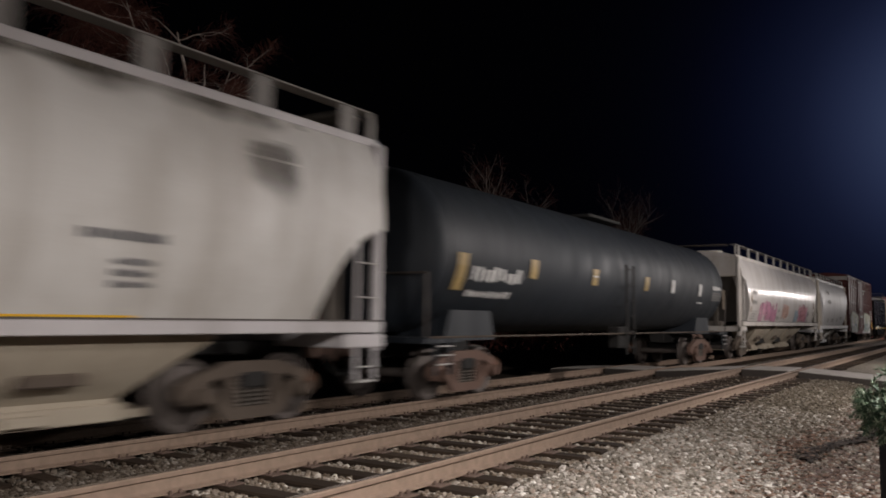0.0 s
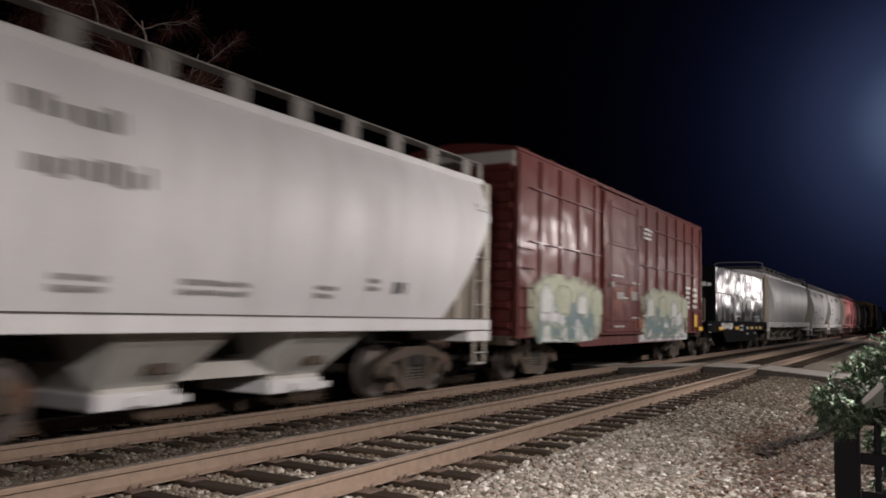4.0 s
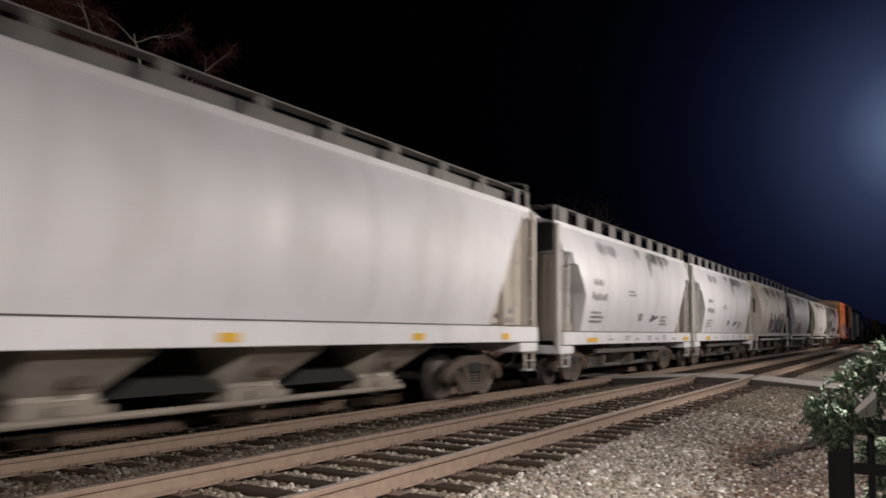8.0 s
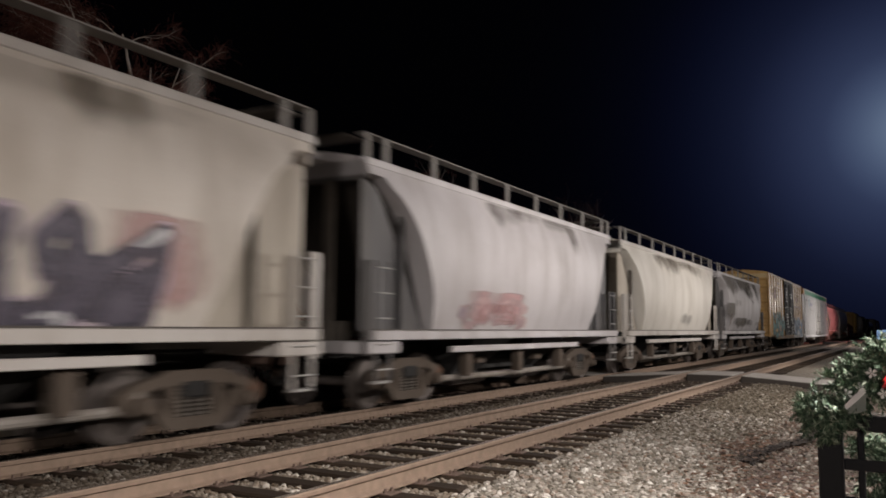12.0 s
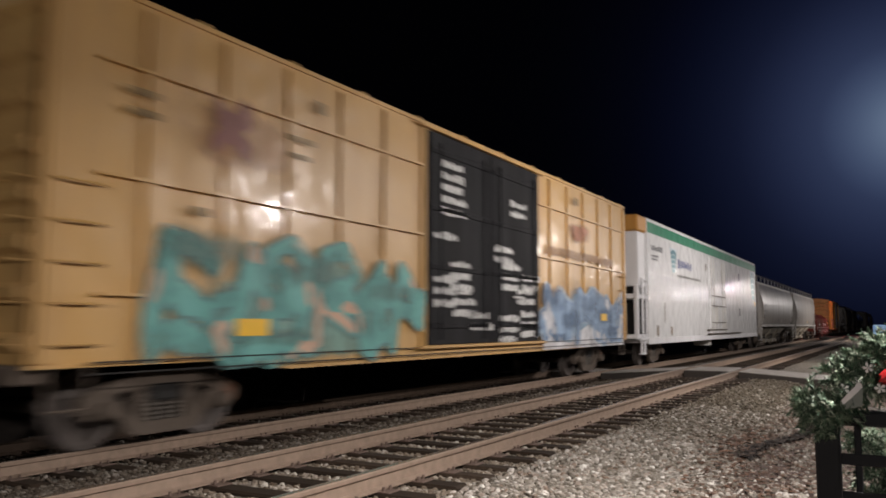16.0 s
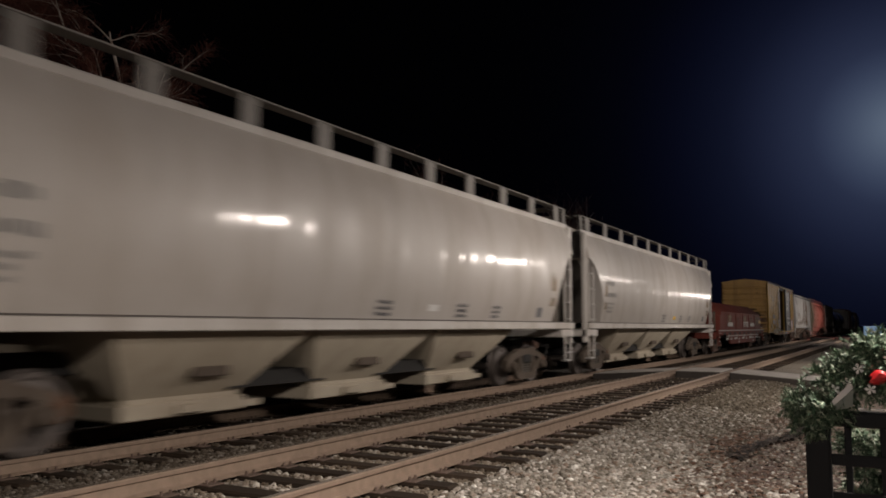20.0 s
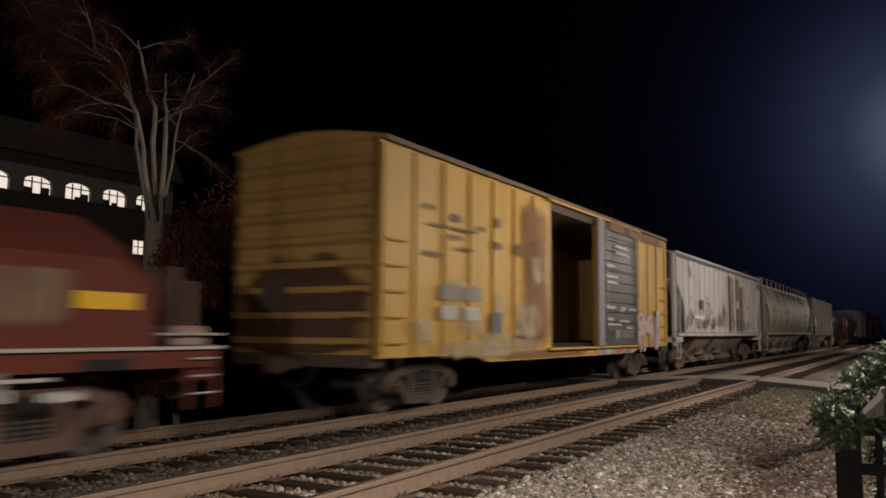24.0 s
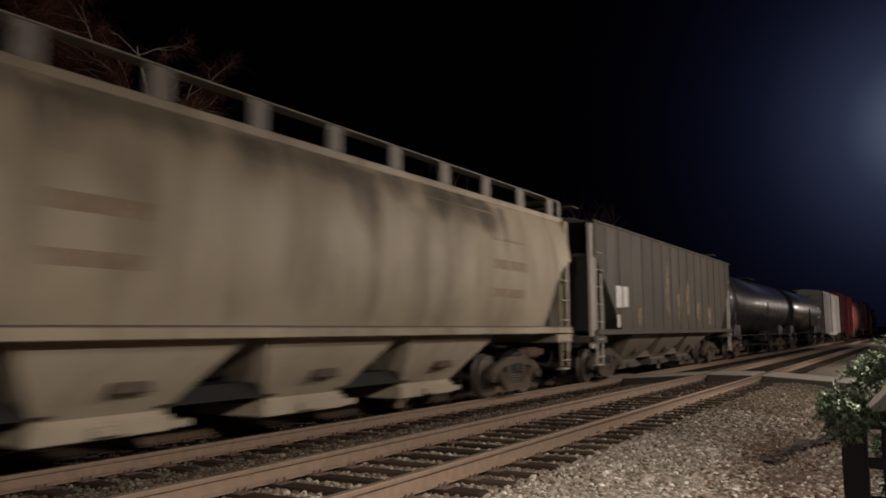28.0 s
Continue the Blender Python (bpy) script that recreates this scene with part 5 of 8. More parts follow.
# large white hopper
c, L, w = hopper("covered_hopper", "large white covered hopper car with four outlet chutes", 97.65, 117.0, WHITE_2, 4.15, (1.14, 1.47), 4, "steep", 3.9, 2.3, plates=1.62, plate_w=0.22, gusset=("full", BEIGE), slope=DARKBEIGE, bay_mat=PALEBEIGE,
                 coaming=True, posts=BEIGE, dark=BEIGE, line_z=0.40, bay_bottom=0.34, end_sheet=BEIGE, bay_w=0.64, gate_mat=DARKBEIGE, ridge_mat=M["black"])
reflectors(c, lambda z: 1.54, (0.9, 5.2, 9.6, 14.0, 17.4), 1.20, 0.35, 0.12)
bars(c, w, L - 1.6, 1.75, 0.4, 0.12, 2, M["stencil_faint"], 41)
part("unloading_pipe", Geo().tube([(4.6, -0.9, 0.36), (9.6, -0.9, 0.34), (L - 4.6, -0.9, 0.36)], 0.05, 10), DARKBEIGE, c, "dusty steel pipe")
for x in (0.12, L - 0.12):
    hoop = [(x, -1.30, 4.55), (x, -1.30, 4.72), (x, -1.0, 4.80), (x, 1.0, 4.80), (x, 1.30, 4.72), (x, 1.30, 4.55)]
    part("roof_hoop", Geo().tube(hoop, 0.025), M["walkway"], c, "bent steel hoop over the roof end")

# two white cement hoppers
for k, (a, b) in enumerate(((118.35, 131.4), (132.2, 145.3))):
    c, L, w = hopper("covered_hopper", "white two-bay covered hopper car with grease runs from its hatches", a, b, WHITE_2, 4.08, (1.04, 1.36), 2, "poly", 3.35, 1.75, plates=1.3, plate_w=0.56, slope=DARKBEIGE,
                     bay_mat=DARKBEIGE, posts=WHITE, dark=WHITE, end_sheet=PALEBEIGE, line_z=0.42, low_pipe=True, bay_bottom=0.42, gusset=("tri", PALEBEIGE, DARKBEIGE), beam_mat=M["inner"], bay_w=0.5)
    bars(c, w, 2.2, 2.62, 0.9, 0.16, 1, M["stencil_faint"], 51 + k)
    bars(c, w, 2.1, 2.22, 1.3, 0.20, 1, M["stencil_faint"], 53 + k)
    bars(c, w, 2.1, 1.85, 1.1, 0.07, 3, M["stencil_faint"], 55 + k)
    bars(c, w, 5.2, 2.55, 0.8, 0.06, 2, M["stencil_faint"], 57 + k)
    block(c, w, 6.4, 6.8, 1.72, 1.95, M["stencil_faint"], "stencil")
    bars(c, w, 8.9, 1.85, 0.9, 0.07, 3, M["stencil_faint"], 59 + k)
    smudge(c, w, 7.6, 8.7, 1.66, 1.95, M["stencil_dark"], 33 + k, "emblem", "small grey emblem shape", 0.006, [[(7.7, 1.74), (8.2, 1.80), (8.6, 1.90)], [(7.9, 1.88), (8.3, 1.84)]], 0.045)
    reflectors(c, lambda z: 1.54, (1.7, 11.8), 1.10, 0.8, 0.12)
    for q, x in enumerate((3.4, 4.9, 5.9, 7.2, 8.1, 9.0, 10.2)):
        bars(c, lambda z: 1.60, x, 1.22 if q % 2 else 1.14, 0.5, 0.05, 1 + q % 2, M["stencil_faint"], 210 + q + 10 * k)
    block(c, w, 2.0, 5.2, 3.3, 4.0, SMEAR, "grease_run", "faint grey grime", 0.004)
    stain(c, w, 7.4, 7.9, 2.7, 3.95, 61 + k)
    stain(c, w, 8.2, 9.9, 3.3, 4.02, 63 + k)
    stain(c, w, 6.2, 7.0, 3.5, 4.02, 65 + k)
    stain(c, w, 9.6, 10.6, 3.6, 4.02, 67 + k)
    block(c, w, 6.6, 11.2, 3.15, 4.04, SLUDGE, "grease_run", "brown-black grease under the roof edge", 0.0065)
    block(c, w, 8.5, 9.6, 2.5, 3.7, SLUDGE, "grease_run", "brown-black grease run", 0.007)

# beige hopper with black and pink lettering shapes
# black bay_mat here and on the next three stands for shade underneath
c, L, w = hopper("covered_hopper", "dusty off-white covered hopper car with black and pink graffiti", 146.25, 159.6, paint("dusty_white_paint", (0.66, 0.615, 0.555), 0.48, 0.42, 0.45, (0.27, 0.22, 0.165)), 4.22, (1.22, 1.38), 2, "steep", 3.85, 2.2, plates=1.62, plate_w=0.16, gusset=("full", PALEBEIGE), slope=DARKBEIGE, bay_mat=M["black"], trim=DULL_TRIM, low_pipe=True, post_top=2.5)
# grime, and the darker tone of the curved top put into colour
block(c, w, 0.9, L - 0.5, 2.95, 4.12, GRIME, "grime_shade_band", "brown grime and painted shade under the roof edge", 0.005)
graffiti(c, w, 5.2, 10.3, 1.42, 2.5, (S_DARK, S_LILAC, S_WHITE, spray("spray_smoky_violet", (0.15, 0.135, 0.175), 0.5, 0.7)), 6, 71, "black and lilac spray-painted letters")
block(c, w, 4.2, 5.6, 1.40, 2.3, PINK_HAZE, "graffiti_tag", "pale pink haze of paint")
block(c, w, 9.3, 11.2, 1.40, 2.75, PINK_HAZE, "graffiti_tag", "pale pink haze of paint")
bars(c, w, 3.4, 3.2, 0.8, 0.12, 2, M["stencil_dark"], 72)
for q, a in enumerate((4.3, 6.6, 9.0)):
    stain(c, w, a, a + 1.5, 3.1, 4.18, 73 + q)

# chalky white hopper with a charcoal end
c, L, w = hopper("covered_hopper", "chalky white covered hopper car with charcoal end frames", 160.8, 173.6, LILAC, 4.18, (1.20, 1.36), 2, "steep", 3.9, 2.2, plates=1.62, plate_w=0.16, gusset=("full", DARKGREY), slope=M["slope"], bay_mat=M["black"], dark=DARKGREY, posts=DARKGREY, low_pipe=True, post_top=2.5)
block(c, w, 2.7, 6.6, 1.38, 2.2, PINK_HAZE, "graffiti_tag", "faint red haze of paint")
graffiti(c, w, 3.0, 6.2, 1.46, 2.0, (S_PALEPINK, PINK_HAZE, S_LILAC, soak("faint_rose", (0.58, 0.30, 0.30), 0.8, 0.25, 0.6, 2.4, 0.7, top=0.25)), 4, 81, "faint red spray-painted letters", fat=0.35)
stain(c, w, 4.2, 6.2, 3.3, 4.12, 82)
block(c, w, 4.0, L - 2.0, 3.6, 4.15, STAIN, "grease_run", "dark grime under the roof edge", 0.004)
stain(c, w, 9.0, 9.8, 2.9, 4.12, 83)

# beige-white hopper, then its charcoal-ended neighbour
c, L, w = hopper("covered_hopper", "off-white covered hopper car with brown stains", 174.55, 188.75, OFFWHITE, 4.18, (1.20, 1.36), 2, "steep", 3.85, 2.2, plates=1.62, plate_w=0.16, gusset=("full", PALEBEIGE), slope=DARKBEIGE, bay_mat=M["black"], trim=DULL_TRIM, low_pipe=True, post_top=2.5)
# same band: grime with some shade mixed into its colour
block(c, w, 0.9, L - 0.5, 2.95, 4.12, GRIME, "grime_shade_band", "brown grime and painted shade under the roof edge", 0.005)
stain(c, w, 5.0, 7.2, 3.2, 4.12, 84)
block(c, w, 2.3, L - 2.0, 3.5, 4.15, STAIN, "grease_run", "dark grime under the roof edge", 0.004)
block(c, w, 6.4, 9.6, 1.4, 2.2, SMEAR, "smear", "grey grime smear", 0.006)
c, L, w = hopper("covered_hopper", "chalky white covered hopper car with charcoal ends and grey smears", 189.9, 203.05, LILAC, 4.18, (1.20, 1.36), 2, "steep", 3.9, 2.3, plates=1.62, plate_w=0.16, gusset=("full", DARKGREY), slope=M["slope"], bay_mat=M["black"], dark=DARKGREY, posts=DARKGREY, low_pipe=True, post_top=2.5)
block(c, w, 3.4, L - 0.8, 3.25, 4.14, SLUDGE, "grease_run", "brown-black grease under the roof edge", 0.0075)
block(c, w, 6.6, 8.2, 2.6, 3.8, SLUDGE, "grease_run", "brown-black grease run", 0.008)
block(c, w, 4.2, 8.4, 1.40, 2.0, SLUDGE, "smear", "dark grime smear", 0.0125)
for xa, xb in ((2.4, 2.85), (4.05, 7.75), (9.6, 11.3)):
    block(c, lambda z: 1.60, xa, xb, 1.21, 1.35, M["stencil_white"], "fresh_patch", "fresh white paint on the sill", 0.004)
block(c, w, 2.3, L - 2.0, 3.55, 4.15, STAIN, "grease_run", "dark grime under the roof edge", 0.004)
for k, (xa, xb, za, zb) in enumerate(((2.6, 5.2, 2.1, 3.0), (5.0, 9.6, 1.4, 2.2), (6.3, 7.4, 2.6, 3.8), (8.2, 9.2, 2.3, 4.1), (9.6, 11.2, 1.4, 1.9), (2.2, 4.2, 1.4, 2.2))):
    block(c, w, xa, xb, za, zb, SMEAR if k % 2 else STAIN, "smear", "grey grime smear", 0.006 + 0.001 * k)

WASH = soak("dark_grime_wash", (0.165, 0.148, 0.125), 1.0, 0.5, 0.78, 0.7, 0.75, top=0.03, soft=0.34)
for k, (xa, xb, za, zb) in enumerate(((-0.5, 5.2, 2.95, 4.16), (4.2, 8.0, 3.3, 4.16), (6.6, 9.2, 2.7, 4.16), (-0.4, 3.6, 1.75, 2.75), (2.6, 7.2, 1.40, 2.05), (9.6, 11.2, 2.4, 4.1))):
    block(c, w, max(0.3, xa), xb, za, zb, WASH, "grime_wash", "broad dark grime", 0.014 + 0.0008 * k)
block(c, w, 1.8, 2.3, 1.40, 2.25, OCHRE, "patch", "yellow-brown patch", 0.013)
block(c, w, L - 2.1, L - 1.6, 1.5, 2.3, OCHRE, "patch", "yellow-brown patch")

# long yellow boxcar with black double doors
c, L, w = boxcar("boxcar", "faded yellow boxcar with black double doors and teal and blue graffiti", 205.2, 224.8, YELLOW, 0.82, 5.12, 17,
                 [(7.45, 9.95, SOOTDOOR, "black plug door"), (10.0, 12.5, SOOTDOOR, "black plug door")], (1.73, 3.02, 4.27), YEL_END, end_ribs=8, cap_mat=paint("pale_yellow_cap", (0.66, 0.50, 0.27), 0.5, 0.3, 0.4, (0.36, 0.24, 0.12)))
block(c, w, 1.0, 7.35, 0.84, 2.75, soak("sea_green_overspray", (0.24, 0.44, 0.38), 1.0, 0.12, 0.85, 1.6, 0.5, top=0.5), "graffiti_haze", "sea-green overspray", 0.057)
graffiti(c, w, 1.3, 7.2, 0.92, 2.5, (spray("spray_deep_teal", (0.12, 0.27, 0.26), 0.5, 0.7), soak("thin_teal", (0.30, 0.48, 0.42), 0.75, 0.15, 0.75, 1.8, 0.6, top=0.45), spray("spray_peach", (0.66, 0.43, 0.30), 0.5, 0.4), spray("spray_sea_green", (0.16, 0.47, 0.43), 0.5, 0.6)), 6, 191, "teal and peach spray-painted letters", 0.06, 0.5)
for k, (xa, xb, za, zb) in enumerate(((1.2, 3.2, 1.9, 2.8), (3.4, 5.0, 1.8, 2.5), (5.2, 7.2, 1.6, 2.3), (2.2, 4.4, 1.0, 1.5))):
    block(c, w, xa, xb, za, zb, soak("green_shade", (0.16, 0.27, 0.24), 0.85, 0.4, 0.65, 2.0, 0.5, top=0.4) if k == 0 else bpy.data.materials["green_shade"], "graffiti_shade", "dark green shading", 0.0715)
part("fade", strip(w, 12.8, 19.1, lambda s: 0.84, lambda s: 1.35 + 0.12 * math.sin(14 * s), 20, 2, 0.058), S_WHITE, c, "white paint haze", smooth=False)
block(c, w, 12.3, 19.2, 0.9, 2.7, soak("blue_overspray", (0.28, 0.42, 0.55), 1.0, 0.12, 0.8, 1.6, 0.5, top=0.5), "graffiti_haze", "pale blue overspray", 0.0575)
graffiti(c, w, 12.5, 18.9, 0.98, 2.3, (S_NAVY, S_BLUE, S_WHITE, spray("spray_mid_blue", (0.30, 0.43, 0.60), 0.5, 0.75)), 6, 92, "slate-blue and white spray-painted letters", 0.06, 0.6)
for x, z, q in ((7.9, 4.35, 5), (10.9, 4.0, 2), (7.6, 3.0, 1), (8.2, 2.5, 3), (10.1, 2.95, 2), (10.4, 2.6, 3), (11.5, 2.4, 2), (11.2, 2.1, 2), (7.6, 2.2, 3), (8.3, 1.8, 2), (9.0, 1.55, 2), (10.3, 1.5, 3), (11.4, 1.6, 3)):
    bars(c, w, x, z, 1.0, 0.13, q, M["stencil_white"], round(x * 10), proud=0.115)
block(c, w, 1.5, 3.8, 3.15, 4.45, soak("faded_pink", (0.52, 0.28, 0.16), 0.85, 0.3, 0.55, 1.4, 0.8, top=0.3), "emblem_haze", "faded pink haze of paint", 0.059)
smudge(c, w, 1.8, 3.4, 3.2, 4.4, soak("faded_purple", (0.34, 0.16, 0.15), 1.1, 0.2, 0.75, 1.4, 0.8, top=0.2), 95, "emblem", "faded purple painted cross", 0.062, [[(2.1, 3.55), (2.95, 4.25)], [(2.1, 4.25), (2.95, 3.5)]], 0.12)
part("emblem", strip(w, 14.5, 16.6, lambda s: 3.5, lambda s: 4.2, 10, 3, 0.06), soak("faded_red", (0.46, 0.19, 0.11), 0.9, 0.3, 0.8, 1.6, 0.8, top=0.3), c, "faded red painted emblem")
for k, (xa, xb, za, zb) in enumerate(((12.4, 14.0, 1.7, 2.5), (13.6, 15.6, 1.2, 1.9), (15.2, 16.6, 1.6, 2.4), (16.4, 18.4, 1.3, 2.1), (13.0, 14.6, 0.95, 1.3), (17.2, 18.9, 1.0, 1.5))):
    block(c, w, xa, xb, za, zb, soak("blue_shade", (0.12, 0.19, 0.30), 0.85, 0.35, 0.6, 1.8, 0.6, top=0.35) if k == 0 else bpy.data.materials["blue_shade"], "graffiti_shade", "slate-blue shading", 0.0715)
for z in (0.90, 1.02):
    block(c, w, 0.6, 19.2, z, z + 0.018, M["black"], "sill_seam", "dark seam", 0.0725)
bars(c, w, 13.1, 3.15, 5.2, 0.2, 1, paint("faded_brown_letters", (0.36, 0.19, 0.08), 0.5), 93, proud=0.06)
OLIVE = soak("olive_stencil", (0.22, 0.15, 0.06), 1.0, 0.1, 0.8, 2.0, 1.0, top=0.1)
for x, z, wd, h in ((0.82, 3.97, 0.7, 0.10), (0.86, 3.74, 0.65, 0.10), (3.5, 3.98, 0.8, 0.10), (3.6, 3.74, 0.6, 0.09), (4.2, 4.5, 0.3, 0.2), (14.95, 4.56, 0.42, 0.22), (1.85, 2.72, 0.45, 0.12)):
    block(c, w, x, x + wd, z, z + h, OLIVE, "stencil", "faded olive stencil", 0.064)
block(c, w, 2.7, 3.3, 1.28, 1.5, M["yellow"], "placard", "yellow placard", 0.075)
block(c, w, 17.0, 17.5, 1.55, 1.75, M["yellow"], "placard", "yellow placard", 0.075)


# ---- the refrigerator car ----
def reefer_car(u0, u1):
    c, L = car_base("refrigerator_car", "glossy white refrigerator car with a green band and an orange end", "refrigerator car", u0, u1)
    W, zb, zt = 1.58, 0.80, 5.12
    w = flat_side(W)
    body = Geo().loft([[(x, -W, zb + 0.02), (x, -W, zt - 0.05), (x, -W + 0.06, zt), (x, 0, zt + 0.1), (x, W - 0.06, zt), (x, W, zt - 0.05), (x, W, zb + 0.02)] for x in (0.0, L / 2, L)])
    part("body", body, REEFER, c)
    part("band", strip(w, 0.01, L - 0.01, lambda s: 4.60, lambda s: 4.97, 2, 1, 0.004), GREEN, c, "green painted band", smooth=False)
    part("side_sill", Geo().box(0.02, L - 0.02, -W - 0.02, -W + 0.06, zb - 0.02, zb + 0.2, 0.01), WHITE_2, c)
    # plug door in the middle with rods and tracks
    a, b = 10.05, 13.5
    door = part("door", Geo().box(a, b, -W - 0.07, -W - 0.004, 1.05, 4.50, 0.02), REEFER, c, "white plug door")
    for x in (a + 0.15, a + 0.75, b - 0.75, b - 0.15):
        part("lock_rod", Geo().tube([(x, -W - 0.11, 1.1), (x, -W - 0.11, 4.4)], 0.022), WHITE, door)
    for x in (a + 0.15, a + 0.75, b - 0.75, b - 0.15):
        for z in (1.35, 2.05, 3.0, 3.9):
            part("rod_bracket", Geo().box(x - 0.07, x + 0.07, -W - 0.13, -W - 0.07, z, z + 0.10, 0.012), WHITE, door)
    part("door_handle", Geo().box((a + b) / 2 - 0.5, (a + b) / 2 - 0.42, -W - 0.14, -W - 0.07, 1.5, 2.3, 0.012), WHITE, door)
    for z in (1.55, 2.3, 2.75):
        part("cross_rod", Geo().tube([(a + 0.1, -W - 0.12, z), (b - 0.1, -W - 0.12, z)], 0.02), M["truck"], door)
    for z, x1 in ((1.02, b + 4.2), (1.2, b + 0.2)):
        part("door_track", Geo().box(a - 0.6, x1, -W - 0.13, -W - 0.02, z, z + 0.05, 0.01), M["truck"], c)
    # seams and small plates
    for x in (5.8, 18.0):
        part("seam", strip(w, x - 0.01, x + 0.01, lambda s: zb + 0.2, lambda s: zt - 0.2, 1, 2, 0.003), WHITE_2, c, smooth=False)
    for x, z in ((17.88, 3.78), (17.88, 1.92)):
        block(c, w, x, x + 0.35, z, z + 0.4, M["stencil_dark"], "data_plate", "", 0.006)
    # the two shields are plain arcs of colour
    pale = spray("shield_pale", (0.50, 0.60, 0.64), 0.3)
    for cx, z1, z0, wd in ((3.65, 4.32, 3.42, 0.52), (22.76, 4.56, 2.94, 0.98)):
        h = z1 - z0
        def shape(X, Z):
            s = (Z - z0) / h
            return np.minimum(wd * (0.35 + 0.65 * np.clip(s, 0, 1) ** 0.8) - np.abs(X - cx), np.minimum(z1 - Z, Z - z0))
        sh = tagged(part("emblem", field_patch(w, cx - wd, cx + wd, z0, z1, 0.05, shape, 0.004), pale, c, "pale blue painted shield", smooth=False), kind="stuff")
        for k in range(5):
            zc = z0 + h * (0.86 - k * 0.2)
            th = h * (0.085 - 0.006 * k)
            def arc(X, Z):
                bend = zc - 0.24 * ((X - cx) / wd) ** 2 * h * 0.6
                return np.minimum(shape(X, Z), th - np.abs(Z - bend))
            col = spray("shield_blue_%d" % k, (0.07 + 0.03 * k, 0.20 + 0.05 * k, 0.25 + 0.045 * k), 0.3)
            tagged(part("emblem_arc", field_patch(w, cx - wd, cx + wd, z0, z1, 0.035, arc, 0.007), col, sh, "teal arc", smooth=False), kind="stuff")
    bars(c, w, 4.35, 3.62, 0.36, 0.5, 1, spray("letter_blue", (0.06, 0.08, 0.24), 0.3), 94, label="dark blue lettering shape")
    bars(c, w, 4.72, 3.66, 2.1, 0.27, 1, bpy.data.materials["letter_blue"], 95, label="dark blue lettering shapes")
    for x, z, wd, h in ((0.9, 0.95, 0.5, 0.5), (8.9, 1.6, 0.3, 0.06), (7.6, 1.0, 0.5, 0.06), (9.35, 3.72, 0.5, 0.45), (2.9, 0.95, 0.45, 0.45), (15.5, 1.1, 0.4, 0.05), (19.4, 1.5, 0.5, 0.06), (20.3, 1.0, 0.4, 0.05), (2.0, 1.3, 0.35, 1.0)):
        block(c, w, x, x + wd, z, z + h, OCHRE if h > 0.3 else SMEAR, "mark", "faint stain on the white skin", 0.004)
    bars(c, w, 4.2, 3.28, 5.0, 0.09, 1, M["stencil_faint"], 96)
    bars(c, w, 0.5, 4.02, 1.9, 0.18, 1, M["stencil_dark"], 97)
    bars(c, w, 0.5, 3.8, 1.1, 0.07, 2, M["stencil_dark"], 98)
    bars(c, w, 11.2, 4.05, 1.3, 0.12, 1, M["stencil_dark"], 99)
    block(c, w, L - 0.75, L - 0.25, 2.55, 2.78, M["yellow"], "reflector", "yellow reflective patch")
    for z in (1.2, 1.5, 1.85, 2.2):
        part("grab_iron", Geo().tube([(L - 0.7, -W - 0.06, z), (L - 0.15, -W - 0.06, z)], 0.016), M["steel"], c)
    # machinery end: orange hood, dark openings, posts, platform
    e = -1.15
    part("end_hood", Geo().box(e + 0.1, -0.002, -1.56, 1.56, 4.56, 5.10, 0.05), ORANGE, c, "orange end hood")
    part("machine_box", Geo().box(e + 0.25, -0.002, -1.50, 1.50, 2.72, 4.555, 0.03), WHITE_2, c, "white machinery housing")
    # solid black panels stand in for the dark openings of this end
    part("vent_panel", Geo().box(e + 0.20, e + 0.247, -0.55, 1.2, 3.62, 4.45, 0.02), M["black"], c, "black panel standing for a dark vent opening")
    part("machine_shelf", Geo().box(e + 0.05, 0.0, -1.5, 1.5, 2.30, 2.46, 0.02), WHITE_2, c)
    part("machine_panel", Geo().box(e + 0.4, e + 0.5, -1.3, 1.3, 2.47, 2.71, 0.01), M["black"], c, "black panel standing for a dark gap")
    part("platform", Geo().box(e - 0.05, 0.0, -1.52, 1.52, 0.98, 1.12, 0.02), WHITE_2, c)
    part("inner_wall", Geo().box(-0.06, -0.003, -1.5, 1.5, 1.12, 2.29, 0.01), M["black"], c)
    for y in (-1.54, 0.15, 1.42):
        part("end_post", Geo().box(e, e + 0.16, y, y + 0.13, 1.10, 2.75, 0.015), WHITE_2, c)
    part("brace", Geo().box(e + 0.05, e + 0.12, 0.45, 0.75, 1.12, 1.95, 0.02), WHITE_2, c)
    ladder(c, -0.72, -0.28, -1.58, 1.0, 3.0, WHITE_2, 5, 0.07)
    part("step", Geo().box(-0.95, -0.15, -1.60, -1.40, 0.94, 1.02, 0.015), WHITE_2, c)
    g = Geo().box(-0.78, -0.70, -1.56, -1.50, 0.48, 0.94, 0.01).box(-0.40, -0.32, -1.56, -1.50, 0.48, 0.94, 0.01).box(-0.78, -0.32, -1.58, -1.44, 0.46, 0.50, 0.01)
    part("stirrup", g, WHITE_2, c)
    part("centre_sill", Geo().box(e, L - 0.1, -0.22, 0.22, 0.72, 0.98, 0.02), M["black"], c)
    for x in (11.2,):
        part("equipment_box", Geo().box(x, x + 0.6, -1.3, -0.6, 0.5, 0.8, 0.02), WHITE, c)
    for s, x in ((-1, e), (1, L)):
        g = Geo().box(min(x, x + s * 0.5), max(x, x + s * 0.5), -0.1, 0.1, 0.76, 0.94, 0.03)
        part("coupler", g, M["truck_rust"], c)
    for x in (2.4, L - 3.0):
        truck(c, u0, x)
    return c


reefer_car(227.4, 251.25)

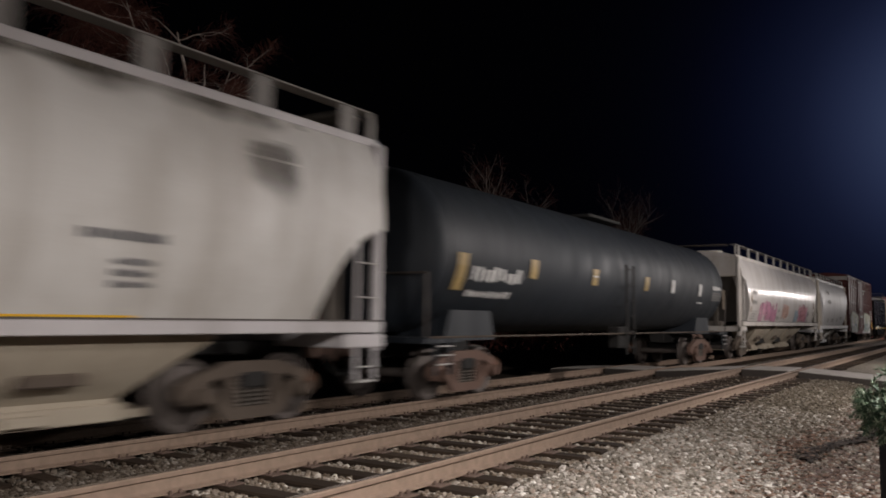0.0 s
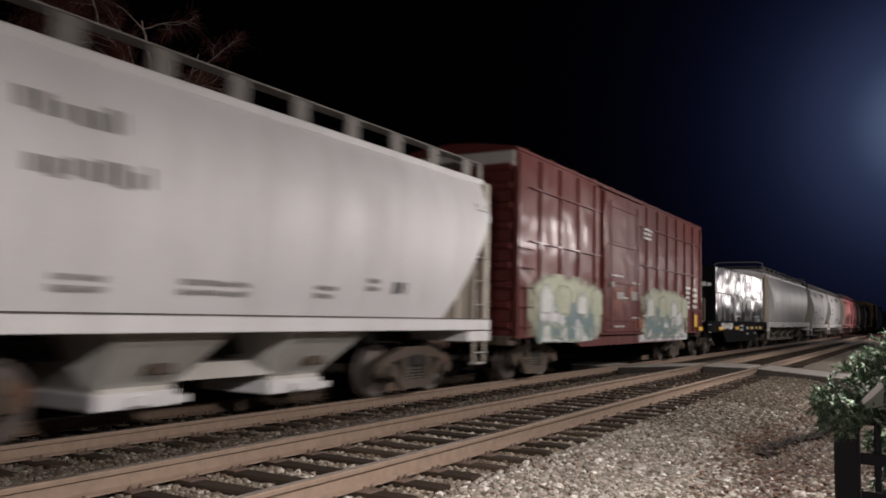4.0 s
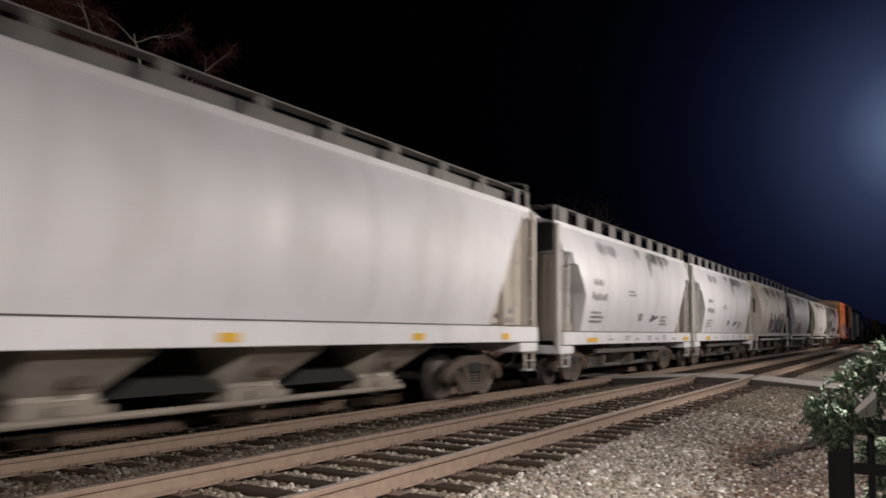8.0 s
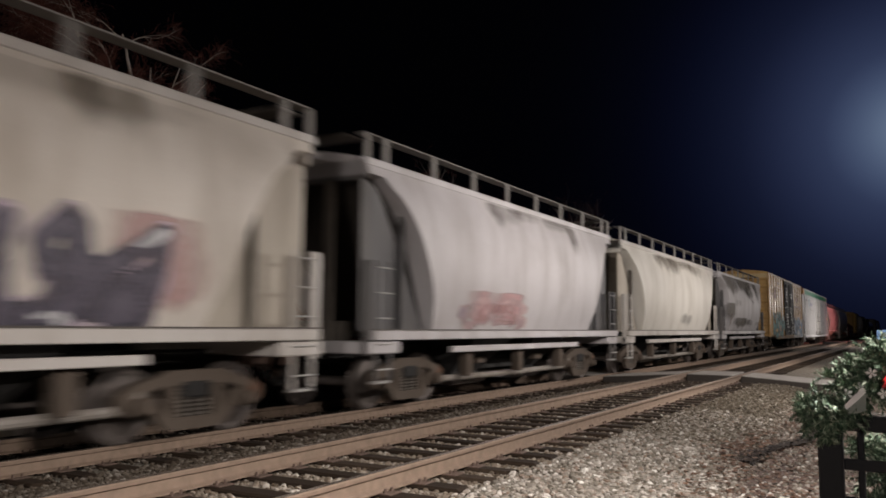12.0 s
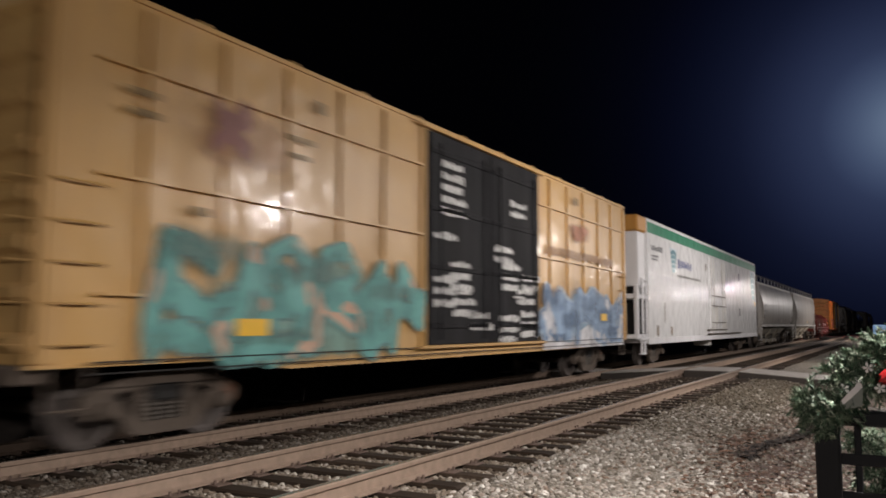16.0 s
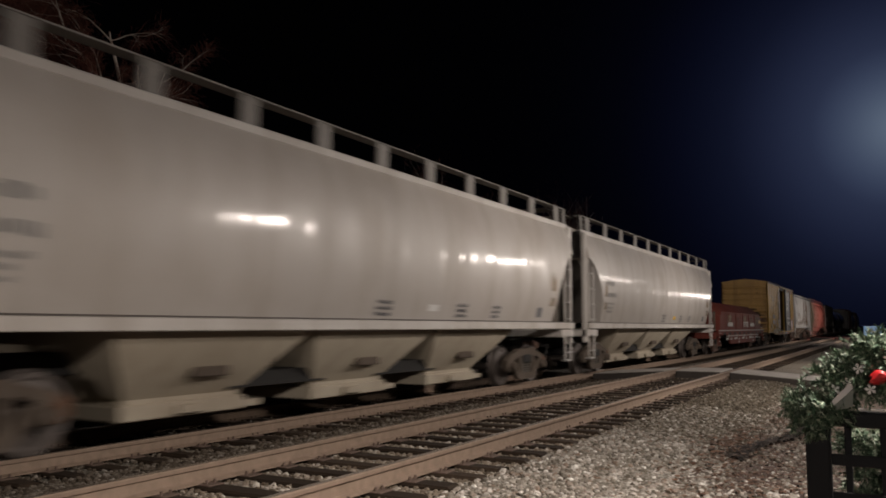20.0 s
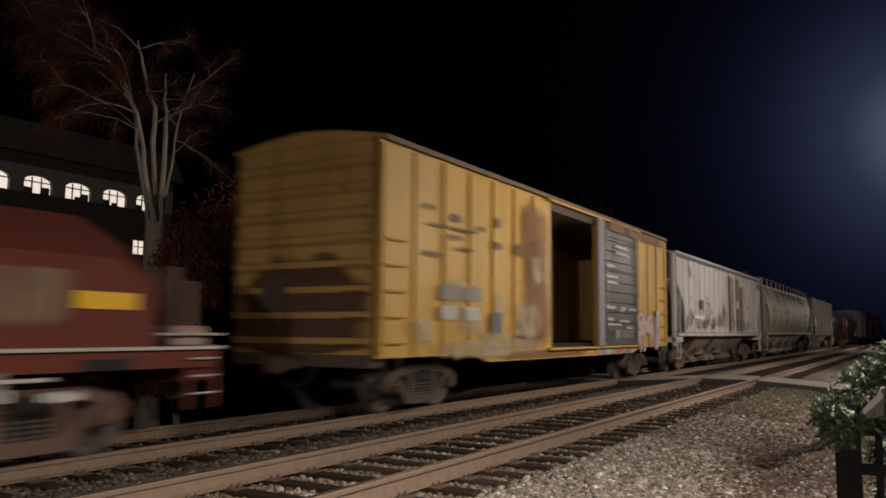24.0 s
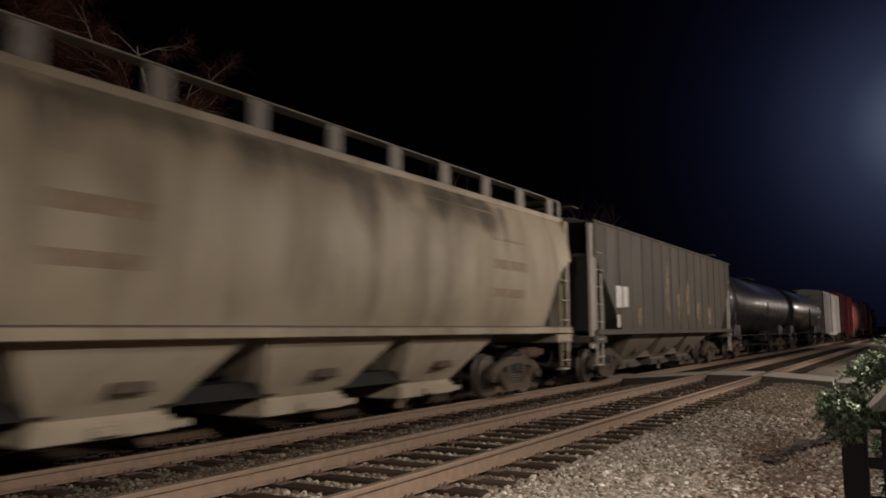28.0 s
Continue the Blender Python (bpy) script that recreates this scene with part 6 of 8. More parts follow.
# two grey glossy hoppers
for k, (a, b) in enumerate(((252.9, 270.95), (272.05, 290.45))):
    c, L, w = hopper("covered_hopper", "glossy warm-grey covered hopper car with arched ends", a, b, GREY, 4.12, (1.34, 1.50), 3, "arc", 3.35, 1.4, bay_mat=BAY, trim=DULL_TRIM, dark=GRIMED, bay_w=1.0, gate_mat=BAY, ridge_mat=M["black"])
    arch_bloom(c, w, L)
    bars(c, w, 1.65, 2.62, 0.9, 0.17, 1, M["stencil_faint"], 101 + k)
    bars(c, w, 1.65, 2.28, 0.9, 0.13, 1, M["stencil_faint"], 103 + k)
    bars(c, w, 1.65, 2.05, 0.8, 0.07, 3, M["stencil_faint"], 105 + k)
    for x in (8.6, 11.4, 13.0):
        bars(c, w, x, 1.78, 0.5, 0.06, 3, M["stencil_dark"], round(107 + x))
    block(c, w, L - 2.55, L - 2.25, 1.62, 1.85, M["stencil_dark"], "stencil")
    block(c, w, 10.3, 10.7, 1.68, 1.80, M["yellow"] if k else M["stencil_white"], "reflector", "small patch")

# maroon coil car with a hipped hood
RUSTWASH = soak("rust_wash", (0.28, 0.13, 0.09), 0.9, 0.25, 0.6, 1.6, 0.6, top=0.25)
CHALK_2 = soak("chalk_white_wash", (0.62, 0.56, 0.52), 1.4, 0.06, 0.8, 2.2, 0.8, top=0.06)
c, L, w = coil_car("coil_car", "maroon coil car with a hipped hood and white lettering panels", 291.3, 307.6, MAROON, MAROON, MAROON, (0.8, 15.32), (1.20, 2.66), slant=0.22, posts=0, chamfer=0.5, sill_z=0.50)
for k in range(5):
    block(c, lambda z: 1.59, 2.6 + k * 2.5, 4.6 + k * 2.5, 1.3, 2.05, RUSTWASH if k % 2 else OCHRE, "patch", "washed-out rusty paint", 0.004)
    bars(c, lambda z: 1.60, 2.2 + k * 2.6, 0.72, 1.1, 0.11, 1, M["stencil_white"], 121 + k)
    bars(c, lambda z: 1.60, 3.6 + k * 2.6, 0.70, 0.5, 0.10, 1 + k % 2, M["stencil_white"], 126 + k)
    block(c, lambda z: 1.60, 2.9 + k * 2.6, 3.2 + k * 2.6, 0.78, 1.0, M["stencil_faint"], "stencil", "pale round stencil", 0.006)
for x in (3.3, 5.6, 7.9, 10.2, 12.5):
    part("hood_rib", Geo().box(x - 0.05, x + 0.05, -1.61, -1.575, 1.26, 2.12, 0.012), MAROON, c)
for xa, xb in ((2.6, 4.6), (10.3, 12.4)):
    block(c, lambda z: 1.60, xa, xb, 1.40, 1.64, CHALK_2, "lettering_panel", "long chalk-white lettering panel", 0.02)
    bars(c, lambda z: 1.60, xa + 0.25, 1.45, xb - xa - 0.5, 0.13, 1, M["stencil_white"], round(60 + xa), proud=0.024)
for z in (1.42, 1.53, 1.63):
    block(c, lambda z: 1.60, 7.9, 9.5, z, z + 0.035, M["stencil_white"], "stencil", "white painted line", 0.02)
block(c, lambda z: 1.60, 9.25, 9.85, 1.36, 1.72, CHALK_2, "emblem", "pale painted blotch", 0.022)
part("edge_strip", Geo().box(0.02, L - 0.02, -1.66, -1.645, 1.185, 1.225, 0.005), M["rung"], c, "pale strip along the sill edge")
# thin black plates on the sill stand in for dark holes
for k in range(9):
    part("slot_plate", Geo().box(1.6 + k * 1.6, 2.2 + k * 1.6, -1.606, -1.595, 0.98, 1.10, 0.004), M["black"], c, "black plate standing for a dark slot")
part("sill_ledge", Geo().box(2.2, L - 2.2, -1.63, -1.602, 0.90, 0.94, 0.006), DULL_TRIM, c, "pale ledge on the sill")
block(c, lambda z: 1.60, L - 2.0, L - 1.25, 1.62, 1.80, M["yellow"], "reflector", "yellow reflective patch", 0.01)
part("end_housing", Geo().box(L - 0.62, L - 0.08, -1.45, -0.7, 1.20, 1.46, 0.04), paint("dusty_rose_housing", (0.36, 0.25, 0.21), 0.6, 0.5, 0.5), c, "dusty brake housing")
part("end_hand_rail", Geo().tube([(L - 0.9, -1.52, 1.36), (L + 0.1, -1.52, 1.36), (L + 0.1, 1.5, 1.36)], 0.018), M["rung"], c)
part("brake_wheel", Geo().lathe_y([(0.22, -0.02), (0.26, -0.02), (0.26, 0.02), (0.22, 0.02)], 16, 0, 0), M["truck_rust"], c, m=pose(L - 0.1, -0.4, 1.9, 0, 0, 90))
for y in (-1.3, -0.4, 0.8):
    part("end_stanchion", Geo().box(L - 0.30, L - 0.2, y - 0.05, y + 0.05, 1.2, 2.0, 0.012), M["truck_rust"], c)
for y in (-1.0, 0.0, 1.0):
    part("end_brace", Geo().prism([(0.1, 1.3), (0.5, 1.3), (1.6, 2.4), (1.2, 2.4)], y - 0.06, y + 0.06), MAROON, c)

# yellow boxcar with its door slid open
c, L, w = boxcar("boxcar", "yellow boxcar with an open doorway and a dark sliding door", 310.9, 327.65, YELLOW_2, 0.82, 4.58, 18, [(9.98, 13.3, BLACKDOOR, "dark slid-open door")], (), YEL_END, paint("brown_roof_paint", (0.26, 0.17, 0.12), 0.6, 0.5, 0.3, (0.12, 0.07, 0.05)), end_ribs=8, open_door=(6.95, 9.98))
lining = paint("grey_lining_board", (0.74, 0.74, 0.68), 0.7, 0.4, 0.4, (0.44, 0.42, 0.37))
for k in range(19):
    z = 1.2 + k * 0.15
    part("lining_board", Geo().box(7.2, 9.18, 0.60, 0.66, z, z + 0.138, 0.008), lining, c)
part("inner_bulkhead", Geo().box(9.2, 12.05, 0.58, 0.66, 1.16, 4.0, 0.02), lining, c, "grey inner door panel")
part("inner_lock", Geo().box(9.75, 10.35, 0.54, 0.578, 2.72, 2.96, 0.01), M["black"], c, "black lock plate")
part("door_jamb", Geo().box(9.72, 10.14, -1.75, -1.66, 1.06, 4.42, 0.015), paint("grey_jamb", (0.26, 0.26, 0.26), 0.5), c, "grey door edge post")
for z in [1.4 + 0.28 * k for k in range(11)]:
    part("door_slat", Geo().box(10.1, 13.2, -1.70, -1.66, z, z + 0.03, 0.008), BLACKDOOR, c)
for x, z, wd in ((11.1, 3.76, 1.4), (11.1, 3.58, 1.4), (10.35, 3.2, 0.8), (10.3, 2.9, 1.0), (10.4, 2.74, 0.9), (10.3, 2.06, 0.9), (11.5, 2.06, 0.5), (12.2, 2.04, 0.7), (10.4, 1.74, 0.5), (11.4, 1.7, 1.0), (10.4, 1.6, 1.2), (12.0, 1.52, 0.7)):
    bars(c, w, x, z, wd, 0.075, 1, M["stencil_white"], round(130 + 7 * x + 10 * z), proud=0.16)
block(c, w, 10.4, 13.2, 1.1, 1.6, CHALK, "patch", "washed-out pale paint", 0.15)
for k, (xa, xb, za, zb) in enumerate(((1.9, 3.1, 1.7, 2.55), (2.2, 3.9, 1.2, 1.8), (3.8, 4.6, 1.5, 2.4), (4.9, 6.6, 1.3, 2.6), (5.6, 6.5, 2.5, 3.4), (0.6, 1.9, 1.2, 1.7), (4.6, 6.4, 0.9, 1.4))):
    block(c, w, xa, xb, za, zb, CHALK, "patch", "washed-out pale paint", 0.058 + 0.001 * k)
graffiti(c, w, 13.3, 15.6, 0.92, 2.0, (S_PALEPINK, PINK_HAZE, S_WHITE, spray("spray_whitish_pink", (0.60, 0.46, 0.44))), 3, 132, "pale pink spray-painted shapes", 0.06, 0.35)
block(c, w, 9.9, 11.2, 0.84, 1.0, S_BLUE, "graffiti_tag", "", 0.03)
block(c, w, 11.4, 12.8, 0.84, 1.0, S_ROSE, "graffiti_tag", "", 0.03)
PALEWEAR = soak("pale_yellow_wear", (0.62, 0.52, 0.34), 0.8, 0.25, 0.75, 2.4, 0.7, top=0.25)
BROWN_INK = plain("brown_black_stencil", (0.055, 0.036, 0.018), 0.6, 0.0, 6, 0.5, 0.05)
for k, (x, z, wd, h) in enumerate(((1.2, 3.55, 0.5, 0.09), (2.15, 3.44, 0.5, 0.13), (1.45, 3.27, 1.85, 0.06), (2.1, 3.10, 0.55, 0.08), (2.5, 2.92, 0.65, 0.07), (1.25, 2.73, 0.75, 0.08),
                                   (3.95, 3.52, 0.3, 0.17), (3.9, 3.06, 0.35, 0.16), (4.85, 3.0, 0.4, 0.24), (3.3, 3.36, 0.25, 0.1))):
    bars(c, w, x, z, wd, h, 1, BROWN_INK, 133 + k, proud=0.06)
SLATE_WASH = soak("slate_wash", (0.33, 0.33, 0.31), 1.6, 0.05, 0.85, 3.0, 0.8, top=0.05)
for x in (1.8, 2.65):
    block(c, w, x, x + 0.72, 1.98, 2.26, SLATE_WASH, "placard", "faded slate-grey placard", 0.066)
    block(c, w, x, x + 0.70, 1.62, 1.88, soak("pale_blue_placard", (0.60, 0.60, 0.58), 1.6, 0.05, 0.9, 3.0, 0.8, top=0.05) if x < 2 else bpy.data.materials["pale_blue_placard"], "placard", "pale worn placard", 0.066)
block(c, w, 3.8, 4.25, 1.36, 1.80, M["stencil_dark"], "placard", "dark square placard", 0.066)
block(c, w, 5.0, 5.3, 1.5, 1.66, BROWN_INK, "stencil", "small dark patch", 0.066)
for k, (xa, xb, za, zb) in enumerate(((0.9, 6.9, 0.84, 1.35), (5.6, 6.3, 2.3, 3.3), (4.4, 6.6, 1.1, 2.2), (0.9, 1.7, 1.1, 1.7), (3.0, 5.2, 1.0, 1.5))):
    block(c, w, xa, xb, za, zb, PALEWEAR, "worn_patch", "pale worn paint", 0.0685 + 0.0006 * k)
for x in (5.4, 6.5, 13.9, 14.8, 15.8):
    for z in (1.7, 2.5, 3.3):
        part("dent", Geo().box(x - 0.2, x + 0.2, -1.575, -1.552, z, z + 0.03, 0.008), YEL_END, c, "dented crease in the sheet")

g = Geo().prism([(-1.42, 1.04), (1.42, 1.04), (1.42, 2.7), (-1.42, 2.7)], 0, 0.004)
part("end_grime", g, soak("end_grime", (0.15, 0.075, 0.052), 1.5, 0.06, 0.9, 1.2, 0.5, top=0.4), c, "rust-brown grime on the end", pose(-0.07, 0, 0, 0, 0, 90))
SCORCH = soak("orange_brown_grime", (0.30, 0.13, 0.05), 1.1, 0.12, 0.8, 1.2, 0.25, top=0.12)
block(c, w, 5.2, 6.93, 0.95, 4.4, SCORCH, "grime", "orange-brown grime", 0.062)
block(c, lambda z: 1.58, 3.5, 10.0, 0.83, 1.02, SCORCH, "grime", "orange-brown grime", 0.006)
EAVE = paint("dull_brown_eave", (0.21, 0.14, 0.095), 0.65, 0.5, 0.4, (0.10, 0.065, 0.045))
part("eave_strip", Geo().box(0.05, L - 0.05, -1.652, -1.60, 4.50, 4.592, 0.006), EAVE, c, "dull brown strip along the eave")
for xa, xb in ((9.9, 13.4), (13.4, L - 0.3)):
    block(c, w, xa, xb, 4.2, 4.48, SCORCH, "grime", "brown grime under the eave", 0.16 if xa < 13 else 0.062)
block(c, w, L - 2.2, L - 0.9, 0.86, 2.0, PINK_HAZE, "graffiti_tag", "pale pink haze of paint", 0.057)

# rust-streaked ribbed hopper
c, L, w = hopper("covered_hopper", "ribbed white covered hopper car with broad rust streaks", 329.0, 346.5, RUSTY, 4.30, (1.30, 1.42), 3, "slant", 3.40, 2.2, plates=0, ribs=19, bay_mat=BAY_RUST, trim=RUSTY, bay_w=0.92, truck_key="truck_rust", roof_bar=False, rib_d=0.022, gate_mat=BAY_RUST, gusset=("side", RUSTY))
BANDS = soak("brown_rust_band", (0.25, 0.145, 0.09), 1.25, 0.05, 0.85, 2.6, 0.10, 0.8, soft=0.4)
SPOT = soak("soft_rust_spot", (0.20, 0.115, 0.065), 1.0, 0.4, 0.7, 1.8, 0.6, top=0.4)
block(c, w, 0.1, L - 0.1, 4.12, 4.25, DARKGREY, "roof_edge_strip", "dark strip under the roof edge", 0.03)
for k, (xa, xb, za, zb, mt, nm, lab) in enumerate((
        (8.5, 9.6, 1.45, 4.1, BANDS, "rust_run", "broad rust-brown band"), (9.15, 10.2, 1.45, 4.1, BANDS, "rust_run", "rust-brown band"),
        (9.2, 9.66, 1.45, 3.3, OCHRE, "stain", "tan stain"), (10.4, 11.35, 1.45, 4.1, BANDS, "rust_run", "rust-brown band"), (11.3, 12.25, 1.45, 3.7, BANDS, "rust_run", "rust-brown band"), (7.4, 8.0, 1.45, 3.0, SPOT, "rust_run", "soft rust stain"),
        (6.5, 7.3, 1.45, 2.5, SPOT, "rust_run", "soft rust stain"), (1.5, 2.6, 1.5, 2.4, SPOT, "stain", "tan stain"), (1.5, 2.15, 3.2, 4.1, SPOT, "stain", "rust stain"), (1.6, 2.2, 2.4, 2.95, SMEAR, "stain", ""), (3.9, 4.7, 1.45, 2.2, SPOT, "stain", ""), (5.3, 6.1, 1.45, 2.3, SPOT, "stain", ""),
        (3.2, 4.05, 2.32, 2.72, RUST, "stain", "rust stain"), (3.2, 3.55, 2.3, 2.55, SMEAR, "stain", "grey smear"), (2.4, 2.7, 2.75, 3.0, SMEAR, "stain", ""), (2.3, 5.2, 1.5, 1.9, OCHRE, "stain", "tan stain"),
        (5.0, 5.35, 2.0, 2.6, OCHRE, "stain", ""), (5.9, 6.2, 1.6, 2.1, OCHRE, "stain", ""), (4.2, 4.5, 2.3, 2.6, SMEAR, "stain", ""), (7.6, 8.1, 1.6, 3.5, SMEAR, "stain", ""),
        (12.4, 12.7, 2.6, 3.6, OCHRE, "stain", ""), (13.4, 13.7, 1.5, 2.0, SMEAR, "stain", ""), (15.0, 15.3, 3.3, 3.8, SMEAR, "stain", ""))):
    block(c, w, xa, xb, za, zb, mt, nm, lab, 0.003 if xb - xa > 1 else 0.066)
block(c, w, 2.3, 4.0, 1.95, 2.09, M["stencil_white"], "stencil", "white painted strip", 0.07)
mot = random.Random(61)
CHIP = soak("worn_tan_patch", (0.33, 0.24, 0.16), 0.9, 0.2, 0.7, 2.6, 0.6, top=0.2)
PALE = soak("worn_white_patch", (0.70, 0.69, 0.66), 0.9, 0.2, 0.7, 2.6, 0.6, top=0.2)
for k in range(30):
    xa, za = 1.08 + mot.randrange(17) * 0.861 + mot.uniform(0.0, 0.25), mot.choice((1.5, 1.6, 1.7, 1.9, 2.2, 2.5)) + mot.uniform(-0.1, 0.1)
    block(c, w, xa, xa + mot.uniform(0.25, 0.62), za, za + mot.uniform(0.15, 0.55), (CHIP, SMEAR, PALE, OCHRE)[k % 4], "worn_patch", "worn paint patch", 0.004 + 0.0003 * k)
block(c, w, L - 1.7, L - 0.1, 3.55, 4.2, SPOT, "stain", "rust stain", 0.066)
block(c, w, L - 3.2, L - 2.8, 1.6, 1.8, SMEAR, "stain", "", 0.066)
block(c, w, 0.3, L - 0.3, 1.45, 2.4, soak("tan_wash", (0.36, 0.27, 0.18), 0.62, 0.3, 0.6, 1.3, 0.3, top=0.5), "stain", "tan weathering along the lower sheets", 0.0025)
bars(c, w, 4.4, 2.75, 0.5, 0.12, 5, M["stencil_faint"], 141, proud=0.07)
bars(c, w, 12.2, 1.75, 1.6, 0.10, 2, M["stencil_dark"], 142, proud=0.07)
block(c, w, 10.5, 10.92, 2.55, 2.88, M["stencil_white"], "placard", "white placard", 0.075)

# tan hopper
c, L, w = hopper("covered_hopper", "tan covered hopper car with dark weather streaks", 347.95, 369.0, TAN, 4.14, (1.36, 1.50), 4, "arc", 3.1, 1.45, bay_mat=BAY, trim=TAN, gate_mat=BAY, bay_w=0.92, end_sheet=PALEBEIGE, ridge_mat=M["black"])
block(c, w, 13.2, 18.0, 2.6, 4.1, SLUDGE, "grease_run", "brown-black grease under the roof edge", 0.0075)
for q, (xa, xb) in enumerate(((2.0, 4.2), (7.0, 8.8), (16.0, 19.0))):
    block(c, w, xa, xb, 1.55, 3.4, CHIP if q < 2 else OCHRE, "stain", "yellow-brown streaks", 0.003)
for q, a in enumerate((1.0, 4.0, 7.0, 9.6, 12.2, 14.6, 16.8)):
    stain(c, w, a, a + (1.6 if q % 2 else 1.0), 2.4, 4.1, 151 + q, soak("soot_run", (0.15, 0.12, 0.10), 0.7, 0.8, 0.7) if q == 0 else bpy.data.materials["soot_run"])
bars(c, w, 2.6, 2.9, 1.0, 0.12, 3, M["stencil_dark"], 155)
block(c, w, 0.4, L - 0.4, 3.3, 4.1, STAIN, "grease_run", "dark grime under the roof edge", 0.004)

# dark ribbed hopper, two black tank cars, and the rest of the train
c, L, w = hopper("covered_hopper", "dark grey ribbed covered hopper car", 370.6, 387.8, ASH, 4.30, (1.30, 1.42), 3, "slant", 3.5, 2.2, plates=0, ribs=15, bay_mat=paint("dark_tan_bay", (0.17, 0.14, 0.105), 0.65, 0.5, 0.5), roof_bar=False, rib_d=0.018, bay_w=0.98, end_sheet=paint("navy_end_paint", (0.035, 0.036, 0.046), 0.6, 0.4, 0.4), gate_mat=ASH, posts=DULL_TRIM)
for xa, xb, za, zb in ((1.65, 2.15, 2.05, 2.66), (2.25, 2.72, 2.08, 2.66), (1.7, 1.95, 1.5, 1.85)):
    block(c, w, xa, xb, za, zb, M["stencil_white"], "placard", "white painted block", 0.022)
for q, (xa, xb, za, zb) in enumerate(((6.5, 7.3, 1.6, 3.9), (7.9, 8.6, 1.5, 2.9), (9.2, 9.9, 1.6, 3.4), (10.8, 11.4, 1.5, 2.6), (12.4, 13.4, 1.45, 2.4), (3.4, 4.2, 1.45, 2.2))):
    block(c, w, xa, xb, za, zb, CHIP, "worn_patch", "worn tan streak", 0.02)
c, L, w = tank_car("tank_car", "glossy black tank car", 389.2, 406.6, TANK_BLACK)
c, L, w = tank_car("tank_car", "glossy black tank car with a white band", 407.9, 425.2, TANK_BLACK)
block(c, w, 14.6, 16.2, 1.5, 3.9, M["stencil_white"], "white_band", "white painted band", 0.01)
boxcar("boxcar", "pale grey boxcar towards the rear", 426.6, 441.0, LILAC, 0.8, 4.6, 14, [(6.0, 9.0, LILAC, "pale grey sliding door")])
boxcar("boxcar", "oxide-red boxcar towards the rear", 442.4, 458.0, BROWN, 0.8, 5.0, 14, [(6.8, 9.8, BROWN, "oxide-red sliding door")])
hopper("covered_hopper", "grey covered hopper car towards the rear", 459.4, 477.6, GREY, 4.12, (1.37, 1.5), 3, "arc", 2.95, 1.75, bay_mat=BAY)
boxcar("boxcar", "oxide-red boxcar towards the rear", 479.0, 495.6, BROWN, 0.8, 5.0, 14, [(6.8, 9.8, BROWN, "oxide-red sliding door")])
hopper("covered_hopper", "grey covered hopper car towards the rear", 497.0, 515.0, GREY, 4.12, (1.37, 1.5), 3, "arc", 2.95, 1.75, bay_mat=BAY)


# ---- lamps along the path ----
LAMP_ON = glow("lit_lamp_glass", (1.0, 0.95, 0.90), 30.0)


def street_lamp(x, y, z):
    t = thing("street_lamp", "black iron street lamp with a lit globe", "street lamp", "lamps along the path", (x, y - 0.55, -0.42))
    h = z + 0.42
    pole = Geo().cyl((0, 0, 0), (0, 0, 0.7), 0.11, 14, 0.08).cyl((0, 0, 0.7), (0, 0, h + 0.1), 0.055, 12, 0.045)
    part("pole", pole, M["black"], t)
    part("arm", Geo().tube([(0, 0, h + 0.05), (0, 0.3, h + 0.32), (0, 0.55, h + 0.28)], 0.03, 8), M["black"], t)
    part("shade", Geo().cyl((0, 0.55, h + 0.13), (0, 0.55, h + 0.3), 0.24, 18, 0.06), M["black"], t, "black metal shade")
    rings = [[(0.17 * math.sin(a) * math.cos(6.2832 * i / 16), 0.55 + 0.17 * math.sin(a) * math.sin(6.2832 * i / 16), h + 0.17 * math.cos(a)) for i in range(16)] for a in [0.15 + k * 0.35 for k in range(9)]]
    globe = part("globe", Geo().loft(rings), LAMP_ON, t, "glowing glass globe")
    globe.visible_shadow = False


for q in LAMPS:
    street_lamp(*q[:3])


# ---- road crossing signal ----
def crossing_signal(x, y):
    t = thing("crossing_signal", "road crossing signal mast with red flashing lamps", "crossing signal", at=(x, y, -0.2))
    part("mast", Geo().cyl((0, 0, 0), (0, 0, 4.0), 0.06, 12), M["steel"], t)
    for s in (-1, 1):
        d = part("lamp_hood", Geo().cyl((0, s * 0.38, 2.7), (0.12, s * 0.38, 2.7), 0.26, 18), M["black"], t)
        part("lamp_lens", Geo().cyl((0.122, s * 0.38, 2.7), (0.14, s * 0.38, 2.7), 0.14, 16), glow("red_lens", (1.0, 0.02, 0.01), 12.0), d, "red lit lens")
        b = Geo().box(-0.02, 0.02, -0.6, 0.6, -0.09, 0.09, 0.01)
        part("cross_board", b, M["stencil_white"], t, "white crossbuck board", pose(0.0, 0, 3.6, s * 45, 0, 0))


crossing_signal(109.0, -2.2)


def blue_sign(x, y, z):
    t = thing("sign", "small pale blue sign board on a post", "sign", at=(x, y, -0.4))
    part("post", Geo().cyl((0, 0, 0), (0, 0, z + 0.4), 0.03, 8), M["steel"], t)
    part("board", Geo().box(-0.02, 0.02, -0.42, 0.42, z + 0.22, z + 0.75, 0.015), plain("sign_blue", (0.20, 0.42, 0.80), 0.4, 0, 3, 0.15, 0.05, 0.8), t)
    part("sign_mark", Geo().box(-0.03, -0.021, -0.3, 0.3, z + 0.42, z + 0.5), M["stencil_white"], t)


blue_sign(49.0, 0.75, 0.95)


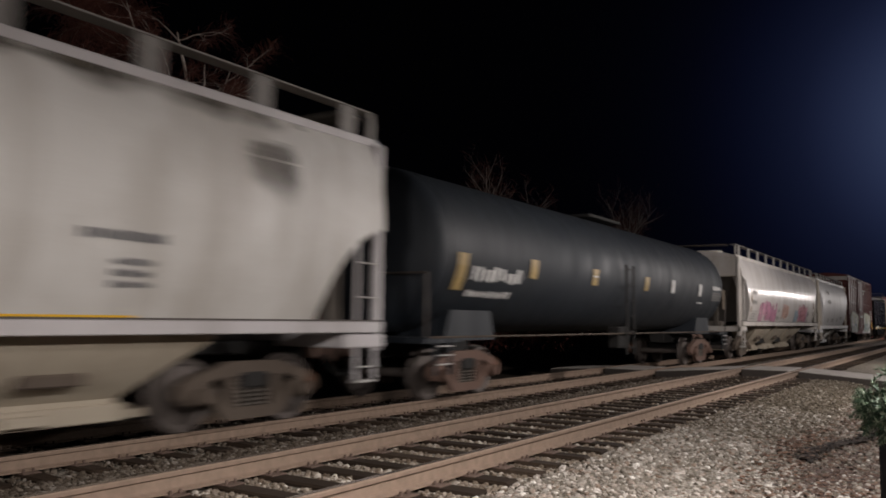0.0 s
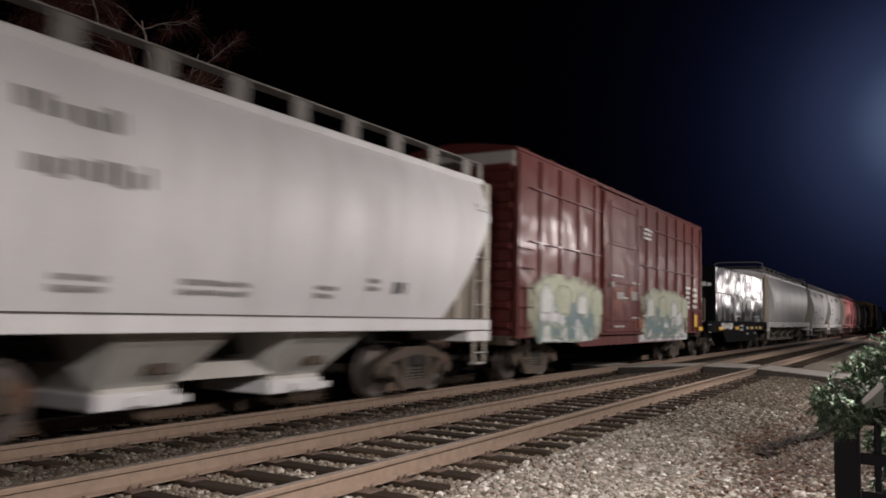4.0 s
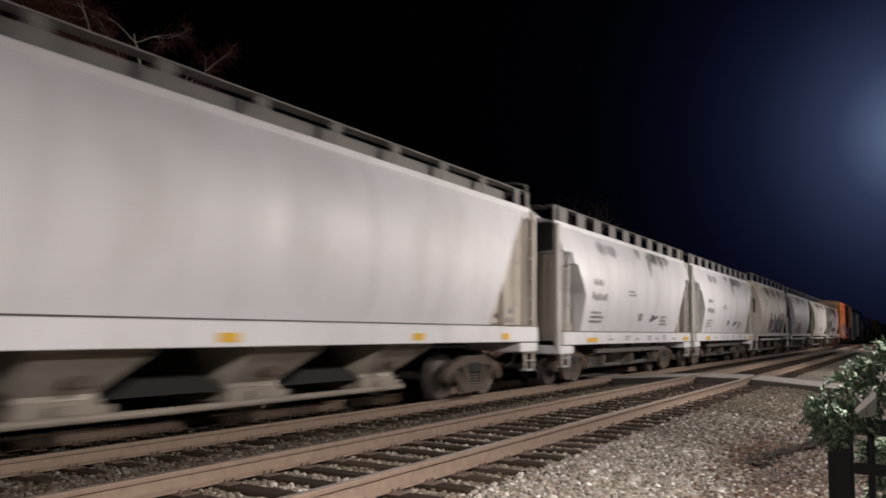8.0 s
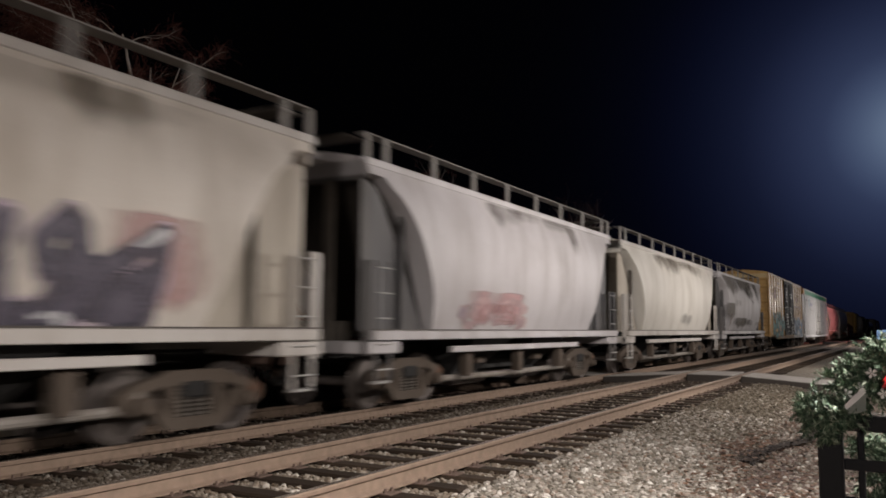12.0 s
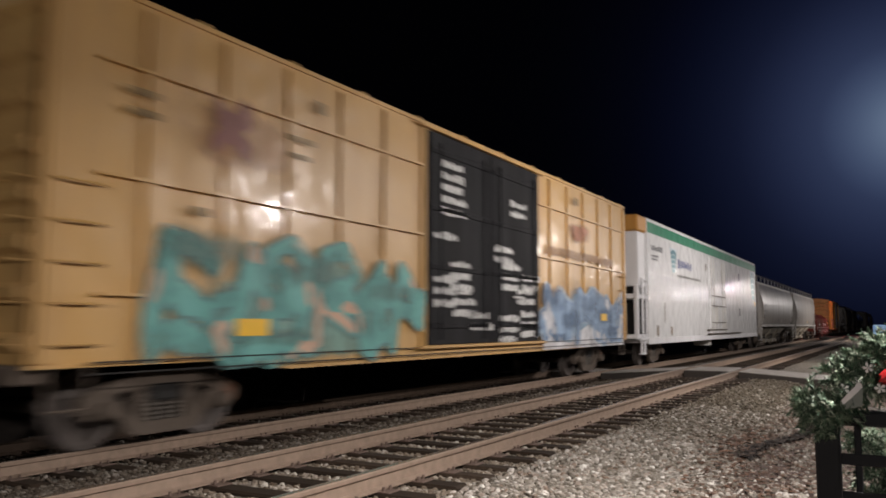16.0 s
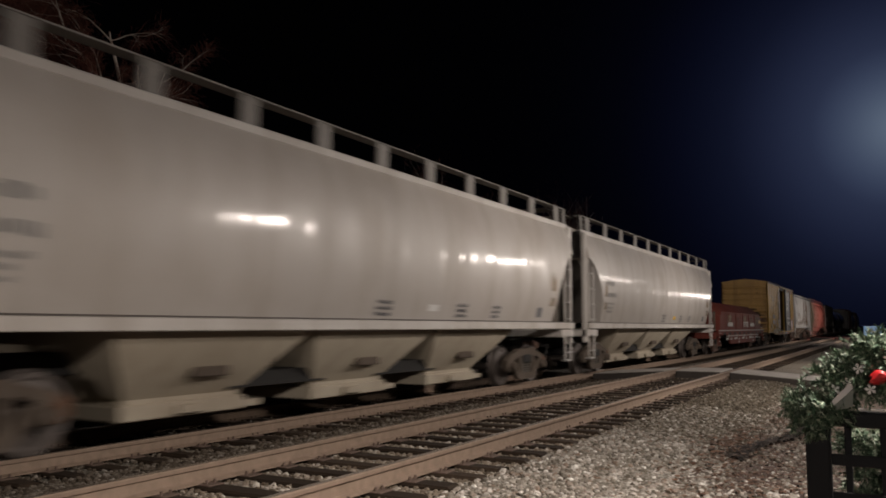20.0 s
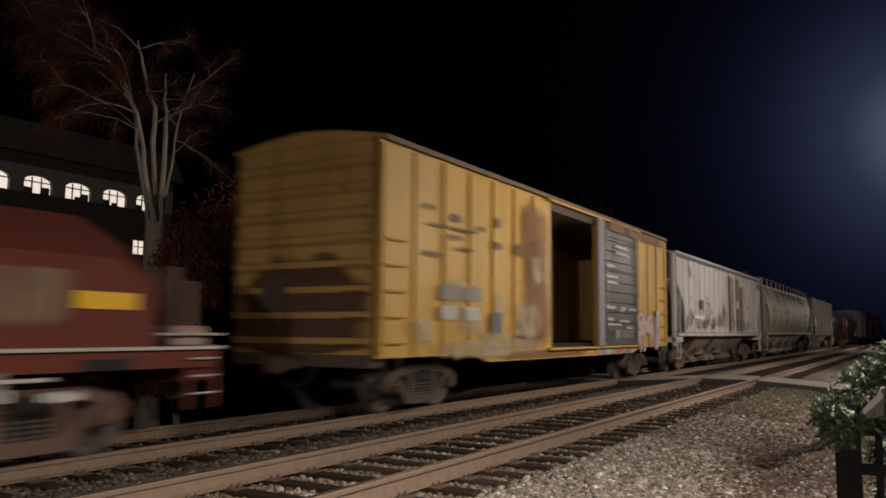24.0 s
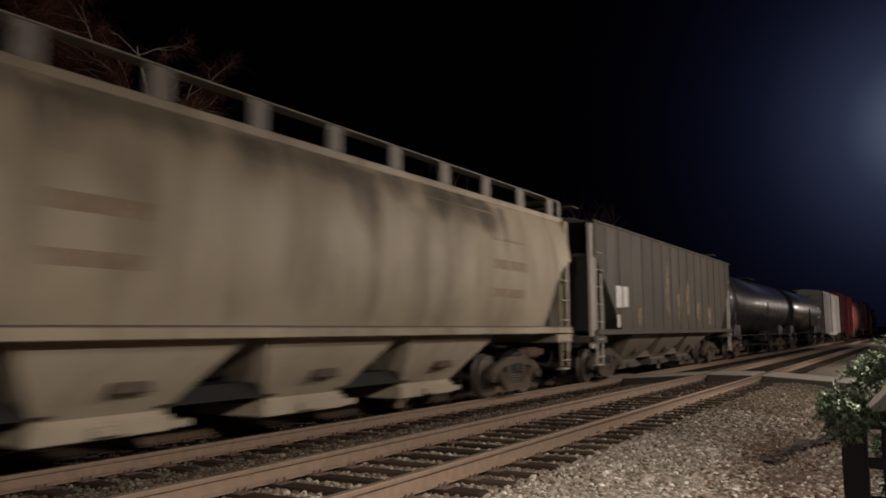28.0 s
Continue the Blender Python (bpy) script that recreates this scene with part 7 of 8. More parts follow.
# ---- beyond the line: the tree, other bare trees, the building with lit windows ----
BARK = plain("grey_brown_bark", (0.46, 0.40, 0.35), 0.9, 0, 14, 0.5, 0.6)
TWIG = pieces("red_brown_twigs", [(0.13, 0.043, 0.032), (0.16, 0.060, 0.043), (0.11, 0.052, 0.04)], 0.9)


def bare_tree(name, x, y, h, stems, seed, spread, twigs, label):
    rnd = random.Random(seed)
    base = ground_z(x, y)
    t = thing(name, label, "tree", "trees beyond the line", (x, y, base - 0.1))
    trunk, limbs, fine = Geo(), Geo(), Geo()
    tips = []

    def limb(p, d, length, r, depth, g):
        n = 5
        q = Vector(p)
        d = Vector(d).normalized()
        for k in range(n):
            nd = (d + Vector((rnd.uniform(-1, 1), rnd.uniform(-1, 1), rnd.uniform(-0.3, 0.6))) * 0.16).normalized()
            e = q + nd * length / n
            g.cyl(q, e, r * (1 - 0.75 * k / n), 7 if depth == 0 else 5, r * (1 - 0.75 * (k + 1) / n))
            if depth < 3 and k >= (2 if depth == 0 else 1):
                for _ in range(2 if depth < 2 else 1):
                    side = Vector((rnd.uniform(-1, 1), rnd.uniform(-1, 1), rnd.uniform(-0.1, 0.8)))
                    limb(q, (nd + side * spread), length * rnd.uniform(0.38, 0.6), r * 0.42 * (1 - 0.5 * k / n), depth + 1, limbs)
            if depth >= 2:
                tips.append((tuple(q), tuple(e)))
            q, d = e, nd
    for i in range(stems):
        a = 6.28 * i / stems + rnd.uniform(-0.4, 0.4)
        lean = 0.13 if stems > 1 else 0.03
        limb((0.15 * math.cos(a), 0.15 * math.sin(a), 0), (lean * math.cos(a) - 0.07, lean * math.sin(a), 1), h * rnd.uniform(0.8, 1.0), 0.17, 0, trunk)
    for _ in range(twigs):
        p, e = rnd.choice(tips)
        s = rnd.random()
        q = Vector(p).lerp(Vector(e), s)
        d = Vector((rnd.uniform(-1, 1), rnd.uniform(-1, 1), rnd.uniform(-0.5, 0.9))).normalized() * rnd.uniform(0.3, 0.9)
        m = q + d * 0.5 + Vector((rnd.uniform(-1, 1), rnd.uniform(-1, 1), rnd.uniform(-1, 1))) * 0.08
        e2 = q + d
        sd = d.cross(Vector((rnd.uniform(-1, 1), rnd.uniform(-1, 1), 1))).normalized() * 0.009
        fine.add([tuple(q - sd), tuple(q + sd), tuple(m + sd * 0.7), tuple(m - sd * 0.7), tuple(e2)], [(0, 1, 2, 3), (3, 2, 4)])
    part("trunk", trunk, BARK, t)
    tagged(part("branchwork", limbs, BARK, t), kind="stuff")
    tagged(part("crown", fine, TWIG, t, "fine red-brown bare twigs"), kind="stuff")


def clump_tree():
    """The tree across the line: five pale stems from one foot, a drooping red-brown crown on one side, thin twigs on the other."""
    rnd = random.Random(12)
    X, Y = 13.1, 16.0
    base = ground_z(X, Y)
    t = thing("tree", "bare multi-stemmed tree with a red-brown crown, faintly lit", "tree", "trees beyond the line", (X, Y, base - 0.1))
    h0 = 3.7 - base
    foot = Geo().cyl((0, 0, 0), (0.0, 0, h0 * 0.5), 0.34, 12, 0.27).cyl((0, 0, h0 * 0.5), (0, 0, h0 + 0.25), 0.27, 12, 0.24)
    part("trunk", foot, BARK, t)
    limbs, fine = Geo(), Geo()
    ends = []

    def stem(pts, r0, r1):
        pts = [Vector(p) for p in pts]
        g, n = Geo(), len(pts) - 1
        sub = []
        for a, b in zip(pts, pts[1:]):
            for q in range(3):
                sub.append(a.lerp(b, q / 3) + Vector((rnd.uniform(-1, 1), rnd.uniform(-1, 1), 0)) * 0.05)
        sub.append(pts[-1])
        for q, (a, b) in enumerate(zip(sub, sub[1:])):
            s0, s1 = q / (len(sub) - 1), (q + 1) / (len(sub) - 1)
            g.cyl(a, b, r0 + (r1 - r0) * s0, 8, r0 + (r1 - r0) * s1)
        part("stem", g, BARK, t)
        return sub
    z = h0 - 0.05
    stems = [stem([(-0.08, -0.1, z), (-0.50, -0.15, z + 1.62), (-0.66, 0, z + 2.88), (-0.95, 0.1, z + 3.61), (-1.75, 0.2, z + 4.15)], 0.085, 0.018),
             stem([(0.0, 0.05, z), (-0.06, 0.1, z + 1.98), (-0.22, 0.0, z + 3.15), (-0.6, 0, z + 4.14), (-0.75, 0, z + 4.68)], 0.095, 0.015),
             stem([(0.05, -0.08, z), (0.12, -0.1, z + 2.52), (0.16, 0, z + 3.42), (0.2, 0.1, z + 4.14)], 0.075, 0.015),
             stem([(0.1, 0.0, z), (0.52, 0.1, z + 1.80), (0.72, 0.2, z + 2.88), (1.30, 0.3, z + 4.50)], 0.06, 0.012),
             stem([(-0.04, 0.1, z), (-0.4, 0.3, z + 2.16), (-0.55, 0.4, z + 3.60), (-0.9, 0.5, z + 4.41)], 0.055, 0.012)]

    def branch(p, d, length, r, droop, depth):
        q, d = Vector(p), Vector(d).normalized()
        for k in range(5):
            d = (d + Vector((rnd.uniform(-1, 1), rnd.uniform(-1, 1), rnd.uniform(-1, 1))) * 0.17 + Vector((0, 0, -droop))).normalized()
            e = q + d * length / 5
            limbs.cyl(q, e, r * (1 - 0.8 * k / 5), 5, r * (1 - 0.8 * (k + 1) / 5))
            ends.append((q.copy(), e.copy(), droop))
            if depth < 2 and k:
                branch(e, d + Vector((rnd.uniform(-1, 1), rnd.uniform(-1, 1), rnd.uniform(-0.6, 0.8))) * 0.8, length * rnd.uniform(0.35, 0.55), r * 0.5, droop, depth + 1)
            q = e
    for s, count in zip(stems, (7, 4, 3, 4, 5)):
        for _ in range(count):
            p = s[rnd.randrange(len(s) // 2 - 1, len(s))]
            side = -1 if s in (stems[0], stems[4]) or rnd.random() < 0.35 else 1
            branch(p, (side * rnd.uniform(0.5, 1.1), rnd.uniform(-0.5, 0.5), rnd.uniform(0.1, 0.8)), rnd.uniform(1.2, 2.0) if side < 0 else rnd.uniform(0.8, 1.7), 0.015, 0.10 if side < 0 else 0.04, 0)
    low = [s[len(s) // 2] for s in (stems[0], stems[3])]
    branch(low[0], (-1, 0, 0.35), 2.4, 0.02, 0.07, 0)
    branch(low[1], (1, 0.1, 0.3), 1.9, 0.015, 0.05, 0)
    for _ in range(24000):
        a, b, droop = rnd.choice(ends)
        if droop < 0.06 and rnd.random() < 0.65:
            continue
        q = a.lerp(b, rnd.random()) + Vector((rnd.gauss(0, 1), rnd.gauss(0, 1), rnd.gauss(0, 1))) * 0.09
        d = ((b - a).normalized() * 0.9 + Vector((rnd.gauss(0, 0.6), rnd.gauss(0, 0.6), rnd.gauss(-0.1, 0.5)))).normalized() * rnd.uniform(0.12, 0.42)
        m = q + d * 0.5 + Vector((rnd.uniform(-1, 1), rnd.uniform(-1, 1), rnd.uniform(-1, 1))) * 0.06
        sd = d.cross(Vector((rnd.uniform(-1, 1), rnd.uniform(-1, 1), 1))).normalized() * 0.0048
        fine.add([tuple(q - sd), tuple(q + sd), tuple(m + sd * 0.8), tuple(m - sd * 0.8), tuple(q + d + Vector((0, 0, -0.06)))], [(0, 1, 2, 3), (3, 2, 4)])
    tagged(part("branchwork", limbs, BARK, t), kind="stuff")
    tagged(part("crown", fine, TWIG, t, "fine red-brown bare twigs"), kind="stuff")


clump_tree()
bare_tree("tree", 40.0, 23.0, 7.5, 3, 9, 1.2, 5000, "bare dark tree behind the line")
bare_tree("tree", 62.0, 24.0, 9.5, 3, 10, 1.2, 5000, "bare dark tree behind the line")


SHRUB = pieces("dark_red_shrub", [(0.28, 0.09, 0.075), (0.34, 0.115, 0.095), (0.20, 0.085, 0.07)], 0.9)


def shrub(x, y, h, seed, reach=1.4):
    rnd = random.Random(seed)
    g = Geo()
    for _ in range(4200 if reach > 1 else 15000):
        a, r = rnd.uniform(0, 6.28), rnd.uniform(0, 1) ** 0.6 * h * reach
        z = rnd.uniform(0.42, 1) * h * (1.05 - 0.35 * (r / (h * reach)) ** 2) * rnd.uniform(0.6, 1.0)
        q = Vector((r * math.cos(a), r * math.sin(a), z))
        d = Vector((rnd.uniform(-1, 1), rnd.uniform(-1, 1), rnd.uniform(-0.2, 1))) * 0.22
        sd = d.cross(Vector((0.3, 0.5, 1))).normalized() * 0.022
        g.add([tuple(q - d * 0.5), tuple(q + sd), tuple(q + d * 0.5), tuple(q - sd)], [(0, 1, 2, 3)])
    t = thing("shrub", "dark red-brown shrub beyond the line", "shrub", "shrubs beyond the line", (x, y, ground_z(x, y) - 0.1))
    tagged(part("foliage", g, SHRUB, t), kind="stuff")
    for k in range(6):
        a = k * 1.05
        part("stem", Geo().cyl((0, 0, 0), (0.36 * reach * h * math.cos(a), 0.36 * reach * h * math.sin(a), 0.7 * h), 0.04, 5, 0.015), BARK, t)


for k, (x, y, h) in enumerate(((24, 19, 3.2), (28.5, 20, 2.8), (33, 19.5, 3.4), (38, 20.5, 3.0), (44, 20, 3.6), (52, 21, 4.2), (60, 21, 4.6))):
    shrub(x, y, h, 40 + k)
for k, (x, y, h) in enumerate(((15.3, 15.7, 6.5), (17.4, 16.1, 6.7), (19.8, 16.3, 6.9), (12.85, 14.7, 5.5))):
    shrub(x, y, h, 60 + k, 0.3 if h > 6 else 0.17)


def building():
    t = thing("building", "dark building with a row of lit arched windows", "building", at=(0, 0, 0))
    Y, z0, z1 = 40.0, 0.0, 10.4
    xs = [20.35 + 2.37 * k for k in range(5)] + [32.1]
    hw, sill_z, spring = 0.80, 8.36, 9.0
    stone = plain("unlit_plaster", (0.05, 0.044, 0.04), 0.9, 0, 2, 0.4, 0.2)
    # piers and arches paler in colour, standing for light on the wall there
    pale = plain("lit_plaster", (0.20, 0.18, 0.165), 0.9, 0, 2, 0.4, 0.2)
    n = 10
    edges = [14.0] + [q for x in xs for q in (x - hw, x + hw)] + [34.0]
    for a, b in zip(edges[::2], edges[1::2]):
        part("wall_pier", Geo().box(a, b, Y, Y + 0.4, sill_z, z1 - 0.6), pale, t)
    part("wall", Geo().box(14.0, 34.0, Y, Y + 0.4, z0, sill_z), stone, t)
    part("wall_head", Geo().box(14.0, 34.0, Y, Y + 0.4, z1 - 0.6, z1), stone, t)
    for x in xs:
        arc = [(x - hw * math.cos(math.pi * k / n), spring + 0.32 * math.sin(math.pi * k / n)) for k in range(n + 1)]
        part("wall_arch", Geo().prism(arc + [(x + hw, z1 - 0.6), (x - hw, z1 - 0.6)], Y, Y + 0.4), pale, t)
    part("rear_wall", Geo().box(14, 34.0, Y + 8, Y + 8.4, z0, z1).box(14, 14.4, Y + 0.4, Y + 8, z0, z1).box(33.6, 34.0, Y + 0.4, Y + 8, z0, z1), stone, t)
    part("roof", Geo().prism([(13.6, z1), (34.4, z1), (33.5, z1 + 1.6), (14.5, z1 + 1.6)], Y - 0.5, Y + 8.6), plain("dark_roof", (0.06, 0.055, 0.05), 0.8, 0, 3), t)
    lit = glow("lit_window_glass", (1.0, 0.95, 0.88), 0.9)
    dark = plain("window_bar", (0.05, 0.045, 0.04), 0.6)
    for i, x in enumerate(xs):
        n = 10
        arc = [(x - hw * math.cos(math.pi * k / n), spring + 0.32 * math.sin(math.pi * k / n)) for k in range(n + 1)]
        w = part("window", Geo().prism(arc + [(x + hw, sill_z), (x - hw, sill_z)], Y + 0.22, Y + 0.25), lit, t, "lit arched window")
        for dx in (-hw / 3, hw / 3):
            part("mullion", Geo().box(x + dx - 0.03, x + dx + 0.03, Y + 0.16, Y + 0.215, sill_z, spring + 0.26), dark, w)
        part("transom", Geo().box(x - hw, x + hw, Y + 0.10, Y + 0.155, spring - 0.03, spring + 0.03), dark, w)
        for q, (ga, gb, gh) in enumerate(((-0.7, -0.2, 0.34), (-0.1, 0.25, 0.22), (0.3, 0.75, 0.42))):
            if (i + q) % 3:
                part("furniture_shadow", Geo().box(x + ga * hw / 0.8, x + gb * hw / 0.8, Y + 0.19, Y + 0.216, sill_z, sill_z + gh, 0.05), dark, w, "dark shape of furniture behind the glass")
        part("sill", Geo().box(x - hw - 0.1, x + hw + 0.1, Y - 0.12, Y + 0.02, sill_z - 0.12, sill_z, 0.02), stone, w)
    low = part("window", Geo().box(31.2, 31.9, Y - 0.02, Y - 0.004, 5.7, 6.5), lit, t, "lit lower window")
    part("mullion", Geo().box(31.5, 31.56, Y - 0.05, Y - 0.021, 5.7, 6.5), dark, low)
    part("transom", Geo().box(31.2, 31.9, Y - 0.075, Y - 0.051, 6.1, 6.16), dark, low)


building()


# ---- the fence post with its garland ----
FENCE = plain("black_green_fence_paint", (0.0065, 0.0075, 0.0095), 0.9, 0, 6, 0.3, 0.1)
NEEDLE = pieces("garland_needles", [(0.020, 0.048, 0.027), (0.050, 0.092, 0.054), (0.105, 0.155, 0.10), (0.17, 0.22, 0.15), (0.36, 0.40, 0.31)], 0.55, 60)


def fence(x, y):
    t = thing("fence", "black wooden garden fence with a square post", "fence", at=(x, y, -0.40))
    top = 1.37
    part("post", Geo().box(-0.045, 0.035, -0.03, 0.05, 0, top, 0.008), FENCE, t)
    part("post_cap", Geo().box(-0.052, 0.042, -0.037, 0.057, top, top + 0.02, 0.008), FENCE, t)
    part("top_rail", Geo().box(-0.03, 0.03, -1.6, -0.031, top - 0.05, top + 0.005, 0.008), FENCE, t)
    part("rail", Geo().box(-0.025, 0.025, -1.6, -0.031, 0.15, 0.21, 0.008), FENCE, t)
    for k in range(14):
        y0 = -0.085 - k * 0.11
        part("picket", Geo().box(-0.012, 0.012, y0 - 0.011, y0 + 0.011, 0.1, top - 0.05, 0.004), FENCE, t)
    for k in range(8):
        z = top - 0.185 - k * 0.13
        part("lattice_bar", Geo().box(-0.022, -0.0125, -1.6, -0.031, z, z + 0.04, 0.003), FENCE, t)
    return top - 0.40


FX, FY = 3.20, 0.225
fence_top = fence(FX, FY)


def garland():
    rnd = random.Random(77)
    t = thing("garland", "green fir garland with white flowers, a red bow and white ribbon", "garland", at=(FX, FY, fence_top))
    g, fl = Geo(), Geo()
    blobs = [((-0.06, 0.080, 0.012), 0.024, 55), ((-0.06, 0.05, 0.03), 0.03, 75), ((-0.06, 0.045, -0.015), 0.03, 75), ((-0.07, 0.005, 0.005), 0.036, 90), ((-0.07, 0.025, -0.05), 0.02, 40),
             ((-0.05, -0.045, 0.02), 0.036, 90), ((-0.02, -0.03, 0.13), 0.03, 50), ((-0.01, -0.075, 0.12), 0.045, 100), ((0, -0.12, 0.10), 0.055, 130), ((0, -0.13, 0.17), 0.045, 110), ((0, -0.17, 0.22), 0.04, 90),
             ((0, -0.20, 0.13), 0.065, 170), ((0, -0.22, 0.2), 0.05, 120), ((0, -0.30, 0.16), 0.075, 190), ((0, -0.42, 0.16), 0.075, 170), ((0, -0.58, 0.14), 0.075, 170), ((0, -0.76, 0.13), 0.075, 150), ((0, -1.0, 0.12), 0.075, 150), ((0, -1.25, 0.12), 0.075, 150),
             # these clumps stand for plants behind the fence and fill its gaps
             ((0.10, -0.16, -0.33), 0.05, 90), ((0.12, -0.26, -0.28), 0.06, 110), ((0.10, -0.10, -0.12), 0.05, 80), ((0.12, -0.20, -0.14), 0.06, 110), ((0.12, -0.13, -0.23), 0.05, 80),
             ((0.12, -0.32, -0.16), 0.07, 120), ((0.13, -0.40, -0.3), 0.07, 110), ((0.12, -0.22, -0.44), 0.06, 90), ((0.12, -0.12, -0.5), 0.05, 70)]
    for c, r, n in blobs:
        for _ in range(n):
            p = Vector(c) + Vector((rnd.gauss(0, 1), rnd.gauss(0, 1), rnd.gauss(0, 1))) * r * 0.5
            d = (p - Vector(c) + Vector((rnd.gauss(0, 1), rnd.gauss(0, 1), rnd.gauss(0, 1))) * 0.02).normalized()
            ln = rnd.uniform(0.022, 0.056)
            for k in range(8):
                q = p + d * ln * (0.15 + 0.85 * k / 7)
                for s in (-1, 1):
                    w = d.cross(Vector((rnd.uniform(-1, 1), rnd.uniform(-1, 1), rnd.uniform(-1, 1)))).normalized()
                    tip = q + w * s * 0.019 + d * 0.014
                    e = d.cross(w) * 0.0032
                    g.add([tuple(q - e), tuple(q + e), tuple(tip)], [(0, 1, 2)])
    tagged(part("needles", g, NEEDLE, t, smooth=False), kind="stuff")
    for k in range(9):
        p = Vector((-0.08 + rnd.uniform(-0.02, 0.02), -0.08 - 0.035 * k + rnd.uniform(-0.03, 0.03), 0.10 + 0.004 * k + rnd.uniform(-0.06, 0.09)))
        for j in range(5):
            a = j * 1.2566
            c = p + Vector((0, 0.008 * math.cos(a), 0.008 * math.sin(a)))
            fl.add([tuple(p), tuple(c + Vector((0.004, 0.008 * math.cos(a + 0.8), 0.008 * math.sin(a + 0.8)))), tuple(c * 1 + Vector((0.006, 0.012 * math.cos(a), 0.012 * math.sin(a)))), tuple(c + Vector((0.004, 0.008 * math.cos(a - 0.8), 0.008 * math.sin(a - 0.8))))], [(0, 1, 2, 3)])
    part("flower_spray", fl, plain("white_petal", (0.75, 0.74, 0.70), 0.6, 0, 20, 0.15, 0.05), t, "small white artificial flowers", smooth=False)["kind"] = "stuff"
    red = plain("red_satin", (0.36, 0.012, 0.014), 0.35, 0, 8, 0.2, 0.05)
    bow = Geo()
    for s, sz in ((-1, 1.0), (1, 0.9)):
        rings = []
        for k in range(7):
            u = k / 6
            fat = 0.006 + 0.022 * math.sin(math.pi * min(1, u * 0.8 + 0.08)) * sz
            cy, cz = -0.215 + s * 0.055 * u * sz, 0.13 + 0.012 * u - 0.02 * u * u
            rings.append([(-0.115 + 0.028 * math.cos(a), cy + 0.006 * math.sin(2 * a), cz + fat * math.sin(a)) for a in [6.2832 * i / 10 for i in range(10)]])
        bow.loft(rings)
    bow.box(-0.145, -0.11, -0.226, -0.204, 0.118, 0.142, 0.008)
    part("bow", bow, red, t, "red satin bow")
    satin = plain("white_ribbon", (0.62, 0.63, 0.62), 0.5, 0, 8, 0.15, 0.05)
    rib = Geo().loft([[(-0.12, -0.045, 0.045), (-0.115, -0.05, 0.03)], [(-0.13, -0.07, 0.075), (-0.12, -0.08, 0.058)], [(-0.12, -0.10, 0.105), (-0.115, -0.112, 0.092)]], cap=False, closed=False)
    r0 = part("ribbon", rib, satin, t, "white ribbon tail")
    # the fold's shade is put into its darker ribbon colour
    tail = Geo().loft([[(-0.115, -0.051, 0.03), (-0.10, -0.055, 0.015)], [(-0.118, -0.08, 0.057), (-0.10, -0.085, 0.02)], [(-0.113, -0.113, 0.091), (-0.10, -0.108, 0.03)]], cap=False, closed=False)
    part("ribbon_fold", tail, plain("shaded_ribbon_back", (0.16, 0.19, 0.17), 0.6, 0, 8, 0.15, 0.05), r0, "shaded green-grey ribbon fold")
    part("ribbon_trim", Geo().box(-0.045, -0.037, -0.6, -0.12, 0.012, 0.018, 0.002), M["stencil_white"], t)


garland()


# ---- ties, then loose stones ----
TIE = pieces("creosoted_tie", [(0.020, 0.013, 0.008), (0.030, 0.020, 0.013), (0.044, 0.030, 0.020)], 0.9, 18, False)
PLATE = plain("rusty_tie_plate", (0.13, 0.088, 0.068), 0.8, 0.1, 14)


def tie_mesh(seed):
    rnd = random.Random(seed)
    g = Geo().box(-0.115, 0.115, -1.3, 1.3, -0.355, -0.182, 0.018)
    g.v = [(x + rnd.uniform(-0.008, 0.008), y + rnd.uniform(-0.03, 0.03), z + rnd.uniform(-0.006, 0.004)) for x, y, z in g.v]
    me = g.mesh("tie")
    me.materials.append(TIE)
    return me


def plate_mesh():
    g = Geo()
    for s in (-0.7525, 0.7525):
        g.box(-0.095, 0.095, s - 0.18, s + 0.18, -0.183, -0.170, 0.004)
        for dy in (-0.1, 0.1):
            for dx in (-0.05, 0.05):
                g.cyl((dx, s + dy, -0.172), (dx, s + dy, -0.135), 0.014, 6)
    me = g.mesh("tie_plate")
    me.materials.append(PLATE)
    return me


TIES, PLATES = [tie_mesh(k) for k in range(5)], plate_mesh()
rnd = random.Random(3)
for tr, first in ((track_near, 0.1), (track_far, 0.35)):
    x, k = first - 1.1 - 0.54 * 24, 0
    while x < 70:
        if not (23.6 < x < 26.0 and tr is track_near):
            o = link_part("tie", TIES[k % 5], None, tr, "", pose(x + rnd.uniform(-0.02, 0.02), rnd.uniform(-0.04, 0.04), rnd.uniform(-0.008, 0.004), 0, 0, rnd.uniform(-1.0, 1.0)))
            if -2 < x < 30:
                link_part("tie_plate", PLATES, None, o, "", pose(0, 0, 0))
        x += 0.54
        k += 1


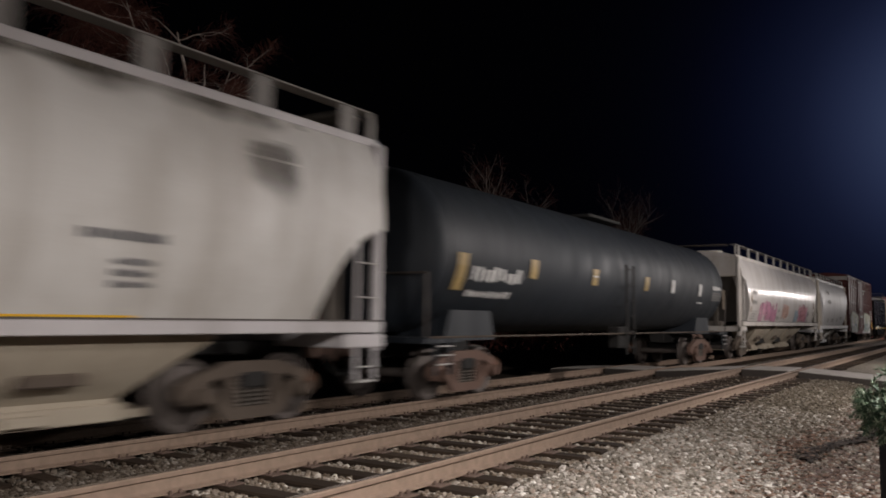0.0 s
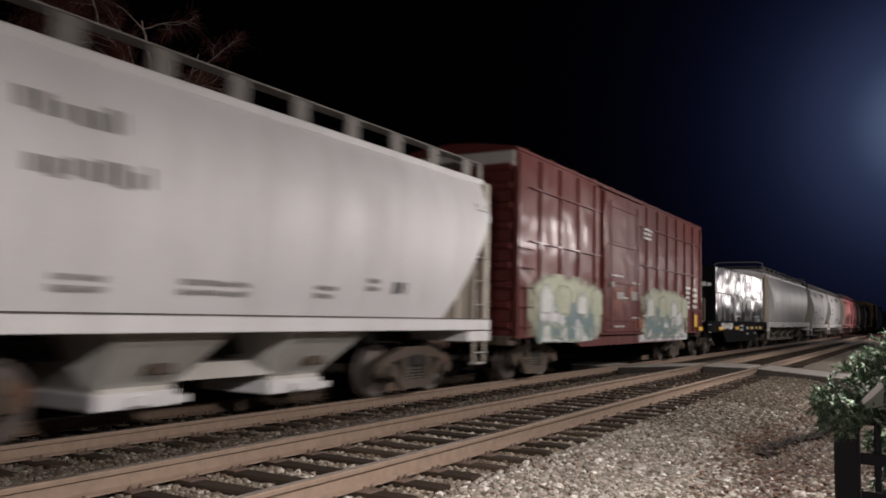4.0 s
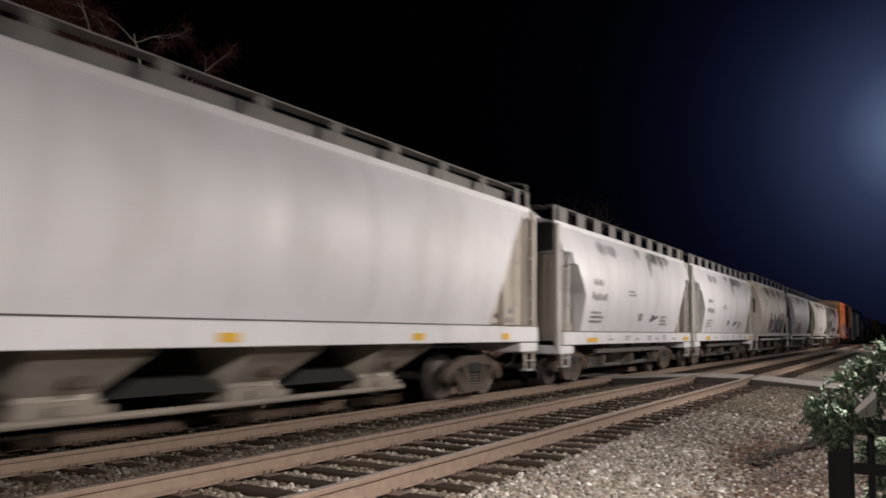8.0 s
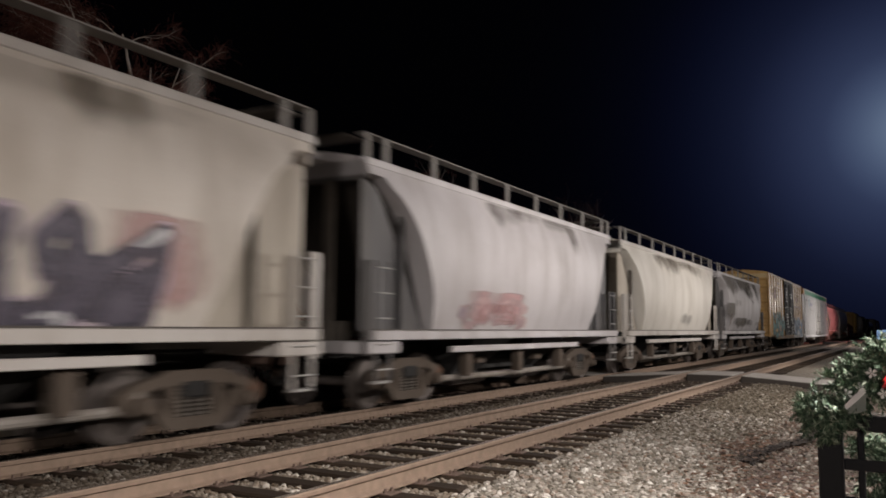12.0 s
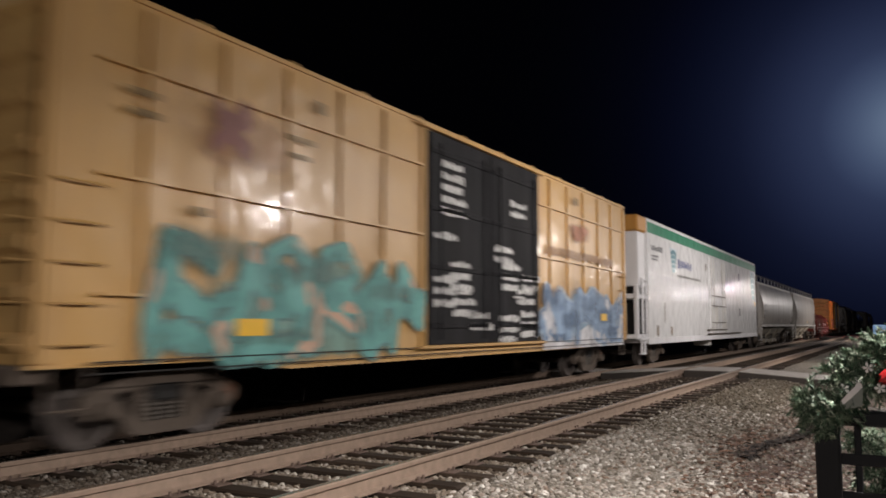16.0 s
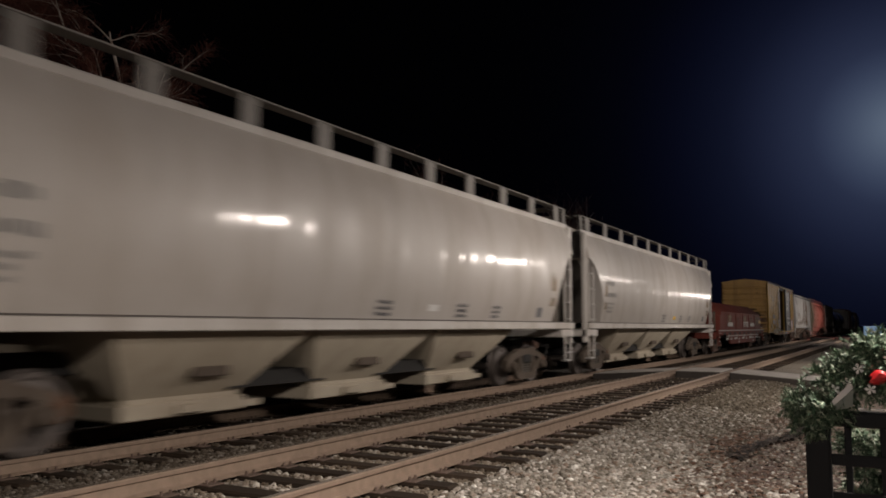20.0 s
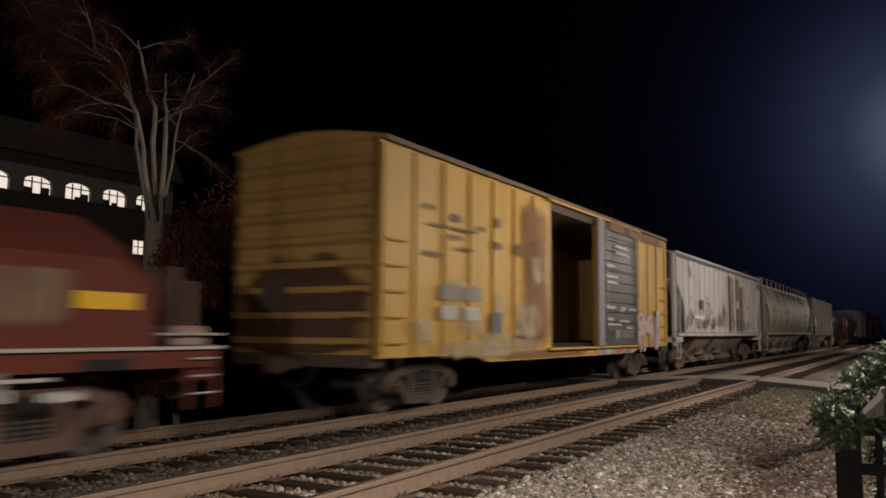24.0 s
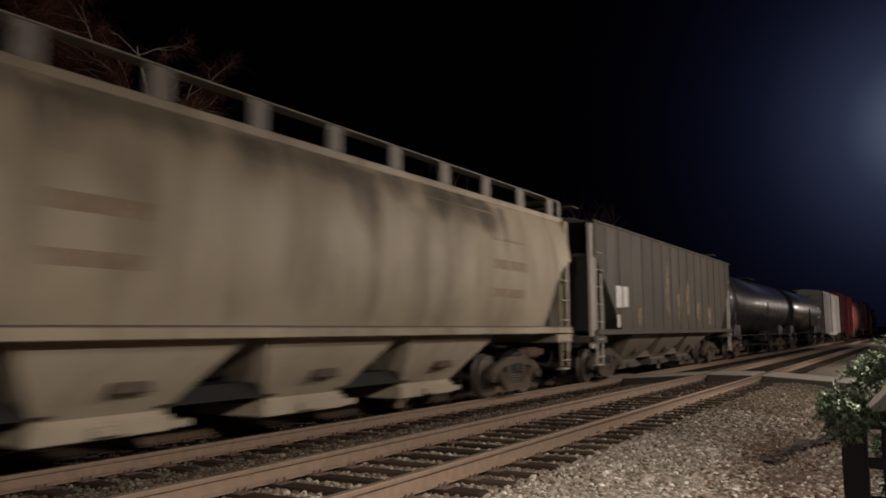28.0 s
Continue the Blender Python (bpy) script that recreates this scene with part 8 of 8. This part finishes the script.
def stones(name, label, n, area, seed, size, lift, ties=None, mat=None, bound=False):
    """Crushed stone, joined: deformed twenty-sided lumps strewn over a stretch of the bed."""
    r = np.random.RandomState(seed)
    ph = (1 + 5 ** 0.5) / 2
    base = np.array([(-1, ph, 0), (1, ph, 0), (-1, -ph, 0), (1, -ph, 0), (0, -1, ph), (0, 1, ph), (0, -1, -ph), (0, 1, -ph), (ph, 0, -1), (ph, 0, 1), (-ph, 0, -1), (-ph, 0, 1)]) / 1.9
    tri = np.array([(0, 11, 5), (0, 5, 1), (0, 1, 7), (0, 7, 10), (0, 10, 11), (1, 5, 9), (5, 11, 4), (11, 10, 2), (10, 7, 6), (7, 1, 8),
                    (3, 9, 4), (3, 4, 2), (3, 2, 6), (3, 6, 8), (3, 8, 9), (4, 9, 5), (2, 4, 11), (6, 2, 10), (8, 6, 7), (9, 8, 1)])
    x0, x1, y0, y1, near = area
    xs = x0 + (x1 - x0) * r.rand(n) ** near
    ys = y0 + (y1 - y0) * r.rand(n)
    if ties:
        off = np.abs((xs - ties + 0.27) % 0.54 - 0.27)
        keep = (off > 0.122) | (r.rand(n) < 0.035)
        xs, ys = xs[keep], ys[keep]
        n = len(xs)
    if bound:
        keep = ys > 1.55 + 0.055 * np.maximum(xs - 8, 0) + 0.3 * (r.rand(n) - 0.5)
        xs, ys = xs[keep], ys[keep]
        n = len(xs)
    sz = size * (0.55 + 0.9 * r.rand(n) ** 2)
    V = base[None] * (1 + 0.35 * (r.rand(n, 12, 1) - 0.5)) * sz[:, None, None] * np.array([1, 0.85, 0.65])
    a = r.rand(n) * 6.283
    ca, sa = np.cos(a)[:, None], np.sin(a)[:, None]
    tl = (r.rand(n) - 0.5)[:, None] * 1.2
    X, Y, Z = V[..., 0] * ca - V[..., 1] * sa, V[..., 0] * sa + V[..., 1] * ca, V[..., 2]
    Z = Z + X * tl
    gz = np.array([ground_z(p, q) for p, q in zip(xs, ys)]) + lift + 0.012 * r.rand(n)
    P = np.stack([X + xs[:, None], Y + ys[:, None], Z + gz[:, None]], -1).reshape(-1, 3)
    F = (tri[None] + 12 * np.arange(n)[:, None, None]).reshape(-1, 3)
    me = bpy.data.meshes.new(name)
    me.from_pydata(P.tolist(), [], F.tolist())
    me.materials.append(mat or STONE)
    tagged(new(name, me), label, "gravel", kind="stuff")


STONE = pieces("crushed_stone", [(0.088, 0.075, 0.058), (0.225, 0.20, 0.165), (0.36, 0.33, 0.285), (0.12, 0.10, 0.078), (0.51, 0.48, 0.43), (0.215, 0.152, 0.113), (0.78, 0.755, 0.70)], 0.9, 40)
stones("gravel", "pale crushed stone strewn beside the near track", 16000, (3.0, 15.5, 1.5, 3.50, 1.15), 1, 0.032, 0.0, None, None, True)
# browner stone, darkened as well in place of weaker light down the line
DIM_BROWN = pieces("dim_brown_stone", [(0.05, 0.04, 0.028), (0.10, 0.083, 0.06), (0.15, 0.128, 0.096), (0.07, 0.054, 0.038), (0.22, 0.195, 0.155), (0.10, 0.072, 0.05), (0.34, 0.31, 0.26)], 0.9, 40)
stones("gravel_dusty", "brown crushed stone beside the near track, darkened for weaker light", 11000, (11.5, 24.0, 1.5, 3.50, 1.1), 31, 0.032, 0.003, None, DIM_BROWN, True)
stones("gravel_behind", "pale crushed stone beside the near track", 5000, (-9.0, 3.0, 2.0, 3.5, 1.0), 11, 0.040, 0.0)
stones("gravel_path_behind", "stones on the path", 2500, (-7.0, 3.0, -0.3, 2.1, 1.0), 12, 0.034, -0.008)
stones("gravel_sparse", "scattered stones among leaf litter", 4600, (3.0, 20.0, 0.9, 2.15, 1.6), 7, 0.030, -0.004)
stones("gravel_path_edge", "a few stones at the edge of the path", 700, (-7.0, 13.0, -1.5, -0.25, 1.0), 14, 0.03, -0.010)
stones("gravel_path", "stones beside the fence", 3400, (3.0, 13.0, -0.3, 1.15, 1.3), 8, 0.034, -0.006)


def fallen_leaves():
    rr = random.Random(21)
    g = Geo()
    for _ in range(5200):
        x, y = 3.0 + 19 * rr.random() ** 1.5, (1.95 - 1.1 * rr.random() if rr.random() < 0.75 else 1.2 - 1.5 * rr.random())
        z = ground_z(x, y) + 0.012 + 0.02 * rr.random()
        a, s = rr.uniform(0, 6.28), rr.uniform(0.025, 0.055)
        ca, sa = math.cos(a), math.sin(a)
        pts = [(-1, 0, 0), (-0.3, 0.45, 0.3), (0.5, 0.35, 0.2), (1, 0, 0.1), (0.5, -0.35, 0.35), (-0.3, -0.45, 0.15)]
        lift = rr.uniform(0, 0.6)
        g.add([(x + s * (p * ca - q * sa), y + s * (p * sa + q * ca), z + s * r_ * lift) for p, q, r_ in pts], [(0, 1, 2, 3, 4, 5)])
    drift = Geo()
    for k in range(1000):
        u = rr.random()
        if k < 300:         # a reddish drift between gravel and soil
            x, y = rr.gauss(11.3, 1.1), rr.gauss(1.95, 0.16)
        else:               # a dark line of rotten leaves
            x, y = 10.3 + 4.2 * u, 1.66 - 0.42 * u + 0.1 * math.sin(7 * u) + rr.gauss(0, 0.05)
        a, s = rr.uniform(0, 6.28), rr.uniform(0.03, 0.06)
        z = ground_z(x, y) + 0.024 + 0.015 * rr.random()
        tri = [(x + s * math.cos(a + q), y + s * 0.7 * math.sin(a + q), z + s * rr.uniform(0, 0.35)) for q in (0, 1.3, 2.6, 3.9, 5.1)]
        (g if k < 300 else drift).add(tri, [(0, 1, 2, 3, 4)])
    tagged(one("rotten_leaves", drift, pieces("rotten_leaf", [(0.010, 0.007, 0.005), (0.025, 0.016, 0.011), (0.045, 0.028, 0.02)], 0.9, 60), "dark line of rotten leaves on the gravel", "leaves", smooth=False), kind="stuff")
    tagged(one("leaf_litter", g, pieces("dead_leaves", [(0.07, 0.038, 0.024), (0.14, 0.074, 0.046), (0.20, 0.11, 0.068), (0.09, 0.058, 0.042)], 0.8, 60), "brown fallen leaves among the gravel", "leaves", smooth=False), kind="stuff")


fallen_leaves()
BALLAST = pieces("oily_ballast", [(0.085, 0.066, 0.048), (0.16, 0.13, 0.098), (0.26, 0.22, 0.175), (0.13, 0.095, 0.067), (0.40, 0.355, 0.295), (0.18, 0.14, 0.105), (0.66, 0.62, 0.55)], 0.9, 40)
stones("ballast", "crushed stone ballast between the ties", 19000, (3.0, 23.6, 3.46, 6.2, 1.5), 2, 0.031, -0.004, 0.1 - 1.1, BALLAST)
stones("ballast_behind", "crushed stone ballast of both tracks", 9000, (-9.0, 3.0, 3.46, 7.55, 1.0), 13, 0.036, 0.004, 0.1 - 1.1, BALLAST)
# darker copy of the ballast, standing for shade by and under the train
SHADED_BALLAST = pieces("shaded_ballast", [(0.045, 0.034, 0.025), (0.085, 0.068, 0.05), (0.14, 0.115, 0.09), (0.065, 0.048, 0.034), (0.22, 0.19, 0.155), (0.09, 0.07, 0.052), (0.36, 0.33, 0.29)], 0.9, 40)
stones("ballast_far", "crushed stone ballast between the tracks", 12000, (2.5, 24.0, 6.1, 7.6, 1.5), 3, 0.034, 0.002, None, SHADED_BALLAST)
stones("ballast_under_train", "crushed stone ballast under the train", 6000, (2.0, 24.0, 7.55, 10.4, 1.5), 4, 0.036, 0.01, 0.35 - 1.1, SHADED_BALLAST)


# ---- what moves: the cars run past at an even speed, their wheels roll ----
def motions():
    times = [0, 4, 8, 12, 16, 20, 24, 28]
    for car, u in CARS:
        walk(car, [(t, pose(u - SPEED * t, TRACK_2, LOW)) for t in times])
    spin = math.degrees(SPEED / 0.457) / FPS
    for w, x, u in WHEELS:
        a, b = (u - 55) / SPEED, (u + 4) / SPEED
        k0, k1 = max(0, round(a * FPS)), min(28 * FPS, round(b * FPS))
        rows = [(0, 0.0)] if k0 > 0 else []
        rows += [(k / FPS, -spin * (k - k0)) for k in range(k0, k1 + 1)]
        if k1 < 28 * FPS:
            rows.append((28, -spin * (k1 - k0)))
        walk(w, [(t, pose(x, 0, 0.457, 0, q, 0)) for t, q in rows])


motions()
